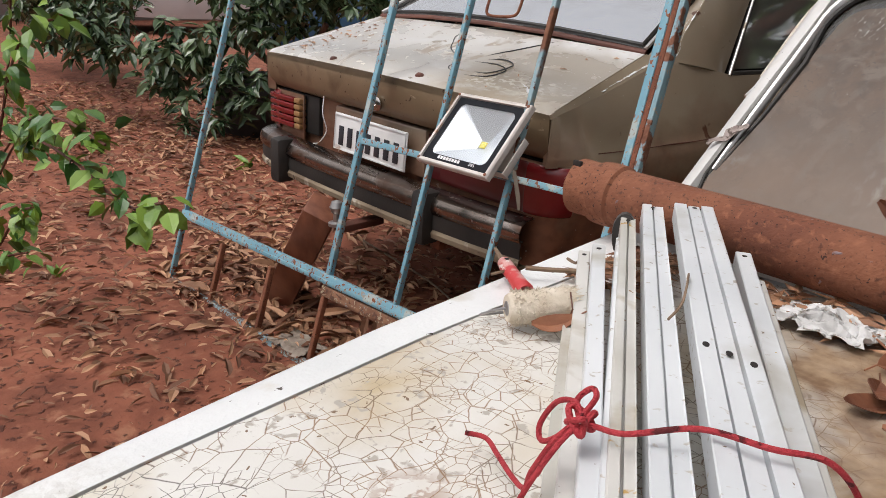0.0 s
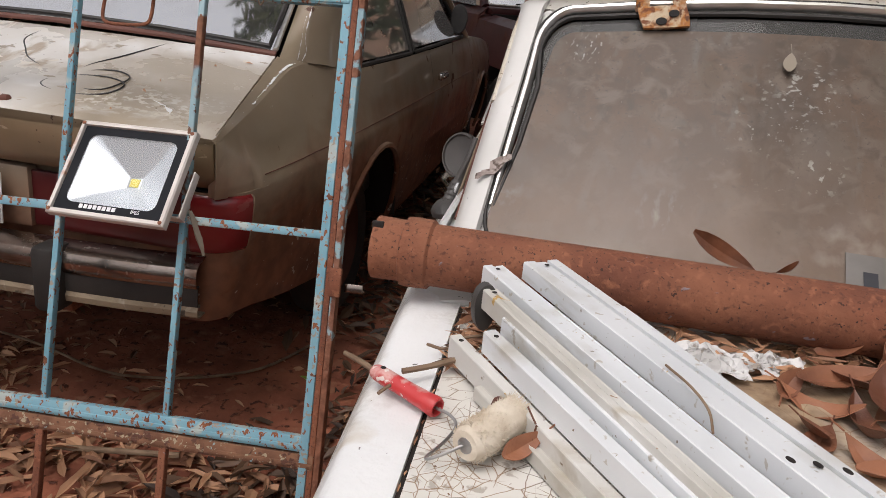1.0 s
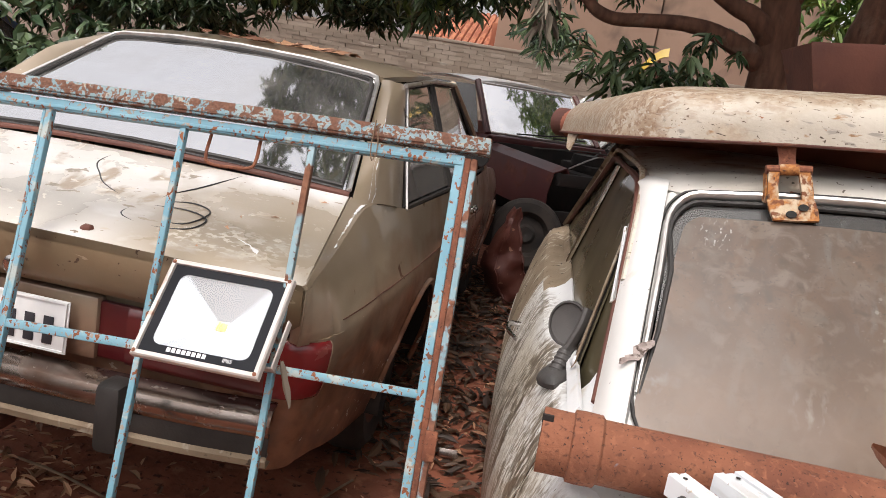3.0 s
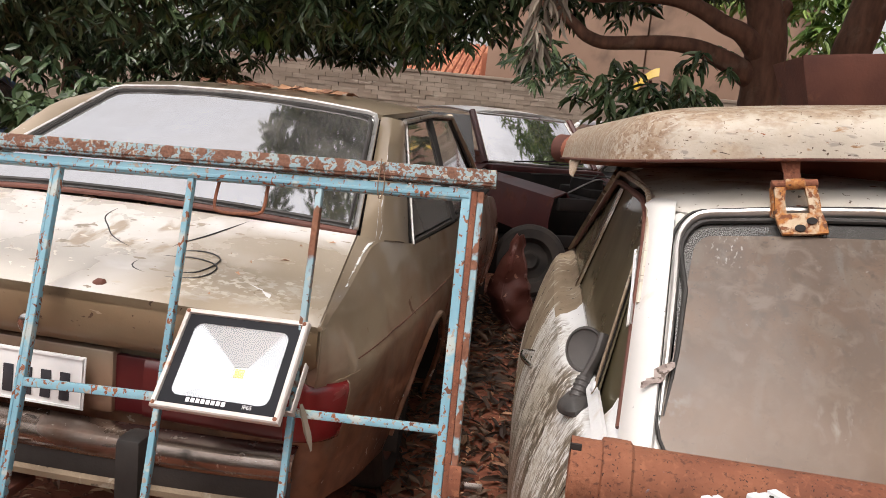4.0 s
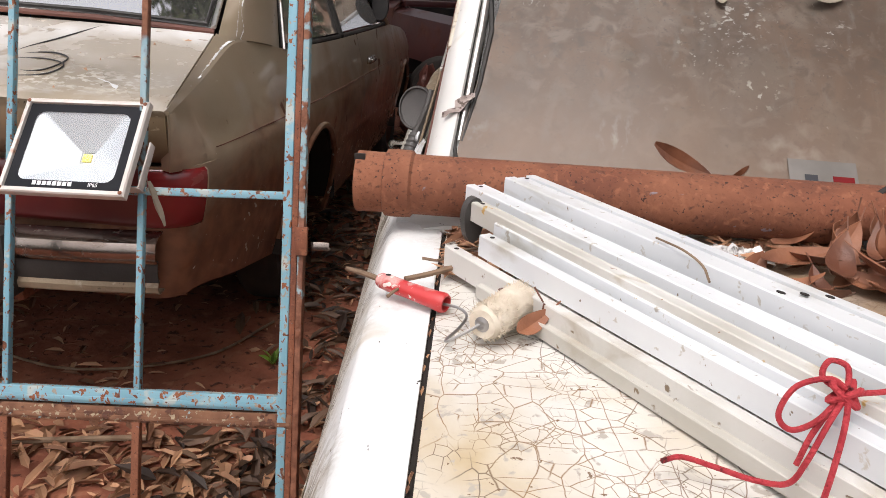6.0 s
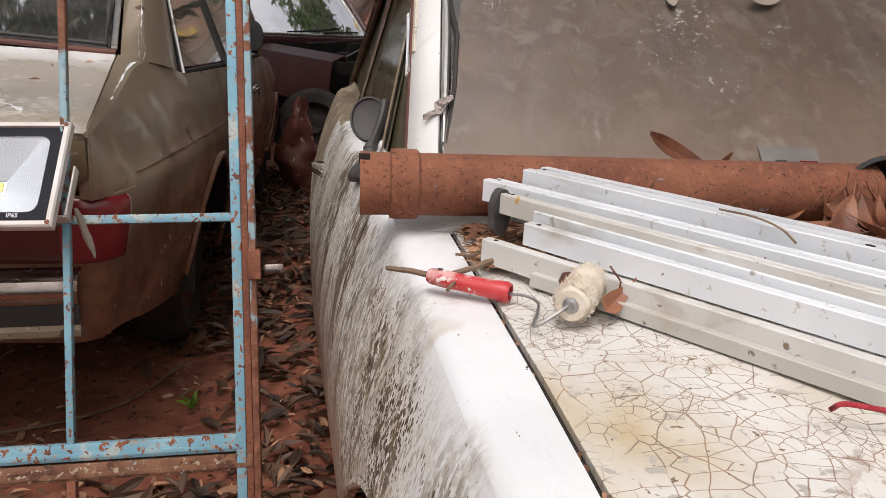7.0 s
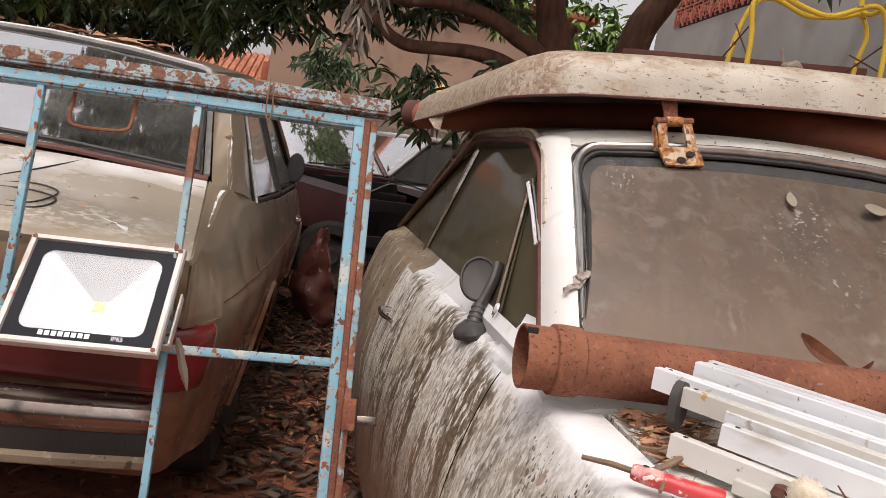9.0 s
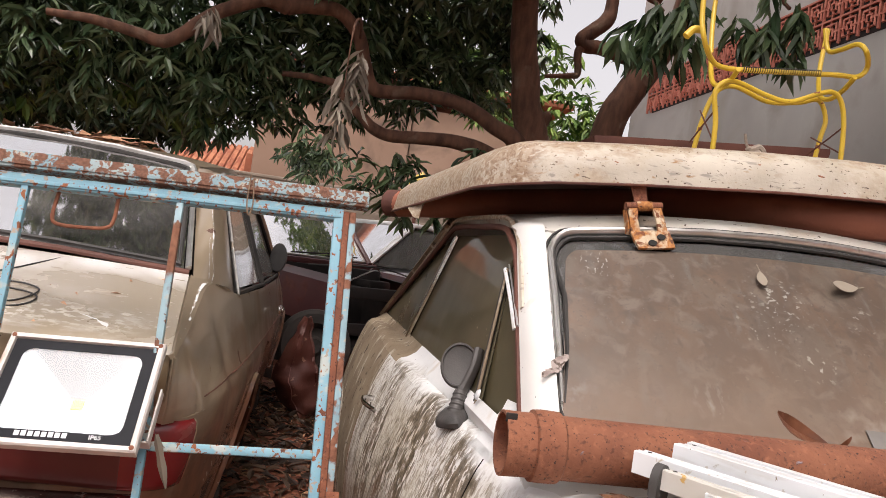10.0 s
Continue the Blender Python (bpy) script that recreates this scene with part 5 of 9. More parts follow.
pts = [(-0.02, 0.43), (-0.03, 0.33), (0.02, 0.26), (0.08, 0.20), (0.20, 0.15), (0.33, 0.16), (0.40, 0.13), (0.38, 0.07), (0.28, 0.05), (0.20, 0.08), (0.23, 0.16), (0.32, 0.20), (0.39, 0.17), (0.36, 0.09), (0.27, 0.10), (0.24, 0.2), (0.30, 0.3), (0.36, 0.44)]
lw = thing("thin_wire", TAN @ Vector((0.2, 0.2, 0.95)), "thin black electric wire lying in loops on a boot lid", "wire")
part("strand", Mesh().tube(smooth_path([(x, y, deck_z(x, y) + 0.006 * abs(math.sin(9 * x + 7 * y))) for x, y in pts], 6), 0.0020, 5), M["wire"], lw, m=TAN)
# leaf crumbs and flakes on the boot lid
rng = random.Random(5)
mb = Mesh()
for i in range(330):
    x, y = rng.uniform(-0.66, 0.62), rng.uniform(-0.01, 0.45)
    if abs(x) > lid_edge(y) - 0.02 or (x > 0.05 and rng.random() < 0.86):
        continue
    L, w, a = rng.uniform(0.004, 0.02), rng.uniform(0.002, 0.006), rng.uniform(-0.7, 0.7)
    z = deck_z(x, y)
    c, sn = math.cos(a), math.sin(a)
    mb.add([(x - L * c, y - L * sn, z), (x - w * sn, y + w * c, z + rng.uniform(0.001, 0.008)), (x + L * c, y + L * sn, z), (x + w * sn, y - w * c, z + 0.001)], [(0, 1, 2, 3)])
tagged(part("leaf_crumbs", mb, M["litter"], smooth=0, m=TAN), "crumbs of dry leaf scattered on a car boot", "leaf litter", kind="stuff")
for x, y, z in ((-0.28, -0.05, 0.90), (0.18, -0.045, 0.905)):
    d = thing("dry_pod", TAN @ Vector((x, y, z)), "small dark dry seed pod on the boot lid edge", "pod")
    part("shell", Mesh().lathe([(0.0, -0.018), (0.010, -0.012), (0.014, 0), (0.010, 0.013), (0.0, 0.019)], 10, Matrix.Translation((x, y + 0.02, z + 0.012)) @ Matrix.Rotation(radians(75), 4, "Y")), M["rust_dark"], d, m=TAN)
mb = Mesh()
for i in range(60):
    x, y = rng.uniform(-0.25, 0.35), rng.uniform(1.2, 1.55)
    z = 1.428
    a, L, w = rng.uniform(0, 6.3), rng.uniform(0.03, 0.08), rng.uniform(0.01, 0.02)
    c, sn = math.cos(a), math.sin(a)
    mb.add([(x - L * c, y - L * sn, z), (x - w * sn, y + w * c, z + rng.uniform(0.006, 0.022)), (x + L * c, y + L * sn, z + rng.uniform(0, 0.02)), (x + w * sn, y - w * c, z + 0.004)], [(0, 1, 2), (0, 2, 3)])
tagged(part("roof_leaves", mb, M["litter"], smooth=0, m=TAN), "drift of dry brown leaves on a car roof", "leaf litter", kind="stuff")


# ---- the white saloon ----
WX = 0.22
white = thing("white_car", (WX, 1.9, 0), "old white car stained with lichen, its bonnet paint crazed", "car")
W_CREST = [(-0.05, -0.455, 0.765), (0.3, -0.49, 0.795), (0.73, -0.517, 0.818), (1.2, -0.535, 0.834), (1.6, -0.556, 0.838), (2.1, -0.585, 0.846), (2.6, -0.60, 0.862), (3.0, -0.60, 0.885), (3.4, -0.59, 0.87), (4.0, -0.54, 0.76)]
W_BULGE = [(-0.05, 0.045), (0.5, 0.068), (1.2, 0.075), (1.7, 0.078), (2.3, 0.085), (3.2, 0.085), (4.0, 0.06)]
W_ARCH = [(0.796, 0.30, 0.341), (3.15, 0.30, 0.33)]


def white_side(y, z):
    cx, cz = lerp_table(W_CREST, y)
    b = lerp_table(W_BULGE, y)[0]
    s = max(0.0, min(1.0, (cz - z) / (cz - 0.22)))
    k = math.sin(math.pi / 2 * min(1.0, s / 0.55)) ** 0.84 if s < 0.55 else 1 - 0.35 * ((s - 0.55) / 0.45) ** 2
    return cx - b * k


for mir in (None, WX):
    for nm, a, b in (("front_fender", -0.05, 1.45), ("door", 1.455, 2.50), ("rear_quarter", 2.505, 4.0)):
        mb = side_sheet(white_side, a, b, 0.22, lambda y: lerp_table(W_CREST, y)[1], W_ARCH, 48, 34, mirror=mir)
        if mir is None:
            mb.f = [f[::-1] for f in mb.f]
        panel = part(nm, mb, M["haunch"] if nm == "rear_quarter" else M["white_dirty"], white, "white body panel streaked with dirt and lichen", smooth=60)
        if nm == "door":
            sx = (lambda x: x) if mir is None else (lambda x: 2 * WX - x)
            x0 = white_side(2.34, 0.735)
            part("door_handle", Mesh().tube(smooth_path([(sx(x0 + 0.004), 2.39, 0.742), (sx(x0 - 0.028), 2.375, 0.744), (sx(x0 - 0.03), 2.33, 0.738), (sx(x0 - 0.004), 2.29, 0.728)], 4), 0.009, 8, flat=0.7), M["chrome"], panel, "bent chrome door handle")
            part("keyhole", Mesh().lathe([(0.013, 0), (0.013, 0.006), (0.0, 0.008)], 14, Matrix.Translation((sx(x0 - 0.001), 2.40, 0.715)) @ Matrix.Rotation(radians(-90 if mir is None else 90), 4, "Y")), M["chrome"], panel)
    for ay, az, ar in W_ARCH:
        sx = (lambda x: x) if mir is None else (lambda x: 2 * WX - x)
        ang = [math.pi * (i / 24) * 1.08 - 0.12 for i in range(25)]
        rows = []
        for a in ang:
            row = []
            for dr, dx in ((0.007, -0.0005), (0.004, -0.003), (0.0, -0.004), (-0.004, -0.001), (-0.005, 0.010)):
                y, z = ay + (ar + dr) * math.cos(a), az + (ar + dr) * math.sin(a)
                row.append((sx(white_side(ay + ar * math.cos(a), min(az + ar * math.sin(a), 0.8)) + dx), y, z))
            rows.append(row)
        part("arch_lip", Mesh().grid(rows), M["white_dirty"], white, "rolled wheel arch edge")
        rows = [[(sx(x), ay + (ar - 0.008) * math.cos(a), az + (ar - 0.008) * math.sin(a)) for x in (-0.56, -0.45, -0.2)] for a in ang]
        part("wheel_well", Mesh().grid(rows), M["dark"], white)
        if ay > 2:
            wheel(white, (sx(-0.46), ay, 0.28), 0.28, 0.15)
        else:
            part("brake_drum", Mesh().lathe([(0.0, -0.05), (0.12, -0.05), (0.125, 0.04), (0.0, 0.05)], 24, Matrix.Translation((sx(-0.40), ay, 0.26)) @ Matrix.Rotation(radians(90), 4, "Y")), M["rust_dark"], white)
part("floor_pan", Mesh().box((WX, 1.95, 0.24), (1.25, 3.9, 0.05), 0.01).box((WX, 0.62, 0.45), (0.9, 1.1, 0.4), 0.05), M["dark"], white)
part("front_panel", Mesh().box((WX, -0.055, 0.52), (1.30, 0.06, 0.44), 0.025), M["white"], white)


def hood_z(x, y):
    e = lerp_table([(0.0, 0.772), (0.15, 0.793), (0.4, 0.818), (0.75, 0.838), (1.25, 0.85), (1.4, 0.86)], y)[0]
    u = (x - WX) / 0.67
    return e + 0.022 * (1 - u * u)


def seam_x(y):
    return -0.428 - 0.022 * min(1.0, max(0.0, y / 1.25))


# strip of wing between the crest and the bonnet gap
for s in (1, -1):
    rows = []
    for i in range(31):
        y = -0.05 + 1.40 * i / 30
        cx, cz = lerp_table(W_CREST, y)
        ex = seam_x(y) - 0.004
        ez = hood_z(ex, max(0, y)) - 0.001
        row = [(cx, y, cz), (cx + 0.006, y, cz + 0.008), (cx + 0.016, y, cz + 0.013)]
        row += [(row[-1][0] + (ex - row[-1][0]) * k, y, cz + 0.013 + (ez - cz - 0.013) * k) for k in (0.35, 0.7, 1.0)]
        row += [(ex + 0.001, y, ez - 0.035)]
        rows.append([(p[0] if s > 0 else 2 * WX - p[0], p[1], p[2]) for p in row])
    part("wing_top", Mesh().grid(rows if s < 0 else rows[::-1]), M["white_dirty"], white, "white wing top with small rust chips", smooth=50)
# bonnet
rows = []
for i in range(27):
    y = 0.0 + 1.225 * i / 26
    x0 = seam_x(y) + 0.003
    x1 = 2 * WX - x0
    rows.append([(x0 + (x1 - x0) * j / 20, y, hood_z(x0 + (x1 - x0) * j / 20, y)) for j in range(21)])
part("bonnet", Mesh().grid(rows, thick=0.014), M["cracked"], white, "white bonnet with crazed and yellowed paint")
# near-black tube laid in the bonnet gap to stand for its shade
part("rust_seam", Mesh().tube([(seam_x(y) + 0.0005, y, hood_z(seam_x(y), y) - 0.0145) for y in [0.02 + 1.2 * i / 20 for i in range(21)]], 0.0075, 8), M["dark"], white, "dark gap beside the bonnet")
# cowl below the windscreen
rows = []
for i in range(8):
    y = 1.232 + 0.115 * i / 7
    rows.append([(-0.53 + 1.5 * j / 20, y, hood_z(-0.44 + 1.32 * j / 20, y) + 0.05 * (i / 7) ** 2 - (0.012 if abs(j - 10) > 9 else 0)) for j in range(21)])
part("cowl", Mesh().grid(rows, thick=0.012), M["white"], white)
part("bulkhead", Mesh().box((WX, 1.36, 0.70), (1.2, 0.03, 0.36), 0.005), M["dark"], white)

# windscreen: left edge line and bowed surface
def ws_pt(u, k, out=0.0):
    """u from -1 to 1 across, k from 0 at the foot to 1 at the top."""
    hw = 0.669 - 0.035 * k
    bow = (0.10 - 0.07 * k) * (1 - u * u)
    y = 1.388 + 0.334 * k - bow
    z = 0.938 + 0.308 * k + (-0.03 + 0.092 * k) * (1 - u * u)
    return Vector((WX + u * hw, y - 0.7 * out, z + 0.7 * out))


def rounded_loop(m, r, n=5):
    """A rounded rectangle in (u, k), inset by m."""
    pts = []
    ru, rk = r * 0.45, r
    for cu, ck, a0 in ((1 - m * 0.45 - ru, 1 - m - rk, 0), (-1 + m * 0.45 + ru, 1 - m - rk, 90), (-1 + m * 0.45 + ru, m + rk, 180), (1 - m * 0.45 - ru, m + rk, 270)):
        for i in range(n + 1):
            a = radians(a0 + 90 * i / n)
            pts.append((cu + ru * math.cos(a), ck + rk * math.sin(a)))
    out = []
    for p, q in zip(pts, pts[1:] + pts[:1]):
        steps = 8 if abs(p[0] - q[0]) > 0.5 else 1
        out += [(p[0] + (q[0] - p[0]) * i / steps, p[1] + (q[1] - p[1]) * i / steps) for i in range(steps)]
    return out


def drop(loop, by=0.12):
    """Lowers the lower half of a (u, k) loop, so that the glass dips behind the cowl."""
    return [(u, k - by * max(0.0, 1 - 2 * k)) for u, k in loop]


def pane(loop, out, steps=9):
    """A pane that fills a (u, k) loop on the windscreen's surface, drawn towards its middle."""
    mb = Mesh()
    rings = []
    for s in range(steps):
        f = 1 - s / steps
        rings.append([ws_pt(u * f, 0.5 + (k - 0.5) * f, out) for u, k in loop])
    n = len(loop)
    verts = [p for r in rings for p in r] + [ws_pt(0, 0.5, out)]
    faces = [(i * n + j, i * n + (j + 1) % n, (i + 1) * n + (j + 1) % n, (i + 1) * n + j) for i in range(steps - 1) for j in range(n)]
    faces += [((steps - 1) * n + j, (steps - 1) * n + (j + 1) % n, steps * n) for j in range(n)]
    return mb.add(verts, faces)


ws = part("windscreen", pane(drop(rounded_loop(0.06, 0.16)), 0.0), M["glass_edge"], white, "windscreen filmed with brown dust")
part("screen_frame", Mesh().grid([[ws_pt(u, k, -0.003) for u, k in drop(rounded_loop(-0.02, 0.05))], [ws_pt(u, k, -0.003) for u, k in drop(rounded_loop(0.03, 0.16))]], close=True), M["white"], ws, "white painted flange round the glass")
film = []
for u, k in rounded_loop(0.0, 0.10):
    k = k + 0.008 if k < 0.5 else 0.508 + (k - 0.5) * 0.74
    film.append((u * (0.992 - 0.11 * max(0.0, k - 0.35)), k))
part("dust_film", pane(drop(film), 0.004), M["glass_dust"], ws, "brown dust film with pale smears")
lp = rounded_loop(0.0, 0.17)
top = [(u * 0.988, 0.5 + (k - 0.5) * 0.97) for u, k in lp if k > 0.75]
upper = [ws_pt(0.992, 0.05, 0.003), ws_pt(0.988, 0.3, 0.007), ws_pt(0.985, 0.6, 0.008)] + [ws_pt(u, k, 0.008) for u, k in top] + [ws_pt(-0.985, 0.6, 0.008), ws_pt(-0.988, 0.30, 0.007), ws_pt(-0.992, 0.05, 0.003)]
part("windscreen_trim", Mesh().tube(upper, [0.004, 0.008] + [0.0095] * (len(upper) - 4) + [0.008, 0.004], 8, flat=0.7), M["alu"], ws, "bright metal windscreen trim")
part("outer_seal", Mesh().tube([ws_pt(u * 1.004, 0.5 + (k - 0.5) * 1.02, 0.006) for u, k in drop(lp + lp[:1])], 0.0032, 6), M["black"], ws, "thin black outer seal")
lp = rounded_loop(0.05, 0.16)
seal = [ws_pt(0.985, 0.05, 0.003), ws_pt(0.965, 0.32, 0.005), ws_pt(0.957, 0.6, 0.006)] + [ws_pt(u, k, 0.006) for u, k in lp if k > 0.75] + [ws_pt(-0.957, 0.6, 0.006), ws_pt(-0.965, 0.32, 0.005), ws_pt(-0.985, 0.05, 0.003)]
part("rubber_seal", Mesh().tube(seal, [0.002, 0.004] + [0.005] * (len(seal) - 4) + [0.004, 0.002], 6), M["black"], ws, "black rubber seal")
part("sun_visor", Mesh().box((WX + 0.1, 1.76, 1.235), (0.9, 0.02, 0.11), 0.008, None), M["plastic"], white)

# pillars, roof and side window frames; the side leans inwards towards the roof
D_A0, D_A1 = Vector((-0.497, 1.435, 0.912)), Vector((-0.459, 1.772, 1.240))
D_B1 = Vector((-0.468, 2.46, 1.248))
D_C0 = Vector((-0.525, 3.40, 0.915))


def win_x(z):
    return -0.528 + (z - 0.90) * 0.235


roof_rows = []
for i in range(26):
    row = []
    for j in range(27):
        u = -1 + j / 13
        e = ws_pt(max(-1.0, min(1.0, u * 1.06)), 1.0, 0.006)
        x = WX + u * 0.662
        side = max(0.0, abs(u) - 0.94) / 0.06
        k = max(0, i - 2) / 23
        y = e.y + (0.0, 0.025)[i] if i < 2 else e.y + 0.06 + (3.02 - 1.80) * k
        z = e.z + (0.002, 0.012)[i] if i < 2 else e.z + 0.02 + 0.035 * math.sin(math.pi * min(1, 0.1 + 0.75 * k)) - 0.16 * max(0, k - 0.5) ** 1.3
        y += 0.05 * side if i < 3 else 0
        row.append((x, y, z - 0.012 * side + (0.012 * side if i < 2 else 0)))
    roof_rows.append(row)
part("roof", Mesh().grid(roof_rows, thick=0.02), M["roof"], white, "white roof stained brown at the edges")
for s in (1, -1):
    def sx(p):
        return p if s > 0 else Vector((2 * WX - p.x, p.y, p.z))
    # windscreen pillar as a broad sheet from the trim to the door frame
    rows = []
    for i in range(-2, 11):
        k = i / 10
        a = ws_pt(-1.0, k, 0.004)
        b = D_A0.lerp(D_A1, k) + Vector((0.009, -0.004, 0.003))
        rows.append([tuple(sx(a.lerp(b, t) + Vector((-0.005, -0.008, 0.004)) * math.sin(math.pi * t))) for t in [j / 6 for j in range(7)]])
    a1, b1 = ws_pt(-1.0, 1.0, 0.004), D_A1
    for off in (Vector((0.002, 0.022, 0.006)), Vector((0.008, 0.05, 0.010)), Vector((0.016, 0.09, 0.012))):
        rows.append([tuple(sx(a1.lerp(b1, t) + off + Vector((-0.004, 0, 0.004)) * math.sin(math.pi * t))) for t in [j / 6 for j in range(7)]])
    part("windscreen_pillar", Mesh().grid(rows if s > 0 else rows[::-1], thick=0.012), M["white"], white, "white windscreen pillar")
    # foot of the pillar on the wing
    rows = []
    for i in range(7):
        y = 1.30 + 0.25 * i / 6
        cx, cz = lerp_table(W_CREST, y)
        rows.append([tuple(sx(Vector(p))) for p in ((cx, y, cz), (cx + 0.012, y, cz + 0.012), (-0.50, y, 0.885 + 0.02 * i / 6), (-0.462 - 0.03 * max(0, i - 3) / 3, y, 0.925))])
    part("scuttle", Mesh().grid(rows if s < 0 else rows[::-1], thick=-0.01), M["white_dirty"], white)
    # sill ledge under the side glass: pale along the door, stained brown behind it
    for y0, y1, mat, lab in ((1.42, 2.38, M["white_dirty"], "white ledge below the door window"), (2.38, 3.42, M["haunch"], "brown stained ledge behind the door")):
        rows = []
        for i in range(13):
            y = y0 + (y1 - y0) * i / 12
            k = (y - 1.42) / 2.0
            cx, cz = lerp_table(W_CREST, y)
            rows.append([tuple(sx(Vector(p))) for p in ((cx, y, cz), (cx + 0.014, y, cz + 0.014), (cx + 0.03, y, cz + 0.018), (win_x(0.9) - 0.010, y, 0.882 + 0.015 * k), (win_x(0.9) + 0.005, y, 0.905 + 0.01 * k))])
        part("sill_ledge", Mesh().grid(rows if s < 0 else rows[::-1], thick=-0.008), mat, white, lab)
    # frame round the side windows
    loop = [D_A0, D_A0.lerp(D_A1, 0.5), D_A0.lerp(D_A1, 0.84), D_A1 + Vector((0.001, 0.035, -0.012)), D_A1 + Vector((0.002, 0.12, 0.014)), D_A1.lerp(D_B1, 0.5) + Vector((0, 0, 0.016)), D_B1 + Vector((0, -0.06, 0.012)), D_B1 + Vector((-0.004, 0.07, -0.02)), D_B1.lerp(D_C0, 0.5), D_C0]
    part("door_frame", Mesh().tube([sx(p) for p in smooth_path(loop, 4)], 0.0075, 8), M["rust_dark"], white, "brown stained window frame")
    out = [p + Vector((-0.001, -0.012 if i < 3 else (-0.006 if i == 3 else 0.0), 0.018 if 3 <= i <= 7 else 0.010)) for i, p in enumerate(loop)]
    part("rain_gutter", Mesh().tube([sx(p + Vector((0.004, 0, 0.006))) for p in smooth_path(out[1:], 4)], 0.006, 6), M["lid"], white, "rusty rain gutter")
    # glass: vent light, door glass, rear quarter
    V0, V1 = Vector((win_x(0.9), 1.642, 0.90)), Vector((win_x(1.24), 1.80, 1.24))
    B0, B1 = Vector((win_x(0.9), 2.66, 0.90)), Vector((win_x(1.24), 2.47, 1.24))
    for nm, q in (("vent_window", (D_A0 + Vector((0.004, 0.0, -0.05)), V0 + Vector((0, 0, -0.05)), V1, D_A1 + Vector((0, 0.03, -0.035)))), ("door_window", (V0, B0, B1, V1 + Vector((0, 0.02, 0)))), ("quarter_window", (B0, D_C0, D_B1 + Vector((0, 0.09, -0.03)), B1))):
        rows = [[tuple(sx(q[0].lerp(q[1], i / 5).lerp(q[3].lerp(q[2], i / 5), k / 5) + Vector((0.012, 0, 0)))) for i in range(6)] for k in range(6)]
        part(nm, Mesh().grid(rows, thick=0.004), M["glass_side"], white, "yellowed dusty side window")
    part("window_bar", Mesh().tube([sx(B0), sx(B1)], 0.008, 6), M["chrome"], white, "thin chrome window bar")
    part("vent_bar", Mesh().tube([sx(Vector((-0.531, 1.637, 0.885))), sx(Vector((-0.468, 1.766, 1.163)))], 0.0030, 6), M["haunch"], white, "thin vent window bar")
    part("vent_seal", Mesh().tube([sx(Vector((-0.527, 1.650, 0.885))), sx(Vector((-0.464, 1.779, 1.163)))], 0.006, 6), M["black"], white, "black rubber seal beside the vent window")
    # rear pillar
    rows = []
    for i in range(9):
        k = i / 8
        a = (D_B1 + Vector((0, 0.05, 0.02))).lerp(D_C0 + Vector((-0.01, 0.03, -0.02)), k)
        b = Vector((-0.37, 2.75, 1.30)).lerp(Vector((-0.42, 3.62, 0.90)), k)
        rows.append([tuple(sx(a.lerp(b, t) + Vector((-0.012, 0, 0.02)) * math.sin(math.pi * t))) for t in [j / 6 for j in range(7)]])
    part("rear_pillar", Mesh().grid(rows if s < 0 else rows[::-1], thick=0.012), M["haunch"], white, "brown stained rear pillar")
# vent window stands ajar: a bright pivoting rail
part("open_vent_rail", Mesh().tube([(-0.472, 1.775, 1.163), (-0.480, 1.675, 1.108), (-0.490, 1.578, 1.052)], 0.0042, 6, flat=0.5), M["alu_white"], white, "bright rail of the open vent window")
part("open_vent_rail", Mesh().tube([(-0.468, 1.758, 1.172), (-0.478, 1.66, 1.116), (-0.488, 1.565, 1.060)], 0.0022, 6), M["alu"], white, "bright rail of the open vent window")
part("vent_knob", Mesh().lathe([(0.0, 0.006), (0.009, 0.004), (0.011, 0.0), (0.0, -0.002)], 14, Matrix.Translation((-0.530, 1.622, 0.915)) @ Matrix.Rotation(radians(-75), 4, "Y")), M["alu_white"], white, "small pale knob of the vent window")
part("rear_glass", Mesh().grid([[(WX + u * (0.60 + 0.04 * k), 2.86 + 0.74 * k - 0.03 * (1 - u * u), 1.275 - 0.37 * k + 0.03 * (1 - u * u)) for u in [-1 + i / 6 for i in range(13)]] for k in [j / 6 for j in range(7)]], thick=0.005), M["glass_edge"], white)
rows = [[(WX + u * (abs(lerp_table(W_CREST, y)[0] - WX)), y, lerp_table(W_CREST, y)[1] + 0.03 * (1 - u * u)) for u in [-1 + i / 6 for i in range(13)]] for y in [3.3 + 0.7 * j / 7 for j in range(8)]]
part("tail_deck", Mesh().grid(rows, thick=0.01), M["white_dirty"], white)
part("tail_panel", Mesh().box((WX, 4.0, 0.5), (1.46, 0.04, 0.5), 0.01), M["white_dirty"], white)
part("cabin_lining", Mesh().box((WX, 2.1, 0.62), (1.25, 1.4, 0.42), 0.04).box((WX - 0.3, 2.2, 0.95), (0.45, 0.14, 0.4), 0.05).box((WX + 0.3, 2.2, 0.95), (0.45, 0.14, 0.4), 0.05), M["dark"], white)
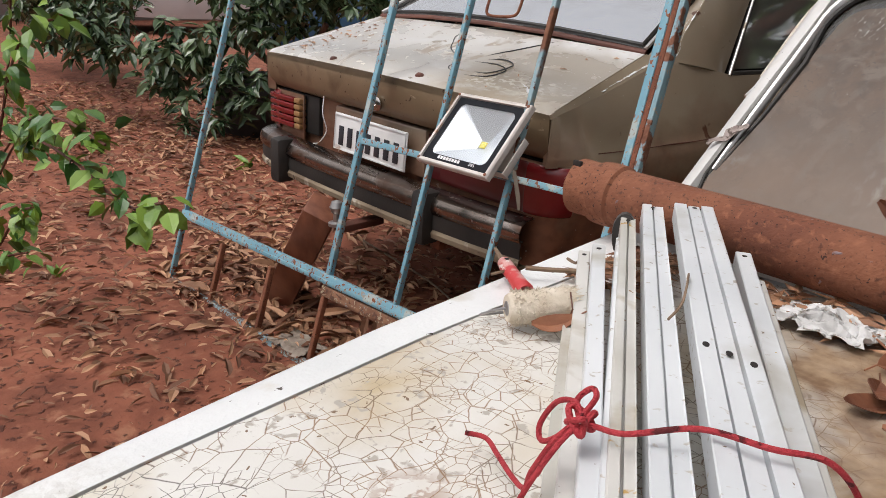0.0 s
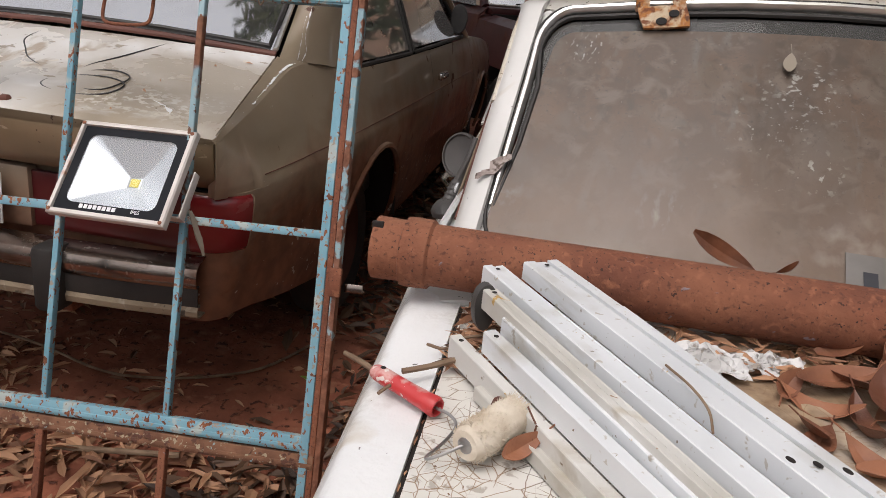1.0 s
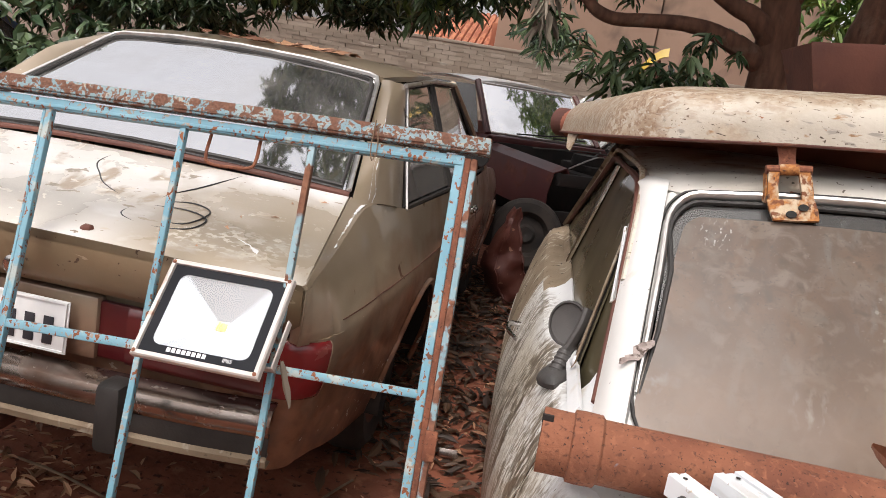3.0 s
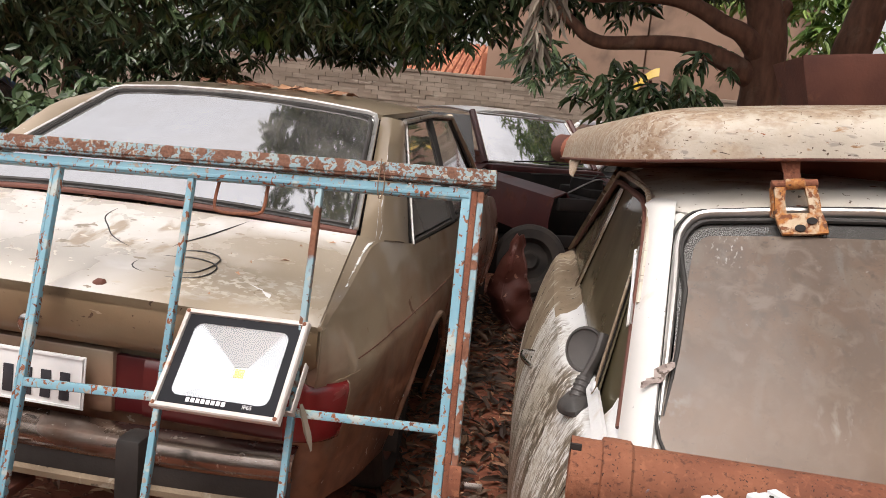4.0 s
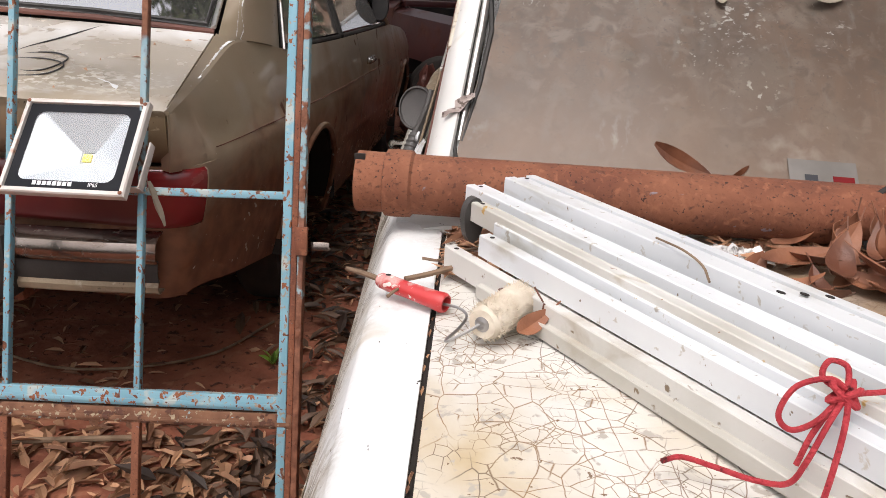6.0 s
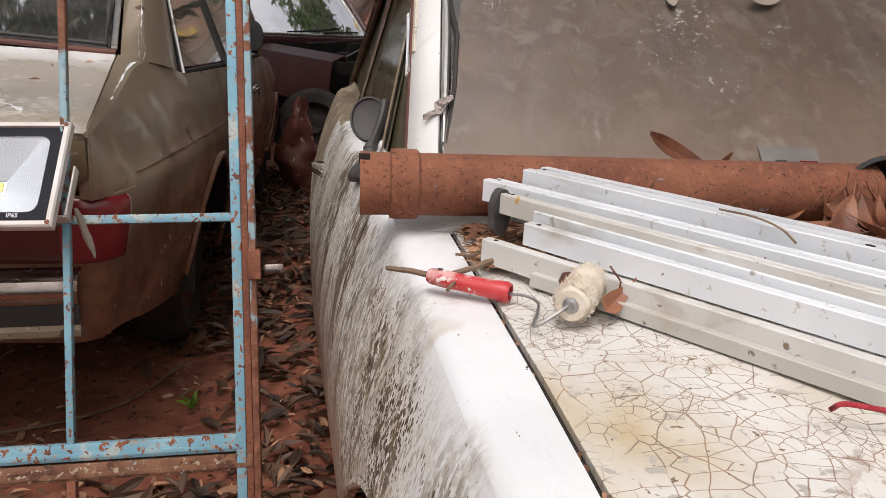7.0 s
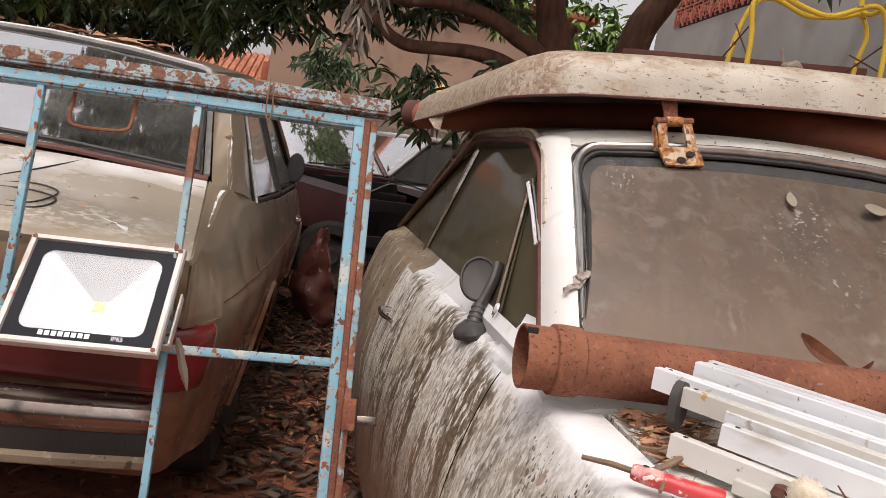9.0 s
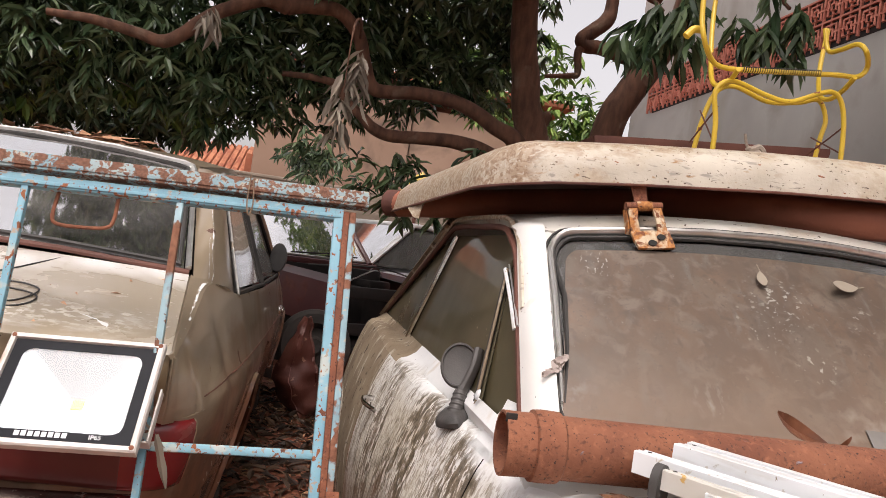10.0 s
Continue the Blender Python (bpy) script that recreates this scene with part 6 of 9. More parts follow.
# door mirror: round dished shell on a cranked arm, ribbed rubber neck and diamond foot
MB = Vector((-0.553, 1.688, 0.850))
FT = Matrix.Translation(MB + Vector((-0.004, 0.012, 0.0))) @ Matrix.Rotation(radians(-22), 4, "Y")
rows = []
for sc, h in ((1.0, -0.008), (1.0, 0.002), (0.85, 0.010), (0.5, 0.018), (0.0, 0.020)):
    rows.append([(0.036 * sc * math.copysign(abs(math.cos(a)) ** 1.4, math.cos(a)), 0.058 * sc * math.copysign(abs(math.sin(a)) ** 1.4, math.sin(a)), h) for a in [2 * math.pi * i / 24 for i in range(24)]])
mir = part("mirror_foot", Mesh().grid(rows, FT, close=True), M["plastic"], white, "black rubber mirror foot")
N0, N1 = MB + Vector((-0.002, 0.006, 0.008)), MB + Vector((0.010, 0.030, 0.050))
part("mirror_stem", Mesh().tube([N0, N0.lerp(N1, 0.5), N1], [0.017, 0.0145, 0.014], 12), M["plastic"], mir, "ribbed neck")
for i in range(4):
    c = N0.lerp(N1, 0.15 + 0.23 * i)
    part("rib", Mesh().lathe([(0.010, -0.0035), (0.0165 - 0.0006 * i, -0.0025), (0.0175 - 0.0006 * i, 0.0), (0.0165 - 0.0006 * i, 0.0025), (0.010, 0.0035)], 18, Matrix.Translation(c) @ (N1 - N0).to_track_quat("Z", "Y").to_matrix().to_4x4()), M["plastic"], mir, "rubber rib")
HC = MB + Vector((0.006, 0.060, 0.102))
hd = Matrix.Translation(HC) @ Matrix.Rotation(radians(-14), 4, "Z") @ Matrix.Rotation(radians(-16), 4, "X")
rows = []
for o, sc in ((-0.004, 0.0), (-0.004, 0.80), (-0.0045, 0.84), (-0.009, 0.88), (-0.009, 0.94), (-0.004, 0.99), (0.006, 1.0), (0.013, 0.98), (0.013, 0.90)):
    rows.append([(0.040 * sc * math.cos(a), o, sc * (0.046 if math.sin(a) > 0 else 0.050) * math.sin(a)) for a in [2 * math.pi * i / 28 for i in range(28)]])
part("mirror_shell", Mesh().grid(rows, hd, close=True), M["plastic"], mir, "dusty black round mirror shell")
part("mirror_glass", Mesh().add([(0.036 * math.cos(a), 0.011, 0.043 * math.sin(a)) for a in [2 * math.pi * i / 28 for i in range(28)]], [tuple(range(28))[::-1]], hd), M["alu"], mir)
part("mirror_arm", Mesh().tube(smooth_path([N1 + Vector((0, 0, -0.004)), hd @ Vector((0.020, -0.013, -0.040)), hd @ Vector((0.032, -0.014, 0.0)), hd @ Vector((0.036, -0.010, 0.036))], 5), [0.015] * 4 + [0.014] * 12, 10, flat=0.7), M["plastic"], mir, "cranked black arm")
# torn strip of tape on the pillar
rows = []
for k, a, b in ((0.12, -1.046, -1.038), (0.135, -1.046, -1.026), (0.15, -1.034, -1.014), (0.165, -1.036, -1.002), (0.185, -1.018, -0.994), (0.205, -1.020, -0.984), (0.23, -1.000, -0.974), (0.25, -0.992, -0.970), (0.265, -0.982, -0.972)):
    rows.append([tuple(ws_pt(u, k, 0.020 - 0.010 * abs(u + 1.0) * 4) + Vector((0, 0, 0.004 * math.sin(70 * k + 20 * u)))) for u in (a, (2 * a + b) / 3, (a + 2 * b) / 3, b)])
part("torn_tape", Mesh().grid(rows, thick=0.001), M["rag"], white, "torn strip of old tape")

# hinge that hangs from the panel on the roof over the windscreen
hinge = thing("bonnet_hinge", (-0.21, 1.70, 1.25), "rusty cream-painted bonnet hinge hanging over a windscreen", "hinge")
HM = Matrix.Translation((-0.214, 1.694, 1.322)) @ Matrix.Rotation(radians(-8.5), 4, "Y")
for a in (-1, 1):
    part("plate_leg", Mesh().grid([[(a * 0.026 - 0.010, 0.0, 0.006), (a * 0.026 + 0.010, 0.0, 0.006)], [(a * 0.029 - 0.009, -0.010, -0.020), (a * 0.029 + 0.009, -0.010, -0.020)], [(a * 0.030 - 0.010 + 0.002, -0.020, -0.050), (a * 0.030 + 0.010 + 0.002, -0.020, -0.050)]], HM, thick=0.007), M["hinge"], hinge, "cream paint rusting away")
    part("leg_flange", Mesh().grid([[(a * 0.039, 0.004, 0.004), (a * 0.039, 0.018, 0.002)], [(a * 0.040, -0.012, -0.024), (a * 0.041, 0.006, -0.022)], [(a * 0.042, -0.018, -0.050), (a * 0.043, -0.004, -0.048)]], HM, thick=0.003), M["hinge"], hinge, "rusty folded edge")
part("foot_plate", Mesh().grid([[(-0.040, -0.019, -0.046), (0.0, -0.019, -0.044), (0.043, -0.019, -0.046)], [(-0.036, -0.030, -0.064), (0.006, -0.030, -0.064), (0.048, -0.030, -0.064)], [(-0.030, -0.040, -0.080), (0.010, -0.041, -0.081), (0.048, -0.040, -0.080)]], HM, thick=0.007), M["hinge"], hinge, "cream foot plate rusting at the holes")
for x, y, z, r in ((0.022, -0.0352, -0.0553, 0.0068), (0.000, -0.0425, -0.0670, 0.0070)):
    part("bolt_hole", Mesh().lathe([(r, 0), (r, 0.002), (0, 0.0022)], 16, HM @ Matrix.Translation((x, y, z)) @ Matrix.Rotation(radians(57), 4, "X") @ Matrix.Scale(1.35, 4, (1, 0, 0))), M["shade_black"], hinge, "dark oval bolt hole")
part("pivot_pin", Mesh().tube([HM @ Vector((-0.040, 0, 0.010)), HM @ Vector((0.040, 0, 0.010))], 0.0085, 10), M["rust"], hinge, "rusty pivot pin")
part("pin_sleeve", Mesh().tube([HM @ Vector((-0.017, 0, 0.010)), HM @ Vector((0.017, 0, 0.010))], 0.0105, 12), M["hinge"], hinge, "worn pin sleeve")
part("strap", Mesh().grid([[HM @ Vector(v) for v in r] for r in (((-0.016, 0.006, 0.012), (0.016, 0.006, 0.012)), ((-0.014, 0.016, 0.028), (0.015, 0.016, 0.028)), ((-0.018, 0.020, 0.05), (0.016, 0.020, 0.05)), ((-0.022, 0.018, 0.068), (0.014, 0.018, 0.068)))], thick=0.004), M["rust"], hinge, "rusty strap up to the panel")
copy_thing(hinge, Matrix.Translation((0.565, 0.0, 0.060)))

# ---- the loose panel on the roof ----
panel = thing("loose_bonnet", (0.2, 2.2, 1.33), "faded cream car bonnet lying on a car roof", "car panel")


LID_H = [(0.0, 0.0), (0.003, 0.032), (0.008, 0.056), (0.03, 0.088), (0.08, 0.103), (0.15, 0.109), (0.25, 0.113), (0.4, 0.116)]


def lid_rim(x, y):
    """Height of the panel's rim line under a point."""
    return lerp_table([(-0.7, 1.318), (-0.53, 1.337), (-0.22, 1.375), (0.1, 1.407), (0.34, 1.425), (1.05, 1.44)], x)[0] - 0.030 * (y - 1.715)


lid_us = [0, 0.002, 0.005, 0.012, 0.025, 0.045, 0.07, 0.1, 0.14, 0.2] + [0.25 + 0.75 * i / 18 for i in range(19)]
lid_vs = [0, 0.003, 0.008, 0.018, 0.035, 0.06, 0.1, 0.15, 0.22, 0.3, 0.4, 0.55, 0.7, 0.85, 1.0]
sheet_rows = []
for v in lid_vs:
    row = []
    for u in lid_us:
        d_l, d_f = u * 1.55, v * 1.0
        corner = max(0.0, 0.12 - d_l) * max(0.0, 0.12 - d_f) * 6
        x = -0.53 - 0.10 * v + u * (1.55 + 0.10 * v) + corner * 0.6
        y = 1.715 + v * 1.0 + corner * 0.5 - 0.02 * math.sin(math.pi * u)
        h = min(lerp_table(LID_H, d_l)[0], lerp_table(LID_H, d_f)[0])
        row.append((x, y, lid_rim(x, y) + h))
    sheet_rows.append(row)
part("skin", Mesh().grid(sheet_rows, thick=0.005), M["lid"], panel, "faded cream paint, scratched and rusting at the rim", smooth=50)
part("rim_edge", Mesh().tube([(q[0], q[1] - 0.001, q[2] + 0.001) for q in sheet_rows[0]], 0.0032, 6), M["rust_dark"], panel, "rusty raw edge")
part("rim_edge", Mesh().tube([(r[0][0] - 0.001, r[0][1], r[0][2] + 0.001) for r in sheet_rows], 0.0032, 6), M["rust_dark"], panel, "rusty raw edge")
part("underside", Mesh().grid([[(p[0], p[1] + 0.03, p[2] - 0.03) for p in r[7:]] for r in sheet_rows[5:]], thick=0.01), M["rust_dark"], panel, "dark red-brown inner panel")
part("torn_corner", Mesh().grid([[(-0.598, 2.52, 1.318), (-0.588, 2.44, 1.318), (-0.576, 2.36, 1.318)], [(-0.606, 2.46, 1.296), (-0.597, 2.40, 1.294), (-0.588, 2.33, 1.292)], [(-0.606, 2.33, 1.268), (-0.602, 2.31, 1.266), (-0.598, 2.29, 1.265)]], thick=0.004), M["lid"], panel, "torn bent corner")
under = thing("rusty_tube", (0.3, 2.0, 1.36), "thick rusty tube lying under the panel on the roof", "tube")
part("barrel", Mesh().tube(smooth_path([(-0.61, 2.74, 1.326), (0.0, 2.02, 1.378), (0.35, 1.79, 1.388), (1.0, 1.69, 1.405)], 4), 0.044, 24), M["rust_plain"], under)
part("end_collar", Mesh().tube([(-0.635, 2.765, 1.326), (-0.60, 2.73, 1.327)], 0.045, 24), M["rust_dark"], under, "dark rusty collar at the end")
# ventilation mesh let into the underside of the loose bonnet
mb = Mesh()
for i in range(15):
    x = -0.31 + 0.25 * i / 14
    mb.tube([(x, 1.775, lid_rim(x, 1.775) + 0.016), (x + 0.012, 1.86, lid_rim(x, 1.86) + 0.040)], 0.0018, 4)
for i in range(8):
    y = 1.775 + 0.085 * i / 7
    mb.tube([(-0.31 + 0.012 * i / 7, y, lid_rim(-0.31, y) + 0.016 + 0.024 * i / 7), (-0.06 + 0.012 * i / 7, y, lid_rim(-0.06, y) + 0.016 + 0.024 * i / 7)], 0.0018, 4)
part("vent_mesh", mb, M["grey_leaf"], panel, "grey wire mesh over the air vent")

# ---- the rusty flue pipe on the bonnet ----
pipe = thing("flue_pipe", (-0.2, 1.24, 0.87), "rusty iron flue pipe with a collar, lying across a bonnet", "pipe")
P0, P1 = Vector((-0.586, 1.235, 0.917)), Vector((0.20, 1.205, 0.925))
PM = Matrix.Translation(P0) @ (P1 - P0).to_track_quat("Z", "Y").to_matrix().to_4x4()
LN = (P1 - P0).length
mb = Mesh().lathe([(0.040, 0.02), (0.0425, 0.0), (0.0462, 0.0), (0.0455, 0.03), (0.0455, LN), (0.042, LN), (0.042, 0.0)], 40, PM)
part("barrel", mb, M["rust"], pipe)
part("collar", Mesh().lathe([(0.0455, 0.042), (0.0505, 0.044), (0.0515, 0.056), (0.0510, 0.072), (0.0505, 0.082), (0.0455, 0.086)], 40, PM), M["rust"], pipe, "raised rusty collar")
part("notch", Mesh().box((-0.022, 0.041, 0.006), (0.006, 0.012, 0.016), 0.001, PM), M["dark"], pipe)
part("dark_bore", Mesh().lathe([(0.0, 0.03), (0.041, 0.028)], 30, PM), M["dark"], pipe)
hose = thing("black_hose_end", (0.20, 1.17, 0.90), "short black rubber hose end beside the flue pipe", "hose")
HMX = Matrix.Translation((0.205, 1.165, 0.925)) @ Matrix.Rotation(radians(70), 4, "X") @ Matrix.Rotation(radians(-35), 4, "Y")
part("wall", Mesh().lathe([(0.050, -0.10), (0.062, -0.06), (0.066, 0.0), (0.063, 0.02), (0.056, 0.02), (0.054, -0.05)], 30, HMX), M["black"], hose)
part("dark_bore", Mesh().lathe([(0.0, -0.05), (0.055, -0.05)], 30, HMX), M["dark"], hose)


# ---- the gate ----
gate = thing("metal_gate", (-1.75, 1.50, 0.0), "leaning iron gate in peeling blue paint and rust", "gate")
GS = 0.31
GL_ = math.hypot(1, GS)
# local: x along the gate, y out of it, z up its slope
GM = Matrix.Translation((-0.776, 1.4779, 0.0)) @ Matrix.Rotation(-math.atan(GS), 4, "X") @ Matrix.Rotation(radians(-2.1), 4, "Y")


def gz(z):
    return z * GL_


def gbar(name, x0, z0, x1, z1, w, d, mat, label="", y=0.0):
    a, b = Vector((x0, y, gz(z0))), Vector((x1, y, gz(z1)))
    L = (b - a).length
    ang = math.atan2(b.x - a.x, b.z - a.z)
    m = GM @ Matrix.Translation((a + b) / 2) @ Matrix.Rotation(ang, 4, "Y")
    mb = Mesh().box((0, 0, 0), (w, d, L), 0.003, m)
    # folded profile: a shallow groove strip down the face
    if w > 0.02:
        mb.box((w * 0.18, -d / 2, 0), (w * 0.30, 0.006, L * 0.995), 0.001, m)
    return part(name, mb, mat, gate, label)


gbar("post", -0.010, 0.02, -0.010, 1.235, 0.020, 0.026, M["blue"], "peeling blue post")
gbar("hinge_post", 0.0205, 0.0, 0.0205, 1.235, 0.014, 0.028, M["post_rust"], "rusty angle-iron post", 0.004)
gbar("hinge_strap", 0.0065, 0.0, 0.0065, 1.235, 0.014, 0.026, M["rust"], "bare rusted strap beside the post", 0.003)
for x in (-0.336, -0.634):
    gbar("upright", x, 0.30, x, 0.80, 0.0145, 0.020, M["blue"], "peeling blue upright")
    gbar("upright", x, 0.80, x, 1.22, 0.0145, 0.020, M["blue_worn"] if x > -0.4 else M["blue"], "rust-patched blue upright" if x > -0.4 else "peeling blue upright")
gbar("upright", -0.955, 0.30, -0.955, 1.22, 0.015, 0.020, M["blue"], "peeling blue upright")
gbar("upright", -0.968, 0.30, -0.968, 1.22, 0.008, 0.026, M["blue"], y=0.006)
gbar("end_post", -1.920, 0.03, -1.920, 1.22, 0.017, 0.022, M["blue"], "blue end post")
gbar("top_rail", -1.93, 1.226, 0.0, 1.226, 0.026, 0.024, M["blue"], "blue top rail with rust blisters")
gbar("cap_rail", -1.95, 1.262, 0.052, 1.262, 0.036, 0.034, M["blue_rust"], "rusty angle-iron top rail", -0.006)
gbar("middle_rail", -0.95, 0.748, -0.634, 0.748, 0.020, 0.018, M["blue"])
gbar("middle_rail", -0.634, 0.748, -0.336, 0.748, 0.020, 0.018, M["blue"])
gbar("middle_rail", -0.336, 0.748, -0.01, 0.748, 0.018, 0.018, M["blue"])
gbar("bottom_rail", -1.93, 0.312, -0.01, 0.312, 0.034, 0.024, M["blue"], "blue bottom rail")
gbar("kick_rail", -0.97, 0.275, 0.012, 0.275, 0.034, 0.028, M["rail_rust"], "rust-eaten lower rail", 0.003)
for x in (-1.60, -1.27, -0.955, -0.636, -0.336):
    gbar("foot_stub", x, 0.055, x, 0.27, 0.018, 0.02, M["rust"], "rusty stub")
gbar("ground_rail", -1.93, 0.05, -0.9, 0.03, 0.030, 0.03, M["blue_rust"], "rusty ground rail")
part("latch_plate", Mesh().box((0.025, -0.018, gz(0.655)), (0.026, 0.012, 0.062), 0.003, GM), M["rust"], gate, "rusty latch plate")
part("latch_tongue", Mesh().box((0.062, -0.002, gz(0.645)), (0.040, 0.004, 0.018), 0.001, GM).box((0.068, 0.008, gz(0.640)), (0.030, 0.014, 0.005), 0.001, GM), M["chrome_dull"], gate, "bare steel latch tongue")
part("hanging_loop", Mesh().tube(smooth_path([GM @ Vector(p) for p in ((-0.575, 0.012, gz(1.215)), (-0.578, 0.01, gz(1.165)), (-0.565, 0.01, gz(1.15)), (-0.52, 0.01, gz(1.148)), (-0.475, 0.01, gz(1.152)), (-0.462, 0.01, gz(1.168)), (-0.46, 0.012, gz(1.215)))], 4), 0.004, 8), M["rust"], gate, "bent rod loop under the top rail")
part("tie_wire", Mesh().tube(smooth_path([GM @ Vector(p) for p in ((-0.2, -0.03, gz(1.283)), (-0.202, -0.03, gz(1.225)), (-0.197, -0.022, gz(1.20)), (-0.19, -0.02, gz(1.225)), (-0.194, -0.03, gz(1.275)))], 4), 0.0016, 5), M["twig"], gate, "twist of rusty tie wire")

# ---- the floodlight hung on the gate ----
flood = thing("floodlight", (-1.28, 1.70, 0.74), "square LED floodlight with silver reflector, tied to a gate", "floodlight")
R_ = Vector((0.287, -0.021, 0.012)).normalized()
U_ = Vector((-0.019, 0.152, 0.17)).normalized()
N_ = R_.cross(U_).normalized()
U_ = N_.cross(R_)
FM = Matrix.Translation((-1.2785, 1.692, 0.831)) @ Matrix((R_, U_, N_)).transposed().to_4x4()
FW, FH = 0.288, 0.232


def frame_ring(w0, h0, z0, w1, h1, z1):
    a = [(-w0, -h0, z0), (w0, -h0, z0), (w0, h0, z0), (-w0, h0, z0)]
    b = [(-w1, -h1, z1), (w1, -h1, z1), (w1, h1, z1), (-w1, h1, z1)]
    return a + b, [(i, (i + 1) % 4, 4 + (i + 1) % 4, 4 + i) for i in range(4)]


hw, hh = FW / 2, FH / 2
mb = Mesh()
for a, b in (((hw, hh, -0.018), (hw, hh, -0.002)), ((hw, hh, -0.002), (hw - 0.003, hh - 0.003, 0.002)), ((hw - 0.003, hh - 0.003, 0.002), (hw - 0.011, hh - 0.011, 0.002)), ((hw - 0.011, hh - 0.011, 0.002), (hw - 0.012, hh - 0.012, -0.006))):
    mb.add(*frame_ring(a[0], a[1], a[2], b[0], b[1], b[2]), FM)
bezel = part("bezel", mb, M["housing"], flood, "dusty grey die-cast bezel", smooth=25)
for sx_, sy_ in ((-1, -1), (-1, 1), (1, -1), (1, 1)):
    part("screw", Mesh().lathe([(0.0045, 0.002), (0.0045, 0.0035), (0.0, 0.004)], 10, FM @ Matrix.Translation((sx_ * (hw - 0.008), sy_ * (hh - 0.008), 0))), M["rust"], bezel)
def round_rect(w, h, r, z, n=6):
    out = []
    for cx, cy, a0 in ((w - r, h - r, 0), (-w + r, h - r, 90), (-w + r, -h + r, 180), (w - r, -h + r, 270)):
        out += [(cx + r * math.cos(radians(a0 + 90 * k / n)), cy + r * math.sin(radians(a0 + 90 * k / n)), z) for k in range(n + 1)]
    return out


inner = round_rect(hw - 0.034, hh - 0.032, 0.020, -0.0035)
pane_border = part("glass_border", Mesh().grid([round_rect(hw - 0.013, hh - 0.013, 0.002, -0.0035), inner], FM, close=True), M["border"], flood, "black printed glass border")
part("front_glass", Mesh().add(inner, [tuple(range(len(inner)))], FM), M["glass_lamp"], flood, "clear front glass").visible_shadow = False
part("reflector", Mesh().grid([round_rect(hw - 0.033, hh - 0.031, 0.020, -0.006), round_rect(0.016, 0.014, 0.001, -0.058)], FM, close=True), M["reflector"], flood, "four-sided silver reflector", smooth=15)
part("led_chip", Mesh().box((0, 0, -0.058), (0.022, 0.020, 0.003), 0.0005, FM), M["chip"], flood, "yellow LED chip")
part("chip_base", Mesh().box((0, 0, -0.061), (0.034, 0.030, 0.003), 0.0005, FM), M["reflector"], flood)
mb = Mesh().add(*frame_ring(hw - 0.002, hh - 0.002, -0.018, hw * 0.62, hh * 0.62, -0.072), FM).box((0, 0, -0.072), (FW * 0.62, FH * 0.62, 0.012), 0.003, FM)
body_ = part("back_housing", mb, M["housing"], flood, "dusty finned back housing", smooth=25)
for i in range(9):
    part("cooling_fin", Mesh().box((-0.08 + 0.02 * i, 0, -0.085), (0.004, 0.13, 0.03), 0.001, FM), M["housing"], body_)
for i in range(8):
    part("maker_bar", Mesh().box((-0.085 + 0.0115 * i + 0.02, -hh + 0.0245, -0.0028), (0.0085, 0.0095, 0.0006), 0, FM), M["white_ink"], pane_border)
fc = bpy.data.curves.new("rating", "FONT")
fc.body, fc.size, fc.extrude, fc.align_x = "IP65", 0.0125, 0.0002, "CENTER"
tmp = bpy.data.objects.new("rating", fc)
scene.collection.objects.link(tmp)
bpy.context.view_layer.update()
tme = bpy.data.meshes.new_from_object(tmp)
bpy.data.objects.remove(tmp)
mb = Mesh().add([v.co for v in tme.vertices], [tuple(p.vertices) for p in tme.polygons], FM @ Matrix.Translation((0.068, -hh + 0.0205, -0.0026)))
part("rating_text", mb, M["white_ink"], pane_border, "white IP65 lettering", smooth=0)
for s in (-1, 1):
    part("bracket_arm", Mesh().box((s * (hw + 0.006), -0.02, -0.045), (0.004, 0.11, 0.022), 0.001, FM @ Matrix.Rotation(radians(0), 4, "X")), M["housing"], flood, "flat steel bracket arm")
part("mounting_bracket", Mesh().box((0, -0.075, -0.05), (FW + 0.016, 0.004, 0.024), 0.001, FM), M["housing"], flood, "flat steel mounting bracket")
dl = thing("hanging_dry_leaf", (-1.10, 1.66, 0.66), "curled dry leaf caught behind a floodlight", "leaf")
part("blade", Mesh().grid([[(-1.117 + 0.006 * t - 0.008 * w, 1.69, 0.765 - 0.02 * t), (-1.117 + 0.006 * t, 1.683, 0.765 - 0.02 * t), (-1.117 + 0.006 * t + 0.008 * w, 1.69, 0.765 - 0.02 * t)] for t, w in ((0, 0.3), (1, 0.9), (2, 0.8), (3, 1.0), (4, 0.7), (5, 0.1))], thick=0.0008), M["leaf_grey"], dl)

# ---- timber post leaning behind the gate, with a tow ball ----
post = thing("timber_block", (-2.15, 1.72, 0), "red-brown sawn timber block standing on end", "timber block")
TMX = Matrix.Translation((-2.25, 1.70, 0.0)) @ Matrix.Rotation(radians(33), 4, "Y") @ Matrix.Rotation(radians(38), 4, "Z")
part("block", Mesh().box((0, 0, 0.245), (0.115, 0.12, 0.56), 0.008, TMX), M["wood"], post)
ball = thing("tow_ball", (-1.87, 1.70, 0.44), "rusty steel tow ball on its neck", "tow ball")
part("ball", Mesh().lathe([(0.0, 0.025), (0.018, 0.018), (0.025, 0.0), (0.018, -0.018), (0.011, -0.024), (0.012, -0.05), (0.028, -0.055), (0.028, -0.065), (0, -0.066)], 18, Matrix.Translation((-1.868, 1.685, 0.47))), M["steel"], ball)
part("bracket", Mesh().box((-1.865, 1.78, 0.395), (0.05, 0.18, 0.025), 0.004), M["rust_dark"], ball)


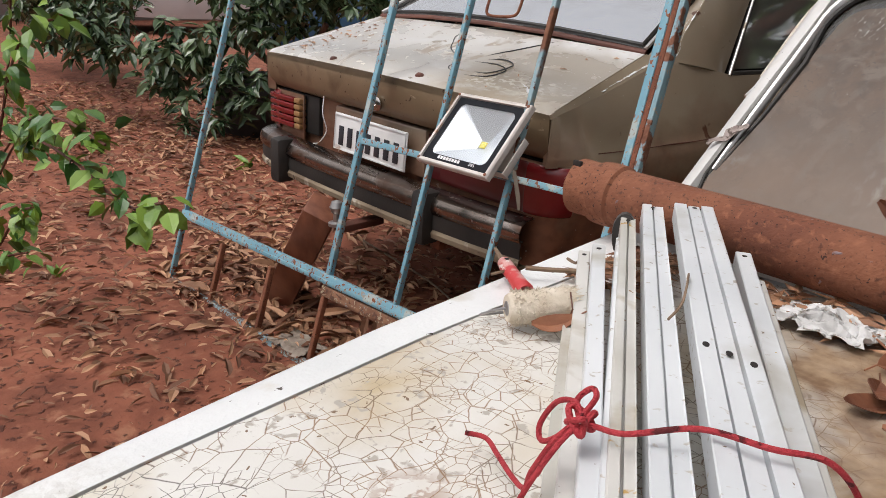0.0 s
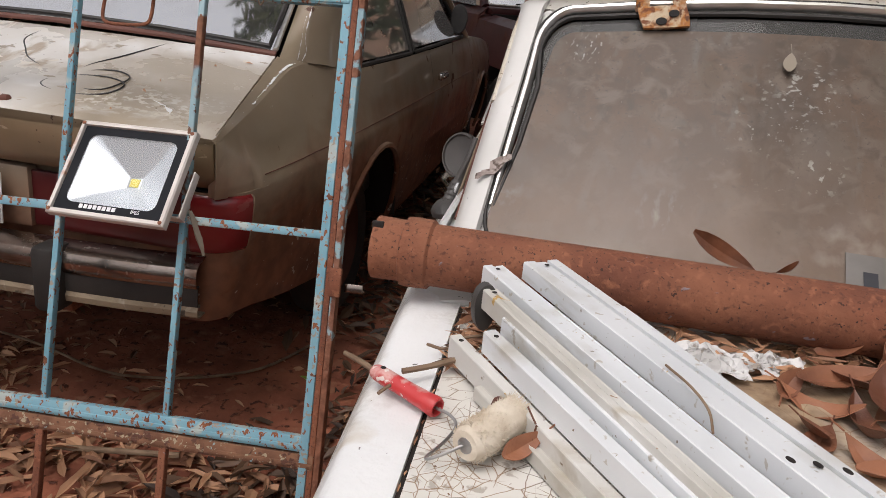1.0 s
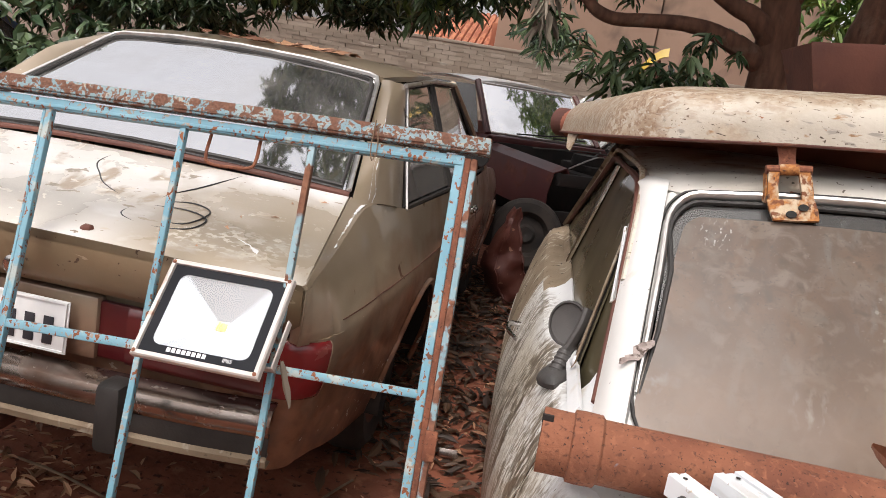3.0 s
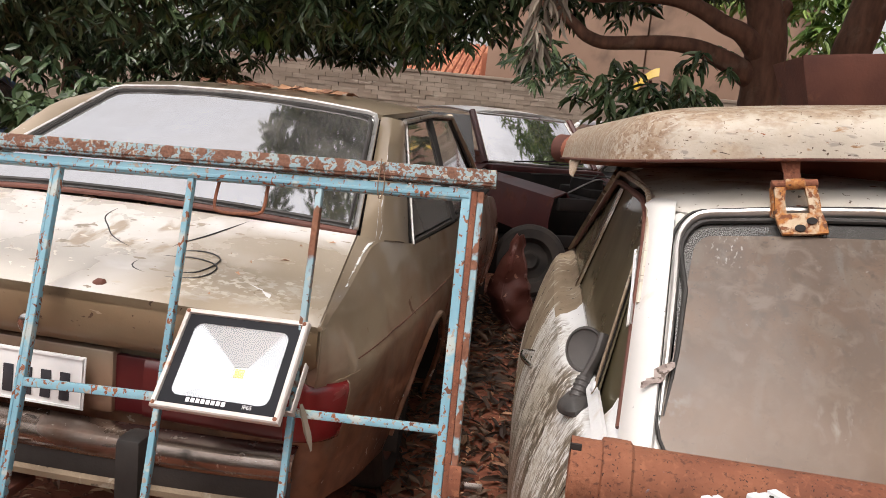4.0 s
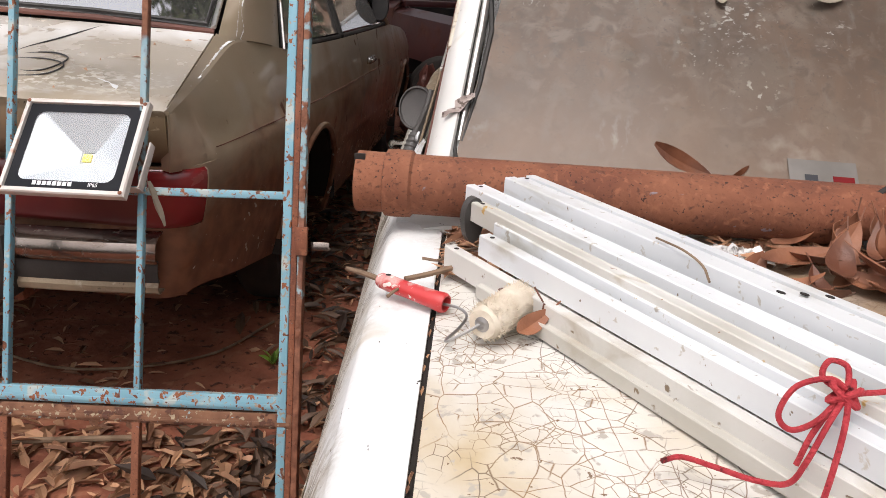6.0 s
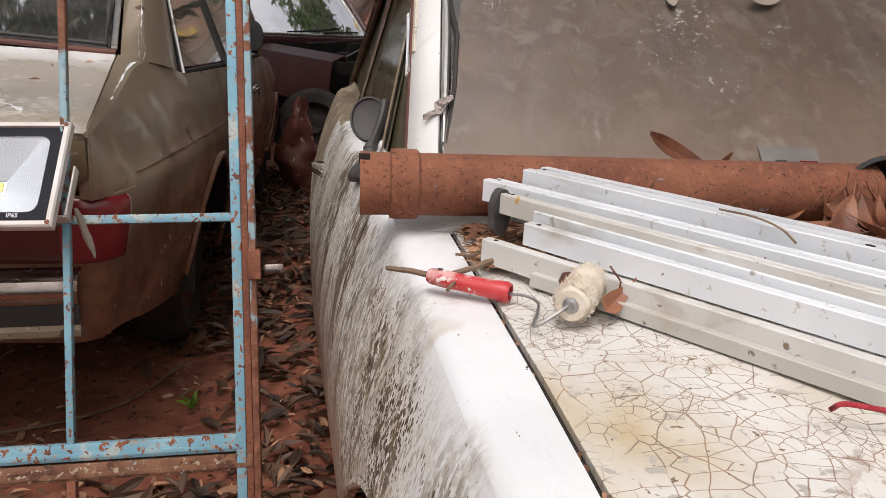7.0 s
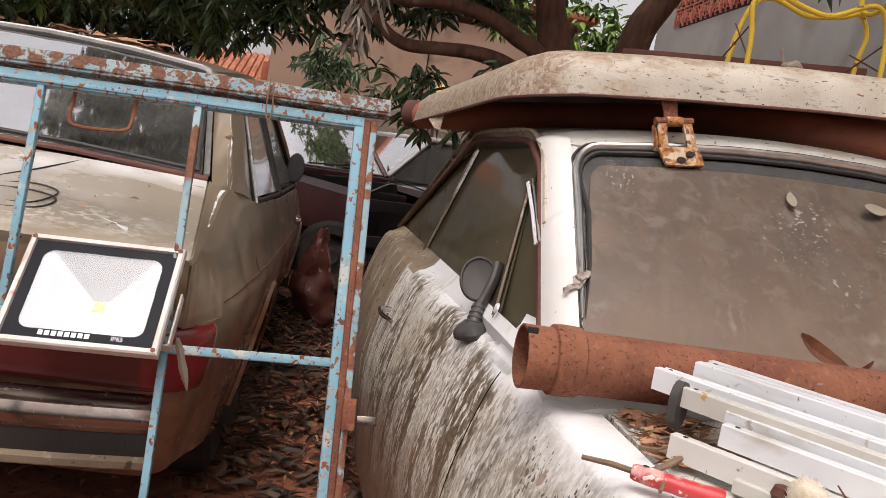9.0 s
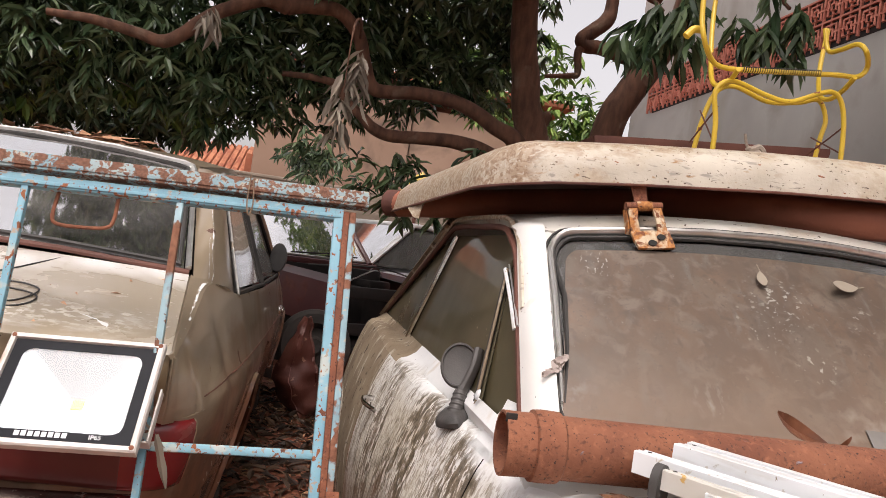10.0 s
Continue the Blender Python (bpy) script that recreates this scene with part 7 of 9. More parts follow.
# ---- things on the bonnet ----
def along(a, b):
    a, b = Vector(a), Vector(b)
    z = (b - a).normalized()
    x = Vector((0, 0, 1)).cross(z).normalized()
    y = z.cross(x)
    return Matrix.Translation(a) @ Matrix((x, y, z)).transposed().to_4x4(), (b - a).length


def profile(a, b, w, h, ridges=1, label="white coated aluminium profile in a tied bundle", holes=(), mat=None):
    """An extruded bar from a to b; a and b lie on its top line."""
    ob = thing("aluminium_profile", a, label, "metal profile", "bundle of profiles")
    a, b = Vector(a), Vector(b)
    b = a + (b - a) * 1.28
    m, L = along(a - Vector((0, 0, h / 2)), b - Vector((0, 0, h / 2)))
    # one extruded section: ribs parted by narrow deep grooves on top, plain sides
    n = ridges + 1
    tops = []
    for k in range(n):
        x0, x1 = -w / 2 + w * k / n, -w / 2 + w * (k + 1) / n
        lift = 0.0 if k % 2 == 0 else -0.0022
        if k:
            tops += [(x0 - 0.0012, h / 2 - 0.008), (x0 + 0.0012, h / 2 - 0.008)]
        tops += [(x0 + (0.0014 if k else 0.0012), h / 2 + lift), (x1 - 0.0014, h / 2 + lift)]
    sec = [(-w / 2, -h / 2), (-w / 2, h / 2 - 0.0012)] + tops + [(w / 2, h / 2 - 0.0012), (w / 2, -h / 2)]
    mb = Mesh().grid([[(x, y, z) for x, y in sec] for z in (0.0, L)], m, close=True)
    mb.add([(x, y, 0.0) for x, y in sec], [tuple(range(len(sec)))], m).add([(x, y, L) for x, y in sec], [tuple(range(len(sec)))[::-1]], m)
    part("bar", mb, mat or M["alu_white"], ob, smooth=20)
    part("screw_hole", Mesh().lathe([(0.0032, 0.0), (0.0032, 0.0005), (0.0, 0.0006)], 12, m @ Matrix.Translation((0, h / 2, 0.016)) @ Matrix.Rotation(radians(-90), 4, "X")), M["dark"], ob)
    part("open_end", Mesh().box((0, 0, -0.0003), (w * 0.62, h * 0.62, 0.002), 0.0, m), M["dark"], ob)
    for x, z in holes:
        part("drill_hole", Mesh().lathe([(0.0038, 0.0), (0.0038, 0.0006), (0.0, 0.0007)], 14, m @ Matrix.Translation((x, h / 2, z)) @ Matrix.Rotation(radians(-90), 4, "X") @ Matrix.Diagonal((0.8, 1.3, 1, 1))), M["dark"], ob)
    return ob


profile((-0.434, 1.047, 0.888), (-0.118, 0.600, 0.886), 0.016, 0.030, 0, "grimy white aluminium profile at the edge of the bundle", mat=M["alu_grimy"])
profile((-0.386, 0.972, 0.868), (-0.108, 0.575, 0.868), 0.026, 0.016, 0, "grimy white aluminium channel under the tied bundle", mat=M["alu_grimy"])
profile((-0.390, 1.014, 0.917), (-0.087, 0.580, 0.915), 0.017, 0.027, 0)
profile((-0.372, 1.040, 0.926), (-0.063, 0.570, 0.924), 0.017, 0.022, 0, "narrow white aluminium channel with a groove")
profile((-0.404, 1.098, 0.936), (-0.052, 0.563, 0.934), 0.020, 0.026, 1, "white aluminium channel spotted with rust stains", mat=M["alu_stained"])
profile((-0.408, 1.165, 0.942), (-0.030, 0.586, 0.943), 0.029, 0.030, 1, "broad white aluminium profile in a tied bundle")
profile((-0.345, 1.165, 0.958), (0.014, 0.612, 0.957), 0.052, 0.024, 2, "ribbed white aluminium profile with three drilled holes", holes=((-0.018, 0.452), (0.0, 0.464), (0.018, 0.478)))
profile((-0.240, 1.110, 0.932), (0.012, 0.694, 0.936), 0.019, 0.032, 0, "short white aluminium profile with a bare screw hole")
profile((-0.205, 1.085, 0.912), (0.035, 0.690, 0.915), 0.016, 0.028, 0, mat=M["alu_grimy"])
profile((-0.275, 1.085, 0.893), (0.01, 0.63, 0.893), 0.03, 0.03, 0, "white aluminium profile at the bottom of the bundle", mat=M["alu_grimy"])
# black end bracket on one of the bars
br = thing("end_bracket", (-0.412, 1.09, 0.90), "black plastic corner bracket on a white profile", "bracket")
m, L = along((-0.408, 1.098, 0.915), (-0.061, 0.566, 0.915))
mb = Mesh()
ring = [(0.016 * math.cos(a), 0.033 * math.sin(a) * (1.15 if math.sin(a) < 0 else 0.8)) for a in [2 * math.pi * i / 16 for i in range(16)]]
mb.grid([[(x, y, z) for x, y in ring] for z in (-0.006, 0.006)], m, close=True).add([(x, y, -0.006) for x, y in ring], [tuple(range(16))[::-1]], m).add([(x, y, 0.006) for x, y in ring], [tuple(range(16))], m)
part("plate", mb, M["plastic"], br)
part("screw_hole", Mesh().lathe([(0.006, 0), (0.0, 0.001)], 10, m @ Matrix.Translation((0.0, -0.028, -0.0075)) @ Matrix.Rotation(radians(180), 4, "X")), M["rust"], br)
# crimson cord round the bundle
cord = thing("crimson_cord", (-0.10, 0.60, 0.93), "crimson braided cord knotted round the white profiles", "cord")
over = smooth_path([(-0.148, 0.602, 0.885), (-0.138, 0.606, 0.915), (-0.118, 0.612, 0.940), (-0.085, 0.612, 0.950), (-0.045, 0.638, 0.964), (0.0, 0.648, 0.968), (0.032, 0.668, 0.965), (0.052, 0.688, 0.93), (0.056, 0.695, 0.88)], 7)
part("wrap", Mesh().tube(over, 0.0023, 8), M["rope"], cord)
KC = Vector((-0.120, 0.610, 0.944))
kn = []
for i in range(60):
    a = 2 * math.pi * i / 59 * 2
    kn.append(KC + Vector((0.008 * math.sin(a) + 0.004 * math.cos(2 * a), 0.008 * math.cos(a), 0.007 * math.sin(1.5 * a + 0.5))))
part("knot", Mesh().tube(kn, 0.0026, 7), M["rope"], cord)
for loop in ([(0, 0, 0.003), (-0.012, 0.006, 0.008), (-0.032, 0.012, -0.004), (-0.042, 0.008, -0.026), (-0.034, 0.0, -0.034), (-0.018, -0.004, -0.022), (-0.002, 0, 0)],
             [(0, 0, 0.004), (0.002, 0.012, 0.016), (-0.008, 0.020, 0.016), (-0.014, 0.012, 0.006), (-0.002, 0, 0)],
             [(-0.002, -0.004, 0), (-0.014, -0.012, -0.02), (-0.026, -0.018, -0.05), (-0.034, -0.014, -0.072), (-0.055, -0.004, -0.078), (-0.082, 0.008, -0.077), (-0.105, 0.018, -0.077), (-0.122, 0.010, -0.077)],
             [(0, -0.004, 0), (-0.006, -0.020, -0.018), (-0.014, -0.034, -0.045), (-0.02, -0.042, -0.068)]):
    part("loop", Mesh().tube(smooth_path([KC + Vector(p) for p in loop], 8), 0.0023, 8), M["rope"], cord)
rng = random.Random(11)
tas = Mesh()
for i in range(26):
    a = rng.uniform(0, 6.3)
    r = rng.uniform(0.002, 0.014)
    tas.tube([(-0.140, 0.568, 0.878), (-0.141 + r * 0.5 * math.cos(a), 0.562 + r * 0.5 * math.sin(a), 0.868), (-0.143 + r * math.cos(a), 0.552 + r * math.sin(a), 0.858 + 0.003 * i / 26)], 0.0010, 4)
part("frayed_end", tas, M["rope"], cord, "frayed cord end")

# paint roller
roller = thing("paint_roller", (-0.44, 0.93, 0.85), "old paint roller with a red plastic grip and fleece sleeve", "paint roller")
GA, GB = Vector((-0.516, 0.972, 0.862)), Vector((-0.430, 0.921, 0.858))
m, L = along(GA, GB)
prof = [(0.0, 0.0), (0.0075, 0.0), (0.0095, 0.004), (0.0105, 0.02), (0.0100, L * 0.45), (0.0112, L * 0.8), (0.0125, L - 0.004), (0.0105, L), (0.0085, L), (0.0085, L - 0.02), (0.0, L - 0.02)]
part("grip", Mesh().lathe(prof, 18, m), M["redplastic"], roller, "red plastic grip smeared with white paint")
part("hang_hole", Mesh().lathe([(0.0035, 0), (0.0, 0.0004)], 10, m @ Matrix.Translation((0, 0.0106, 0.014)) @ Matrix.Rotation(radians(-90), 4, "X")), M["dark"], roller)
part("stick", Mesh().tube([(-0.510, 0.968, 0.862), (-0.535, 0.985, 0.863), (-0.562, 1.006, 0.860)], [0.0038, 0.0036, 0.003], 7), M["twig"], roller, "wooden stick pushed into the grip")
arm = [(-0.434, 0.923, 0.857), (-0.415, 0.912, 0.858), (-0.405, 0.895, 0.856), (-0.413, 0.868, 0.852), (-0.425, 0.838, 0.852), (-0.418, 0.829, 0.858), (-0.388, 0.838, 0.874), (-0.36, 0.875, 0.876)]
part("wire_arm", Mesh().tube(smooth_path(arm, 6), 0.0018, 7), M["steel"], roller, "bent steel wire arm")
m, L = along((-0.388, 0.836, 0.874), (-0.344, 0.908, 0.876))
sl = Mesh().lathe([(0.005, 0.0), (0.016, 0.0), (0.019, 0.006), (0.0205, 0.03), (0.0215, L - 0.02), (0.020, L - 0.004), (0.010, L), (0, L)], 28, m)
rng = random.Random(3)
for i in range(1500):
    a, t = rng.uniform(0, 2 * math.pi), rng.uniform(0.004, L)
    r = 0.0195
    p = Vector((r * math.cos(a), r * math.sin(a), t))
    q = p * (1 + rng.uniform(0.04, 0.16)) + Vector((rng.uniform(-1, 1), rng.uniform(-1, 1), rng.uniform(-1, 1) + (1.2 if t > L * 0.7 else 0))) * 0.003
    q.z = p.z + (q.z - p.z) * 0.6
    s = Vector((-math.sin(a), math.cos(a), 0)) * 0.0009
    sl.add([p - s, p + s, q, p + Vector((0, 0, 0.002))], [(0, 1, 2), (1, 3, 2), (3, 0, 2)], m)
part("sleeve", sl, M["fleece"], roller, "matted cream fleece sleeve")
part("end_cap", Mesh().lathe([(0.0, -0.001), (0.005, -0.0025), (0.0085, -0.001), (0.0095, 0.004)], 20, m), M["steel"], roller, "grey plastic end cap")

# ---- dry leaves, twigs and paper ----
def leaf_rows(L, w, curl, fold, n=6):
    rows = []
    for i in range(n + 1):
        t = i / n
        ww = w * math.sin(math.pi * min(1, 0.04 + 0.96 * t)) ** 0.75 * (1 - 0.25 * t)
        z = curl * L * (t - 0.5) ** 2 * 4 - curl * L * 0.3
        rows.append([(t * L - L / 2, s * ww, z + abs(s) * fold * ww) for s in (-1, -0.5, 0, 0.5, 1)])
    return rows


def dry_leaf(c, yaw, pitch, roll_, L, w, curl=0.12, fold=0.3, mat=None, label="curled brown dry leaf"):
    ob = thing("dry_leaf", c, label, "leaf", "dry leaves on the bonnet")
    m = Matrix.Translation(c) @ Euler((radians(roll_), radians(pitch), radians(yaw))).to_matrix().to_4x4()
    mb = Mesh().grid(leaf_rows(L, w, curl, fold), m, thick=0.0007)
    mb.tube([m @ Vector((L / 2, 0, curl * L * 0.7)), m @ Vector((L / 2 + 0.018, 0.003, curl * L))], 0.0011, 5)
    part("blade", mb, mat or M["dryleaf"], ob)
    return ob


rng = random.Random(21)
PILE = [(0.03, 1.10, 0.885, 20, -5, 20, 0.15, 0.026), (0.07, 1.06, 0.90, 70, -25, 10, 0.12, 0.028), (0.10, 1.03, 0.885, 120, 10, -20, 0.13, 0.026), (0.06, 1.18, 0.90, 0, -35, 30, 0.10, 0.024),
        (0.09, 1.10, 0.905, 45, -50, 30, 0.11, 0.026), (0.12, 1.07, 0.895, 160, 20, 15, 0.14, 0.03), (0.14, 1.02, 0.875, 10, 5, 0, 0.15, 0.028), (0.04, 1.02, 0.872, 95, 0, 12, 0.13, 0.026),
        (0.0, 1.05, 0.868, 150, 4, -8, 0.12, 0.027), (0.15, 1.12, 0.90, 80, -40, -30, 0.12, 0.025), (0.11, 1.14, 0.91, 30, -60, 10, 0.09, 0.022), (0.17, 0.97, 0.868, 40, 0, 5, 0.13, 0.028),
        (0.20, 1.05, 0.88, 130, -15, 25, 0.14, 0.027), (-0.02, 0.97, 0.868, 60, 2, 5, 0.10, 0.024), (0.05, 0.93, 0.866, 15, 0, -4, 0.13, 0.026), (0.24, 0.95, 0.87, 100, 0, 6, 0.13, 0.026), (0.12, 0.92, 0.866, 170, 3, 8, 0.12, 0.024)]
for x, y, z, a, b, c, L, w in PILE:
    dry_leaf((x, y, z), a, b, c, L * 0.78, w * 0.8, rng.uniform(0.1, 0.35), rng.uniform(0.3, 0.8))
    dry_leaf((x + rng.uniform(-0.04, 0.05), y + rng.uniform(-0.05, 0.04), z + rng.uniform(0.0, 0.012)), a + rng.uniform(40, 140), b + rng.uniform(-15, 15), c + rng.uniform(-25, 25), L * rng.uniform(0.45, 0.7), w * rng.uniform(0.55, 0.75), rng.uniform(0.1, 0.4), rng.uniform(0.3, 0.9))
dry_leaf((-0.333, 0.862, 0.868), 40, -18, 40, 0.055, 0.013, 0.3, 0.6, label="small ochre dry leaf beside a paint roller")
dry_leaf((-0.312, 0.868, 0.866), 120, -40, -30, 0.045, 0.013, 0.4, 0.7, label="small ochre curled leaf beside a paint roller")
dry_leaf((-0.10, 1.262, 0.975), -8, 24, 62, 0.10, 0.016, 0.16, 0.5, M["leaf_red"], label="red-brown dry leaf standing against the windscreen")
dry_leaf((-0.005, 1.275, 0.958), 170, 40, 50, 0.034, 0.009, 0.2, 0.5, M["leaf_red"], label="small dry leaf standing behind the pipe")
dry_leaf((0.19, 1.58, 1.222), 15, 0, 48, 0.075, 0.016, 0.05, 0.1, M["leaf_grey"], "pale dead leaf stuck on the windscreen")
dry_leaf((0.008, 1.588, 1.214), 80, -43, 0, 0.042, 0.012, 0.05, 0.1, M["leaf_grey"], "small pale leaf stuck on the windscreen")
nut = thing("dry_seed", (-0.352, 0.925, 0.865), "round brown dry seed beside a paint roller", "seed")
part("seed", Mesh().lathe([(0.0, -0.012), (0.009, -0.008), (0.012, 0.0), (0.009, 0.009), (0.0, 0.012)], 14, Matrix.Translation((-0.362, 0.925, 0.870))), M["rust_dark"], nut)
for k, pts in enumerate(([(-0.485, 0.985, 0.860), (-0.455, 1.005, 0.862), (-0.425, 1.030, 0.864), (-0.395, 1.035, 0.868)], [(-0.50, 0.930, 0.858), (-0.49, 0.945, 0.862), (-0.478, 0.965, 0.86)], [(-0.47, 1.06, 0.862), (-0.45, 1.05, 0.864), (-0.44, 1.045, 0.87)], [(-0.205, 0.905, 0.962), (-0.185, 0.865, 0.963), (-0.172, 0.835, 0.958), (-0.170, 0.81, 0.95)], [(-0.43, 1.09, 0.864), (-0.38, 1.12, 0.866), (-0.34, 1.16, 0.87)])):
    tw = thing("dry_twig", pts[0], "thin dry twig lying on a bonnet", "twig", "twigs on the bonnet")
    part("stem", Mesh().tube(smooth_path(pts, 4), (0.0038, 0.0022, 0.0022, 0.0013, 0.0022)[k], 6), M["twig"], tw)
mb = Mesh()
rng = random.Random(8)
for i in range(620):
    if rng.random() < 0.35:
        x, y = rng.uniform(-0.44, -0.33), rng.uniform(1.02, 1.20)
    else:
        x, y = rng.uniform(-0.25, 0.35), rng.uniform(1.10, 1.21)
    z = hood_z(x, y) + rng.uniform(0.001, 0.014)
    a, L, w = rng.uniform(0, 6.3), rng.uniform(0.008, 0.032), rng.uniform(0.0015, 0.006)
    c, s = math.cos(a), math.sin(a)
    mb.add([(x - L * c, y - L * s, z), (x - w * s, y + w * c, z + rng.uniform(0.001, 0.008)), (x + L * c, y + L * s, z + rng.uniform(-0.002, 0.008)), (x + w * s, y - w * c, z)], [(0, 1, 2), (0, 2, 3)])
tagged(part("bonnet_debris", mb, M["litter"], smooth=0), "fine twig and leaf debris along the bonnet edge", "leaf litter", kind="stuff")
# seam filled with bits
mb = Mesh()
for i in range(90):
    y = rng.uniform(0.1, 1.2)
    x = seam_x(y) - 0.003 + rng.uniform(-0.004, 0.004)
    z = hood_z(x, y) - rng.uniform(0.003, 0.011)
    L = rng.uniform(0.003, 0.010)
    mb.add([(x, y - L, z), (x + 0.002, y, z + 0.003), (x, y + L, z + 0.001), (x - 0.002, y, z)], [(0, 1, 2, 3)])
tagged(part("seam_debris", mb, M["litter"], smooth=0), "leaf bits caught in the gap beside the bonnet", "leaf litter", kind="stuff")


def crumple(name, c, sx_, sy_, h, label, mat, seed, n=26):
    rows = []
    noise.seed_set(seed)
    for i in range(n):
        row = []
        for j in range(n):
            u, v = i / (n - 1) * 2 - 1, j / (n - 1) * 2 - 1
            r = min(1.0, math.hypot(u, v))
            k = noise.noise(Vector((u * 2.2, v * 2.2, seed)))
            p = Vector((u * sx_ + 0.35 * sx_ * noise.noise(Vector((u * 3, v * 3, 7 + seed))), v * sy_ + 0.35 * sy_ * noise.noise(Vector((u * 3, v * 3, 17 + seed))), 0))
            z = h * (0.35 + 0.9 * abs(noise.noise(Vector((u * 3.5, v * 3.5, 2 + seed)))) + 0.35 * abs(noise.noise(Vector((u * 7, v * 7, 4))))) * (1 - 0.6 * r * r)
            row.append((c[0] + p.x, c[1] + p.y, c[2] + 0.7 * z + 0.3 * h * k))
        rows.append(row)
    noise.seed_set(1)
    ob = thing(name, c, label, "paper")
    part("sheet", Mesh().grid(rows, thick=0.0008), mat, ob, smooth=28)


crumple("crumpled_paper", (-0.125, 1.115, 0.870), 0.055, 0.036, 0.034, "crumpled white tissue paper beside dry leaves", M["paper"], 5)
crumple("crumpled_paper", (-0.035, 1.135, 0.868), 0.040, 0.028, 0.028, "crumpled torn white paper below the pipe", M["paper"], 9)
cd = thing("windscreen_card", (0.14, 1.30, 0.96), "clear plastic card behind the windscreen with a red mark", "card")
rows = [[tuple(ws_pt(-0.20 + 0.16 * i / 4, 0.02 + 0.13 * j / 2, 0.008)) for i in range(5)] for j in range(3)]
part("card", Mesh().grid(rows, thick=0.0006), M["cloudy"], cd)
rows = [[tuple(ws_pt(-0.10 + 0.05 * i / 4, 0.05 + 0.05 * j / 2, 0.0095)) for i in range(5)] for j in range(3)]
part("red_mark", Mesh().grid(rows, thick=0.0004), M["tail"], cd)
rows = [[tuple(ws_pt(-0.165 + 0.03 * i / 4, 0.04 + 0.06 * j / 2, 0.0095)) for i in range(5)] for j in range(3)]
part("dark_mark", Mesh().grid(rows, thick=0.0004), M["ink"], cd)

# ---- chair frame, trough and rag on the roof panel ----
chair = thing("chair_frame", (0.35, 2.2, 1.55), "bare yellow tubular chair frame standing on a car panel", "chair")


def ytube(name, pts, r=0.0074, label=""):
    # places were taken on one upright plane: spread them with their depth
    f = [((x + 0.9) * (y - 0.157) / 2.043 - 0.9, y, (z - 1.163) * (y - 0.157) / 2.043 + 1.163) for x, y, z in pts]
    return part(name, Mesh().tube(smooth_path(f, 6), r, 10), M["yellow"], chair, label)


ytube("front_leg_loop", [(0.192, 2.20, 1.53), (0.190, 2.20, 1.65), (0.176, 2.20, 1.735), (0.20, 2.20, 1.772), (0.245, 2.20, 1.778), (0.33, 2.20, 1.758), (0.41, 2.20, 1.752), (0.50, 2.20, 1.792), (0.545, 2.20, 1.802), (0.575, 2.20, 1.775), (0.592, 2.20, 1.70), (0.596, 2.20, 1.55)])
ytube("rear_leg_loop", [(0.128, 2.36, 1.52), (0.150, 2.36, 1.66), (0.180, 2.36, 1.74), (0.235, 2.36, 1.765), (0.34, 2.36, 1.74), (0.44, 2.36, 1.755), (0.50, 2.36, 1.772), (0.53, 2.36, 1.72), (0.52, 2.36, 1.66), (0.505, 2.36, 1.545)])
ytube("seat_side", [(0.145, 2.47, 2.10), (0.140, 2.44, 1.95), (0.150, 2.38, 1.83), (0.165, 2.30, 1.765), (0.205, 2.24, 1.765), (0.238, 2.16, 1.815)])
ytube("seat_side", [(0.50, 2.47, 1.98), (0.49, 2.44, 1.86), (0.50, 2.36, 1.79), (0.53, 2.30, 1.78), (0.57, 2.22, 1.81), (0.606, 2.16, 1.858)])
ytube("seat_front", [(0.105, 2.20, 2.10), (0.105, 2.18, 1.96), (0.122, 2.16, 1.88), (0.155, 2.20, 1.825), (0.20, 2.20, 1.812), (0.30, 2.20, 1.822), (0.42, 2.20, 1.838), (0.55, 2.20, 1.855), (0.615, 2.20, 1.862), (0.642, 2.20, 1.895), (0.632, 2.16, 1.94), (0.60, 2.2, 1.955), (0.55, 2.26, 1.93), (0.51, 2.32, 1.92), (0.49, 2.34, 1.98)])
ytube("back_stub", [(0.066, 2.20, 1.878), (0.085, 2.20, 1.90), (0.108, 2.20, 1.905)], 0.011)
lash = Mesh()
for i in range(34):
    t = i / 33
    x = 0.25 + 0.24 * t
    lash.lathe([(0.0085, -0.0016), (0.0105, 0), (0.0085, 0.0016)], 10, Matrix.Translation((x, 2.20, 1.817 + 0.032 * t)) @ Matrix.Rotation(radians(90), 4, "Y"))
part("cord_lashing", lash, M["black"], chair, "dark cord wound round the seat rail")
for a, b in (((0.20, 2.36, 1.62), (0.19, 2.2, 1.70)), ((0.22, 2.36, 1.72), (0.19, 2.2, 1.60)), ((0.60, 2.36, 1.70), (0.594, 2.2, 1.63)), ((0.59, 2.36, 1.64), (0.592, 2.2, 1.71))):
    part("brace_wire", Mesh().tube([a, b], 0.0025, 5), M["rust_dark"], chair, "rusty cross brace")
trough = thing("iron_trough", (0.6, 3.0, 1.53), "long red-oxide iron trough resting on a car roof", "trough")
TR = Matrix.Translation((0.125, 3.0, 1.71)) @ Matrix.Rotation(radians(-6.2), 4, "Y")
part("front_wall", Mesh().grid([[(0.0, 0.0, 0.0), (1.0, 0.0, 0.0)], [(0.0, -0.012, 0.0), (1.0, -0.012, 0.0)], [(0.0, -0.012, -0.012), (1.0, -0.012, -0.012)], [(0.04, 0.03, -0.17), (0.96, 0.03, -0.17)]], TR, thick=0.004), M["rust_dark"], trough)
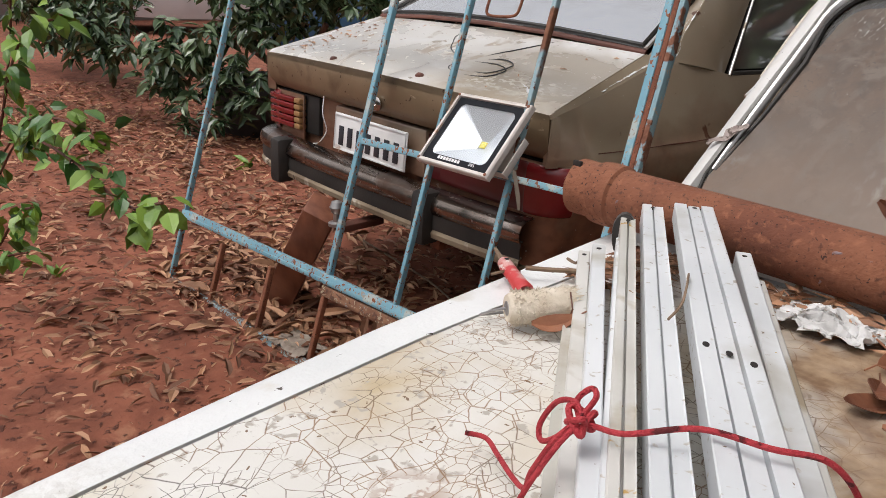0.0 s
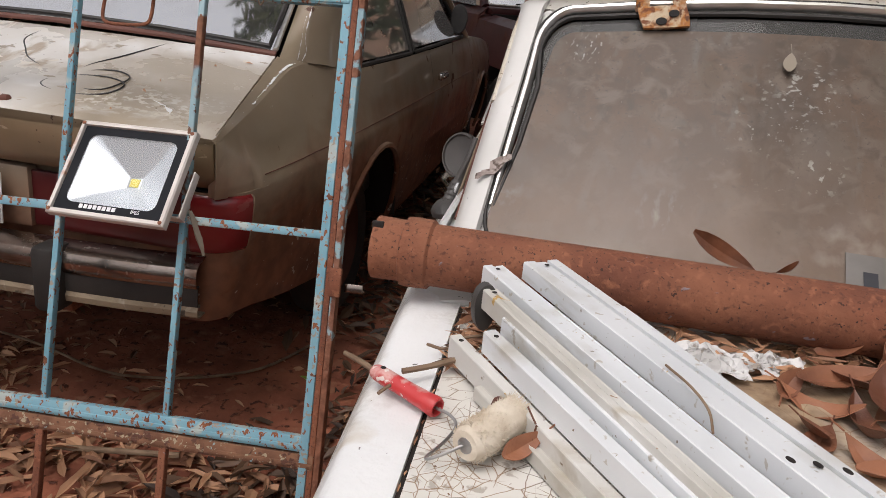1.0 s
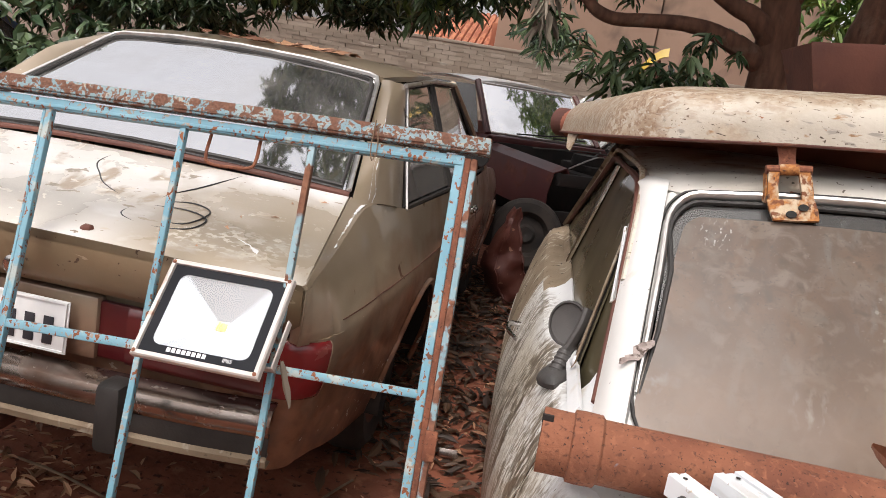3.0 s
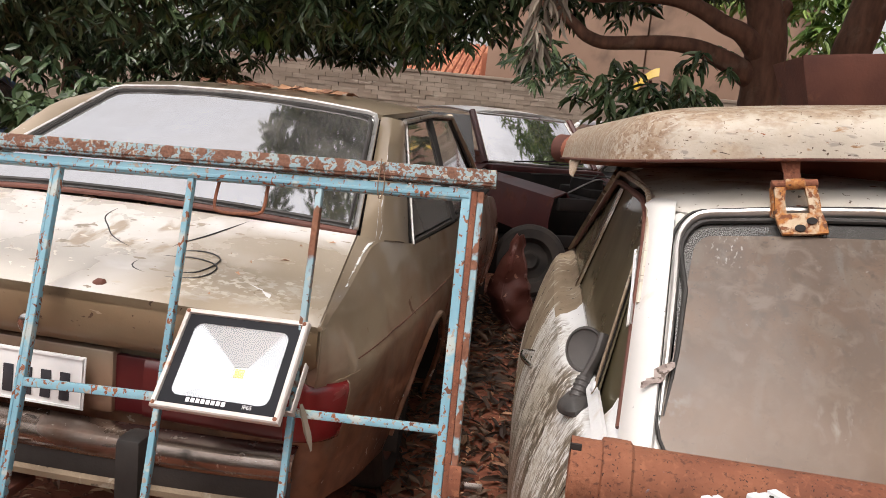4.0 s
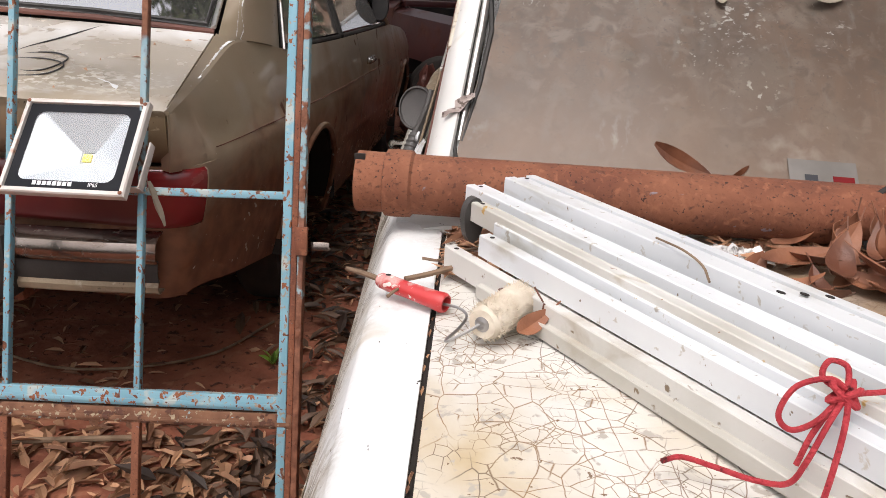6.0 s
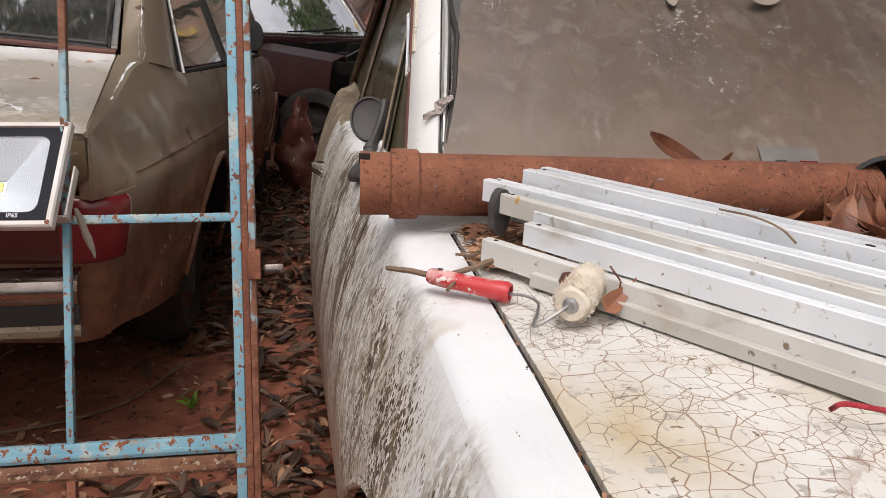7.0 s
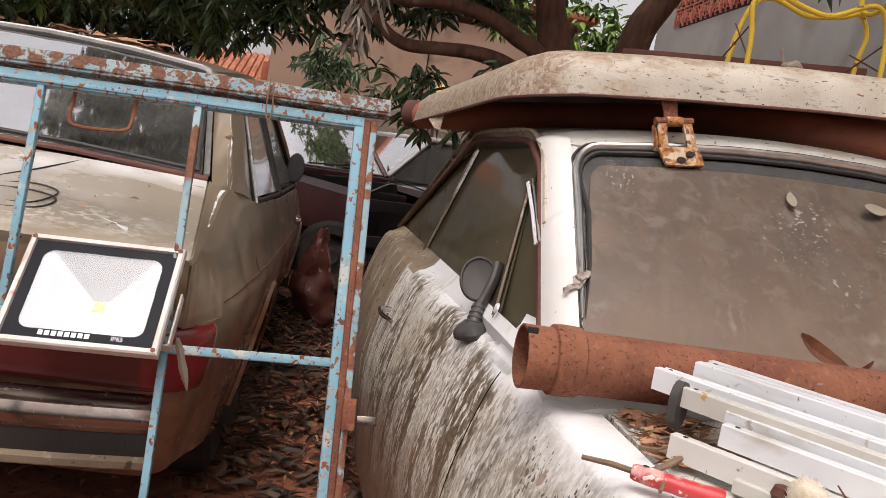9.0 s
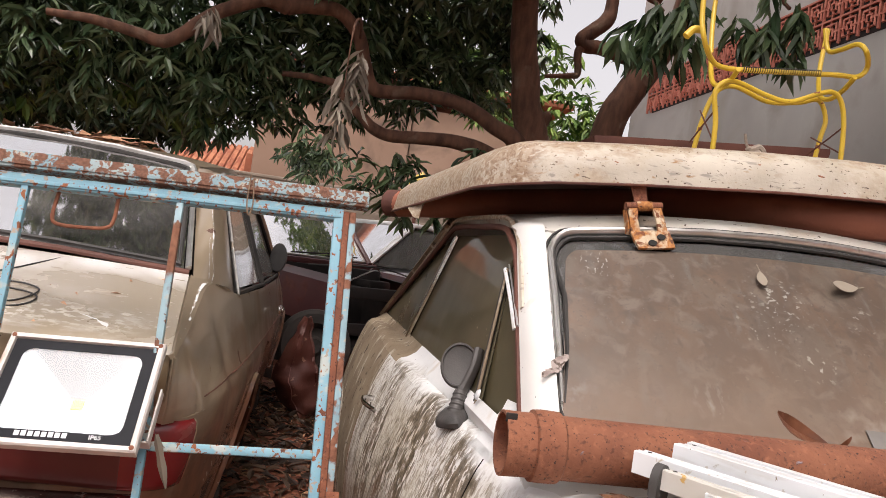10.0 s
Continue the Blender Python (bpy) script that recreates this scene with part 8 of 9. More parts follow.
part("back_wall", Mesh().grid([[(0.0, 0.36, 0.0), (1.0, 0.36, 0.0)], [(0.04, 0.32, -0.17), (0.96, 0.32, -0.17)]], TR, thick=0.004), M["rust_dark"], trough)
part("base", Mesh().box((0.5, 0.175, -0.172), (0.92, 0.29, 0.005), 0.001, TR), M["rust_dark"], trough)
for x, d in ((0.0, 0.04), (1.0, -0.04)):
    part("end_wall", Mesh().grid([[(x, 0.0, 0.0), (x, 0.36, 0.0)], [(x + d, 0.03, -0.17), (x + d, 0.32, -0.17)]], TR, thick=0.004), M["rust_dark"], trough)
for x in (0.2, 0.8):
    bx = thing("timber_block", (0.12 + x, 3.15, 1.35), "short dark timber block under a trough", "timber block")
    part("block", Mesh().box((0.12 + x, 3.15, 1.43 + 0.09 * x), (0.10, 0.2, 0.22), 0.01), M["wood"], bx)
rag = thing("knotted_rag", (0.24, 2.12, 1.55), "grey plastic rag knotted to a wire on the panel", "rag")
part("knot", Mesh().tube(smooth_path([(0.215, 2.08, 1.61), (0.222, 2.08, 1.585), (0.235, 2.08, 1.57), (0.26, 2.08, 1.58), (0.275, 2.08, 1.565), (0.25, 2.08, 1.56), (0.232, 2.08, 1.555)], 5), [0.004] * 8 + [0.009] * 15 + [0.012] * 8, 7), M["grey_leaf"], rag)
part("wire", Mesh().tube(smooth_path([(0.26, 2.08, 1.562), (0.32, 2.10, 1.562), (0.40, 2.12, 1.565), (0.55, 2.14, 1.575)], 4), 0.003, 5), M["alu_white"], rag)


# ---- foliage tools ----
LEAF_V = np.array([(0, 0, 0), (0.28, 0.5, 0.10), (0.28, 0, 0), (0.28, -0.5, 0.10), (0.66, 0.42, 0.06), (0.66, 0, -0.04), (0.66, -0.42, 0.06), (1, 0, -0.16)])
LEAF_F = [(0, 2, 1), (0, 3, 2), (1, 2, 5, 4), (2, 3, 6, 5), (4, 5, 7), (5, 6, 7)]


def leaves(mb, origins, ways, lengths, widths, rs):
    """Adds one folded, pointed leaf at each origin along its way."""
    o, w = np.array(origins), np.array(ways)
    w /= np.linalg.norm(w, axis=1)[:, None]
    up = np.array([0, 0, 1.0]) + rs.normal(0, 0.45, w.shape)
    s = np.cross(up, w)
    s /= np.linalg.norm(s, axis=1)[:, None] + 1e-9
    n = np.cross(w, s)
    L, W = np.array(lengths)[:, None, None], np.array(widths)[:, None, None]
    v = o[:, None] + w[:, None] * (LEAF_V[None, :, 0:1] * L) + s[:, None] * (LEAF_V[None, :, 1:2] * W) + n[:, None] * (LEAF_V[None, :, 2:3] * L * 0.7)
    base = len(mb.v)
    mb.v += [tuple(p) for p in v.reshape(-1, 3)]
    for i in range(len(o)):
        b = base + 8 * i
        mb.f += [tuple(b + q for q in f) for f in LEAF_F]


def clusters(mb, centres, rs, per=10, L=(0.085, 0.155), W=0.036, droop=0.75, spread=0.05):
    """Whorls of drooping leaves, as on mango twigs."""
    og, wy, ln, wd = [], [], [], []
    for c in centres:
        a0 = rs.uniform(0, 6.3)
        tilt = rs.normal(0, 0.25, 3)
        for k in range(per):
            a = a0 + 2.4 * k
            og.append(np.array(c) + rs.normal(0, spread, 3) * (0.3, 0.3, 0.5))
            wy.append(np.array([math.cos(a), math.sin(a), -droop + rs.normal(0, 0.35)]) + tilt)
            l = rs.uniform(*L)
            ln.append(l)
            wd.append(W * rs.uniform(0.8, 1.2) * l / 0.15)
    leaves(mb, og, wy, ln, wd, rs)


def blob_points(rs, n, blobs):
    """Points near the skins of a set of ellipsoids (centre, radii), so that the crown has depth and gaps."""
    vol = np.array([b[1][0] * b[1][1] * b[1][2] for b in blobs]) ** 0.67
    pick = rs.choice(len(blobs), n, p=vol / vol.sum())
    out = []
    for i in pick:
        c, r = blobs[i]
        d = rs.normal(0, 1, 3)
        d /= np.linalg.norm(d)
        out.append(np.array(c) + d * np.array(r) * rs.uniform(0.35, 1.05))
    return out


# ---- the mango tree behind the cars ----
tree = thing("mango_tree", (0.78, 6.02, 0), "spreading mango tree with dark drooping leaves", "tree")
limbs = [
    ([(0.78, 6.02, -0.05), (0.76, 6.02, 0.8), (0.74, 6.0, 1.6), (0.712, 6.0, 2.11), (0.634, 6.0, 2.46), (0.566, 6.0, 2.80), (0.514, 6.0, 3.24), (0.48, 5.9, 4.0), (0.6, 5.8, 4.8)], [0.19, 0.17, 0.15, 0.135, 0.112, 0.106, 0.10, 0.08, 0.05]),
    ([(0.66, 5.95, 2.05), (0.522, 5.9, 2.164), (0.405, 5.9, 2.21), (0.215, 5.9, 2.305), (0.036, 5.9, 2.346), (-0.222, 5.9, 2.356), (-0.43, 5.9, 2.319), (-0.558, 5.9, 2.339), (-0.645, 5.9, 2.511), (-0.726, 5.85, 2.704), (-0.87, 5.8, 2.80), (-1.07, 5.75, 2.80), (-1.233, 5.7, 2.74)], [0.085, 0.066, 0.060, 0.055, 0.052, 0.050, 0.050, 0.052, 0.050, 0.048, 0.05, 0.056, 0.052]),
    ([(0.70, 6.0, 1.85), (0.347, 5.9, 1.998), (0.079, 5.9, 2.048), (-0.176, 5.9, 2.027), (-0.386, 5.9, 2.013), (-0.517, 5.9, 2.054), (-0.61, 5.9, 2.122), (-0.726, 5.9, 2.205), (-0.804, 5.9, 2.317), (-0.97, 5.9, 2.336), (-1.21, 5.9, 2.326)], [0.09, 0.062, 0.052, 0.048, 0.046, 0.044, 0.038, 0.034, 0.030, 0.026, 0.018]),
    ([(-1.233, 5.7, 2.74), (-1.40, 5.6, 2.74), (-1.60, 5.55, 2.62), (-1.74, 5.5, 2.50), (-1.86, 5.45, 2.36), (-1.95, 5.4, 2.29), (-2.10, 5.4, 2.32), (-2.35, 5.35, 2.34), (-2.65, 5.35, 2.34)], [0.05, 0.048, 0.046, 0.045, 0.044, 0.042, 0.036, 0.032, 0.022]),
    ([(0.72, 6.0, 2.25), (0.80, 5.98, 2.36), (0.84, 5.98, 2.38)], [0.08, 0.055, 0.03]),
    ([(0.53, 5.95, 3.2), (0.35, 5.8, 3.5), (0.05, 5.5, 3.8), (-0.2, 5.0, 4.05), (-0.4, 4.5, 4.2)], [0.07, 0.06, 0.05, 0.04, 0.02]),
    ([(0.50, 5.9, 3.8), (0.75, 5.4, 4.1), (1.0, 4.8, 4.3)], [0.06, 0.04, 0.02]),
]
for i, (pts, rad) in enumerate(limbs):
    sp = smooth_path(pts, 6)
    rr = [lerp_table(list(enumerate(rad)), j / 6)[0] for j in range(len(sp))]
    sp = [p + Vector((noise.noise(p * 4), noise.noise(p * 4 + Vector((9, 0, 0))), noise.noise(p * 4 + Vector((0, 9, 0))))) * 0.018 for p in sp]
    part("trunk" if i == 0 else "limb", Mesh().tube(sp, rr, 12), M["bark"], tree)
second = thing("mango_tree", (1.35, 6.5, 0), "leaning mango trunk with dark drooping leaves", "tree")
for pts, rad in (([(1.35, 6.5, -0.05), (1.38, 6.5, 1.2), (1.44, 6.5, 2.1), (1.48, 6.5, 2.31), (1.54, 6.5, 2.59), (1.64, 6.5, 2.78), (1.764, 6.5, 3.0), (1.868, 6.5, 3.19), (2.01, 6.45, 3.49), (2.05, 6.4, 4.0)], [0.2, 0.17, 0.14, 0.135, 0.13, 0.125, 0.125, 0.12, 0.10, 0.08]),
                 ([(1.76, 6.5, 3.02), (1.66, 6.5, 3.09), (1.486, 6.5, 3.117), (1.329, 6.5, 3.136), (1.22, 6.5, 3.13), (1.17, 6.5, 3.179), (1.259, 6.5, 3.269), (1.37, 6.5, 3.388), (1.395, 6.5, 3.565), (1.36, 6.4, 4.2)], [0.09, 0.075, 0.065, 0.060, 0.060, 0.062, 0.065, 0.065, 0.055, 0.035]),
                 ([(1.20, 6.5, 3.13), (1.15, 6.5, 3.06), (1.171, 6.5, 2.888), (1.10, 6.48, 2.85), (0.876, 6.45, 2.80)], [0.045, 0.035, 0.030, 0.026, 0.015])):
    sp = smooth_path(pts, 6)
    rr = [lerp_table([(k, r) for k, r in enumerate(rad)], j / 6)[0] for j in range(len(sp))]
    part("trunk" if rad[0] == 0.2 else "limb", Mesh().tube(sp, rr, 12), M["bark"], second)
rs = np.random.RandomState(4)
blobs = [((-3.6, 4.6, 2.2), (0.9, 0.8, 0.65)), ((-2.6, 5.0, 2.45), (0.8, 0.7, 0.75)), ((-1.8, 5.2, 2.2), (0.7, 0.6, 0.5)), ((-1.1, 5.3, 2.35), (0.6, 0.5, 0.5)), ((-0.5, 5.7, 2.55), (0.6, 0.5, 0.5)),
         ((-1.1, 5.0, 3.0), (0.9, 0.8, 0.5)), ((-0.2, 5.4, 3.1), (0.9, 0.7, 0.4)), ((0.2, 5.9, 2.8), (0.6, 0.5, 0.5)), ((-2.4, 5.6, 2.7), (1.2, 0.6, 0.5)), ((-4.6, 4.8, 2.05), (0.8, 0.8, 0.75)), ((-3.6, 6.2, 1.78), (0.75, 0.5, 0.5)), ((-4.6, 6.2, 1.8), (0.7, 0.5, 0.55)), ((-2.85, 6.0, 2.0), (0.3, 0.3, 0.35)), ((-5.4, 5.6, 1.9), (0.7, 0.5, 0.6)), ((-2.35, 6.5, 1.93), (0.62, 0.4, 0.24)), ((-1.95, 6.5, 2.0), (0.4, 0.4, 0.2))]
# the mass of leaves hangs behind the great limbs
blobs = [((-0.75 + (c[0] + 0.75) * 1.24, 0.18 + (c[1] - 0.18) * 1.24, 1.25 + (c[2] - 1.25) * 1.24), tuple(1.2 * v for v in r)) for c, r in blobs]
mb = Mesh()
clusters(mb, blob_points(rs, 3900, blobs), rs, 10, (0.11, 0.20), 0.036)
# unseen upper canopy, added to shade the ground between the cars
clusters(mb, blob_points(rs, 700, [((0.5, 4.4, 4.2), (1.7, 1.7, 0.5)), ((-0.2, 5.2, 4.6), (1.4, 0.9, 0.6))]), rs, 9, (0.13, 0.22), 0.034)
clusters(mb, blob_points(rs, 800, [((-1.1, 4.9, 3.9), (0.8, 0.9, 0.55)), ((-0.4, 5.0, 4.2), (0.8, 0.9, 0.6)), ((-2.0, 4.7, 4.0), (0.65, 0.8, 0.5))]), rs, 9, (0.13, 0.22), 0.034)
part("crown", mb, M["leaf"], tree, "dark drooping foliage", smooth=0)
mb = Mesh()
clusters(mb, [(-0.90 + 0.24 * rs.normal(), 9.4 + 0.2 * rs.normal(), 2.10 + 0.16 * rs.normal()) for _ in range(42)], rs, 9, (0.13, 0.22))
clusters(mb, [(0.0 + 0.3 * rs.normal(), 5.9 + 0.2 * rs.normal(), 1.70 + 0.13 * rs.normal()) for _ in range(40)], rs, 9, (0.12, 0.2))
part("hanging_sprays", mb, M["leaf"], tree, "hanging leaf sprays", smooth=0)
mb = Mesh()
clusters(mb, [(-0.80 + 0.05 * rs.normal(), 4.4 + 0.05 * rs.normal(), 2.20 - 0.05 * i) for i in range(9)], rs, 6, (0.12, 0.19), 0.03, 1.6)
part("twig", Mesh().tube(smooth_path([(-0.70, 5.8, 2.66), (-0.74, 5.0, 2.55), (-0.79, 4.45, 2.35), (-0.80, 4.4, 2.0)], 4), [0.012] * 4 + [0.008] * 5 + [0.004] * 4, 6), M["bark"], tree)
part("withered_spray", mb, M["leaf_grey"], tree, "withered grey hanging leaves", smooth=0)
mb = Mesh()
clusters(mb, [(-1.64 + 0.05 * rs.normal(), 5.0 + 0.05 * rs.normal(), 2.44 + 0.04 * rs.normal()) for i in range(4)], rs, 6, (0.12, 0.19), 0.03, 1.6)
part("withered_spray", mb, M["leaf_grey"], tree, "withered grey hanging leaves", smooth=0)
for c, n, tw in (((0.64, 3.7, 2.44), 15, [(0.3, 4.6, 3.3), (0.5, 4.1, 2.9), (0.64, 3.7, 2.5)]), ((1.24, 3.6, 2.52), 11, [(0.9, 4.6, 3.4), (1.1, 4.0, 3.0), (1.24, 3.6, 2.6)])):
    mb = Mesh()
    clusters(mb, [(c[0] + 0.10 * rs.normal(), c[1] + 0.1 * rs.normal(), c[2] + 0.08 * rs.normal()) for _ in range(n)], rs, 10, (0.13, 0.21), 0.032, 1.5)
    part("near_spray", mb, M["leaf"], tree, "near spray of long dark leaves", smooth=0)
    part("twig", Mesh().tube(smooth_path(tw, 4), 0.010, 6), M["bark"], tree)
# unseen canopy added above the yard to block skylight
mb = Mesh()
clusters(mb, blob_points(rs, 1500, [((2.2, 4.2, 4.9), (1.8, 1.6, 0.6)), ((1.9, 1.6, 5.1), (1.9, 1.6, 0.6)), ((0.3, 3.4, 5.0), (1.3, 1.3, 0.5)), ((2.4, -0.6, 5.0), (1.6, 1.4, 0.5))]), rs, 9, (0.18, 0.30), 0.045)
part("crown", mb, M["leaf"], second, "dark spreading foliage, unseen, added overhead", smooth=0)
# unseen limbs that carry the added canopy
for pts in ([(1.7, 6.4, 3.6), (1.9, 5.2, 4.6), (2.1, 3.6, 4.9), (2.0, 1.8, 5.1), (2.2, 0.0, 5.0)], [(1.95, 5.0, 4.65), (1.2, 4.0, 4.9), (0.4, 3.4, 5.0)]):
    sp = smooth_path(pts, 5)
    part("limb", Mesh().tube(sp, [0.09 - 0.07 * k / (len(sp) - 1) for k in range(len(sp))], 9), M["bark"], second)
# paler greenery further back
far_bush = thing("leafy_tree", (1.6, 9.0, 0), "sunlit yellow-green tree behind the yard", "tree")
part("trunk", Mesh().tube([(1.6, 9.0, -0.05), (1.5, 9.0, 1.2), (1.55, 9.0, 2.6)], [0.14, 0.12, 0.07], 10), M["bark"], far_bush)
mb = Mesh()
clusters(mb, blob_points(rs, 420, [((1.2, 9.0, 3.3), (1.0, 0.6, 0.8)), ((2.0, 8.8, 2.7), (0.6, 0.5, 0.6)), ((0.6, 9.2, 3.9), (0.9, 0.6, 0.7))]), rs, 8, (0.12, 0.2), 0.04)
part("crown", mb, M["leaf_far"], far_bush, "yellow-green foliage", smooth=0)
lft = thing("leafy_tree", (-6.2, 8.6, 0), "dense green tree beyond the cars", "tree")
part("trunk", Mesh().tube([(-6.2, 8.6, -0.05), (-6.1, 8.6, 1.5), (-6.2, 8.6, 2.8)], [0.16, 0.13, 0.08], 10), M["bark"], lft)
mb = Mesh()
clusters(mb, blob_points(rs, 900, [((-6.2, 8.4, 2.9), (2.4, 0.9, 1.3)), ((-3.6, 8.6, 3.2), (1.6, 0.8, 0.9)), ((-8.6, 7.6, 2.4), (1.6, 1.0, 1.6))]), rs, 9, (0.15, 0.25), 0.05)
part("crown", mb, M["leaf"], lft, "dense green foliage", smooth=0)
mb = Mesh()
clusters(mb, blob_points(rs, 160, [((-3.4, 6.6, 2.4), (1.2, 0.5, 0.5)), ((-2.0, 6.9, 2.3), (0.8, 0.4, 0.4))]), rs, 8, (0.12, 0.2), 0.04)
part("sunlit_sprays", mb, M["leaf_far"], lft, "sunlit green sprays", smooth=0)

# ---- bush on the far side of the coupe, dark tub ----
bush = thing("mango_bush", (-4.9, 3.5, 0), "dark green bushy mango sapling", "bush")
for pts in ([(-4.9, 3.5, -0.02), (-4.95, 3.5, 0.4), (-5.1, 3.4, 0.9)], [(-4.9, 3.5, 0.3), (-4.6, 3.6, 0.8)], [(-4.95, 3.5, 0.4), (-5.5, 3.2, 0.75)]):
    part("stem", Mesh().tube(smooth_path(pts, 4), [0.03, 0.028, 0.026, 0.024, 0.022, 0.02, 0.018, 0.016, 0.012][: (len(pts) - 1) * 4 + 1], 7), M["bark"], bush)
mb = Mesh()
clusters(mb, blob_points(rs, 760, [((-5.0, 3.5, 1.05), (0.55, 0.5, 0.45)), ((-6.0, 2.45, 0.62), (0.45, 0.3, 0.30)), ((-5.25, 2.75, 0.52), (0.45, 0.3, 0.26)), ((-8.2, 2.9, 0.85), (1.0, 0.5, 0.6)), ((-7.0, 2.9, 0.8), (0.6, 0.4, 0.4)), ((-4.3, 4.1, 1.0), (0.6, 0.5, 0.4)), ((-4.6, 3.0, 0.95), (0.4, 0.3, 0.35)), ((-3.6, 4.6, 1.1), (0.6, 0.5, 0.4))]), rs, 9, (0.09, 0.15), 0.058, 0.6)
clusters(mb, [(-4.65 + 0.22 * rs.normal(), 2.85 + 0.1 * rs.normal(), 0.42 + 0.12 * rs.normal()) for _ in range(40)], rs, 9, (0.08, 0.13), 0.05, 0.5)
clusters(mb, [(-4.75 + 0.15 * rs.normal(), 2.75 + 0.1 * rs.normal(), 0.12 + 0.06 * rs.normal()) for _ in range(14)], rs, 7, (0.08, 0.14), 0.03, 0.2)
part("crown", mb, M["leaf"], bush, "dark green leaves", smooth=0)
tub = thing("black_tub", (-4.95, 3.2, 0), "round black rubber tub on the ground under a bush", "tub")
part("wall", Mesh().lathe([(0.0, 0.0), (0.28, 0.0), (0.34, 0.15), (0.36, 0.36), (0.34, 0.40), (0.31, 0.38), (0.30, 0.1), (0.0, 0.06)], 30, Matrix.Translation((-4.9, 3.25, 0))), M["wire"], tub)

# ---- leafy sprigs close on the bare soil side ----
sap = thing("young_sapling", (-2.75, 0.85, 0), "young sapling with bright serrated green leaves", "sapling")
mb = Mesh()
sprigs = [[(-2.75, 0.85, -0.02), (-2.7, 0.87, 0.4), (-2.55, 0.9, 0.75), (-2.3, 0.9, 0.98), (-1.95, 0.9, 1.08)],
          [(-2.6, 0.9, 0.6), (-2.35, 0.9, 0.74), (-2.05, 0.9, 0.80), (-1.75, 0.9, 0.79)],
          [(-2.65, 0.88, 0.5), (-2.4, 0.9, 0.68), (-2.0, 0.9, 0.70), (-1.66, 0.9, 0.66), (-1.45, 0.9, 0.72)],
          [(-2.7, 0.87, 0.25), (-2.55, 0.9, 0.40), (-2.4, 0.9, 0.46)], [(-2.72, 0.86, 0.2), (-2.5, 0.9, 0.28)], [(-2.55, 0.9, 0.75), (-2.45, 0.92, 1.0), (-2.4, 0.92, 1.25)]]
og, wy, ln, wd = [], [], [], []
for s in sprigs:
    sp = smooth_path(s, 5)
    part("stem", Mesh().tube(sp, 0.004, 5), M["rust_dark"], sap)
    for i, p in enumerate(sp[4 if len(s) > 3 else 2:]):
        for k in range(4):
            og.append(np.array(p) + rs.normal(0, 0.02, 3))
            wy.append((rs.normal(0.35, 0.6), rs.normal(0, 0.7), rs.normal(-0.6, 0.45)))
            l = rs.uniform(0.042, 0.075)
            ln.append(l)
            wd.append(l * 0.62)
leaves(mb, og, wy, ln, wd, rs)
part("foliage", mb, M["leaf_lit"], sap, "bright green leaves", smooth=0)
for x, y, h in ((-1.02, 2.30, 0.03), (-2.9, 1.1, 0.03), (-4.0, 2.6, 0.06), (-2.5, 0.75, 0.03)):
    w = thing("weed_sprout", (x, y, 0), "small green weed sprouting from the soil", "weed")
    mb = Mesh()
    clusters(mb, [(x, y, 0.015)], rs, 7, (h * 1.2, h * 2.2), 0.05, -0.6, 0.01)
    part("tuft", mb, M["leaf_lit"], w, smooth=0)

# ---- leaf litter on the soil ----
def litter(mb, pts, Ls, flat=0.25):
    og, wy, ln, wd = [], [], [], []
    for (x, y), L in zip(pts, Ls):
        a = rs.uniform(0, 6.3)
        og.append((x - math.cos(a) * L / 2, y - math.sin(a) * L / 2, ground_height(x, y) + rs.uniform(0.004, 0.03)))
        wy.append((math.cos(a), math.sin(a), rs.normal(0, flat)))
        ln.append(L)
        wd.append(L * rs.uniform(0.19, 0.33))
    leaves(mb, og, wy, ln, wd, rs)


def scatter(n, x0, x1, y0, y1, keep):
    out = []
    while len(out) < n:
        x, y = rs.uniform(x0, x1), rs.uniform(y0, y1)
        if rs.uniform() < keep(x, y):
            out.append((x, y))
    return out


def litter_density(x, y):
    d = 0.55 + 0.9 * noise.noise(Vector((x * 0.9, y * 0.9, 5)))
    if y < 1.35 and x < -1.2:
        d = 0.04 + 0.42 * d
    if -1.85 < x < -0.95 + 0.1 * noise.noise(Vector((x * 3, y * 3, 2))) and 1.9 < y < 2.75:
        d *= 0.10
    if 1.4 < y < 1.9 and x > -1.35:
        d *= 0.5
    if -1.15 < x and 1.9 < y < 4.5:
        d *= 0.15
    if x < -2.0 and y > 1.7:
        d += 0.35
    if x > -0.55:
        d *= 0.1
    return max(0.03, min(1.0, d))


mb = Mesh()
p1 = scatter(15000, -7.5, -0.5, 0.2, 6.5, litter_density)
litter(mb, p1, [rs.uniform(0.035, 0.095) for _ in p1], 0.28)
p3 = scatter(330, -2.9, -0.6, 1.42, 1.85, lambda x, y: max(0.05, min(1.0, 0.45 + 1.6 * noise.noise(Vector((x * 3.2, y * 3.2, 8))))))
litter(mb, p3, [rs.uniform(0.06, 0.14) for _ in p3], 0.20)
p6 = scatter(620, -4.4, -1.35, 0.9, 2.3, lambda x, y: max(0.05, min(1.0, 0.5 + 1.5 * noise.noise(Vector((x * 2.2, y * 2.2, 4))))))
litter(mb, p6, [rs.uniform(0.04, 0.095) for _ in p6], 0.18)
p4 = scatter(1500, -12, 4, 5.5, 11.5, lambda x, y: 0.7)
litter(mb, p4, [rs.uniform(0.08, 0.15) for _ in p4])
p5 = scatter(4500, -6.5, -0.6, 0.2, 4.0, lambda x, y: 0.15 if -1.85 < x < -0.95 and 1.9 < y < 2.75 else 0.6)
litter(mb, p5, [rs.uniform(0.015, 0.045) for _ in p5])
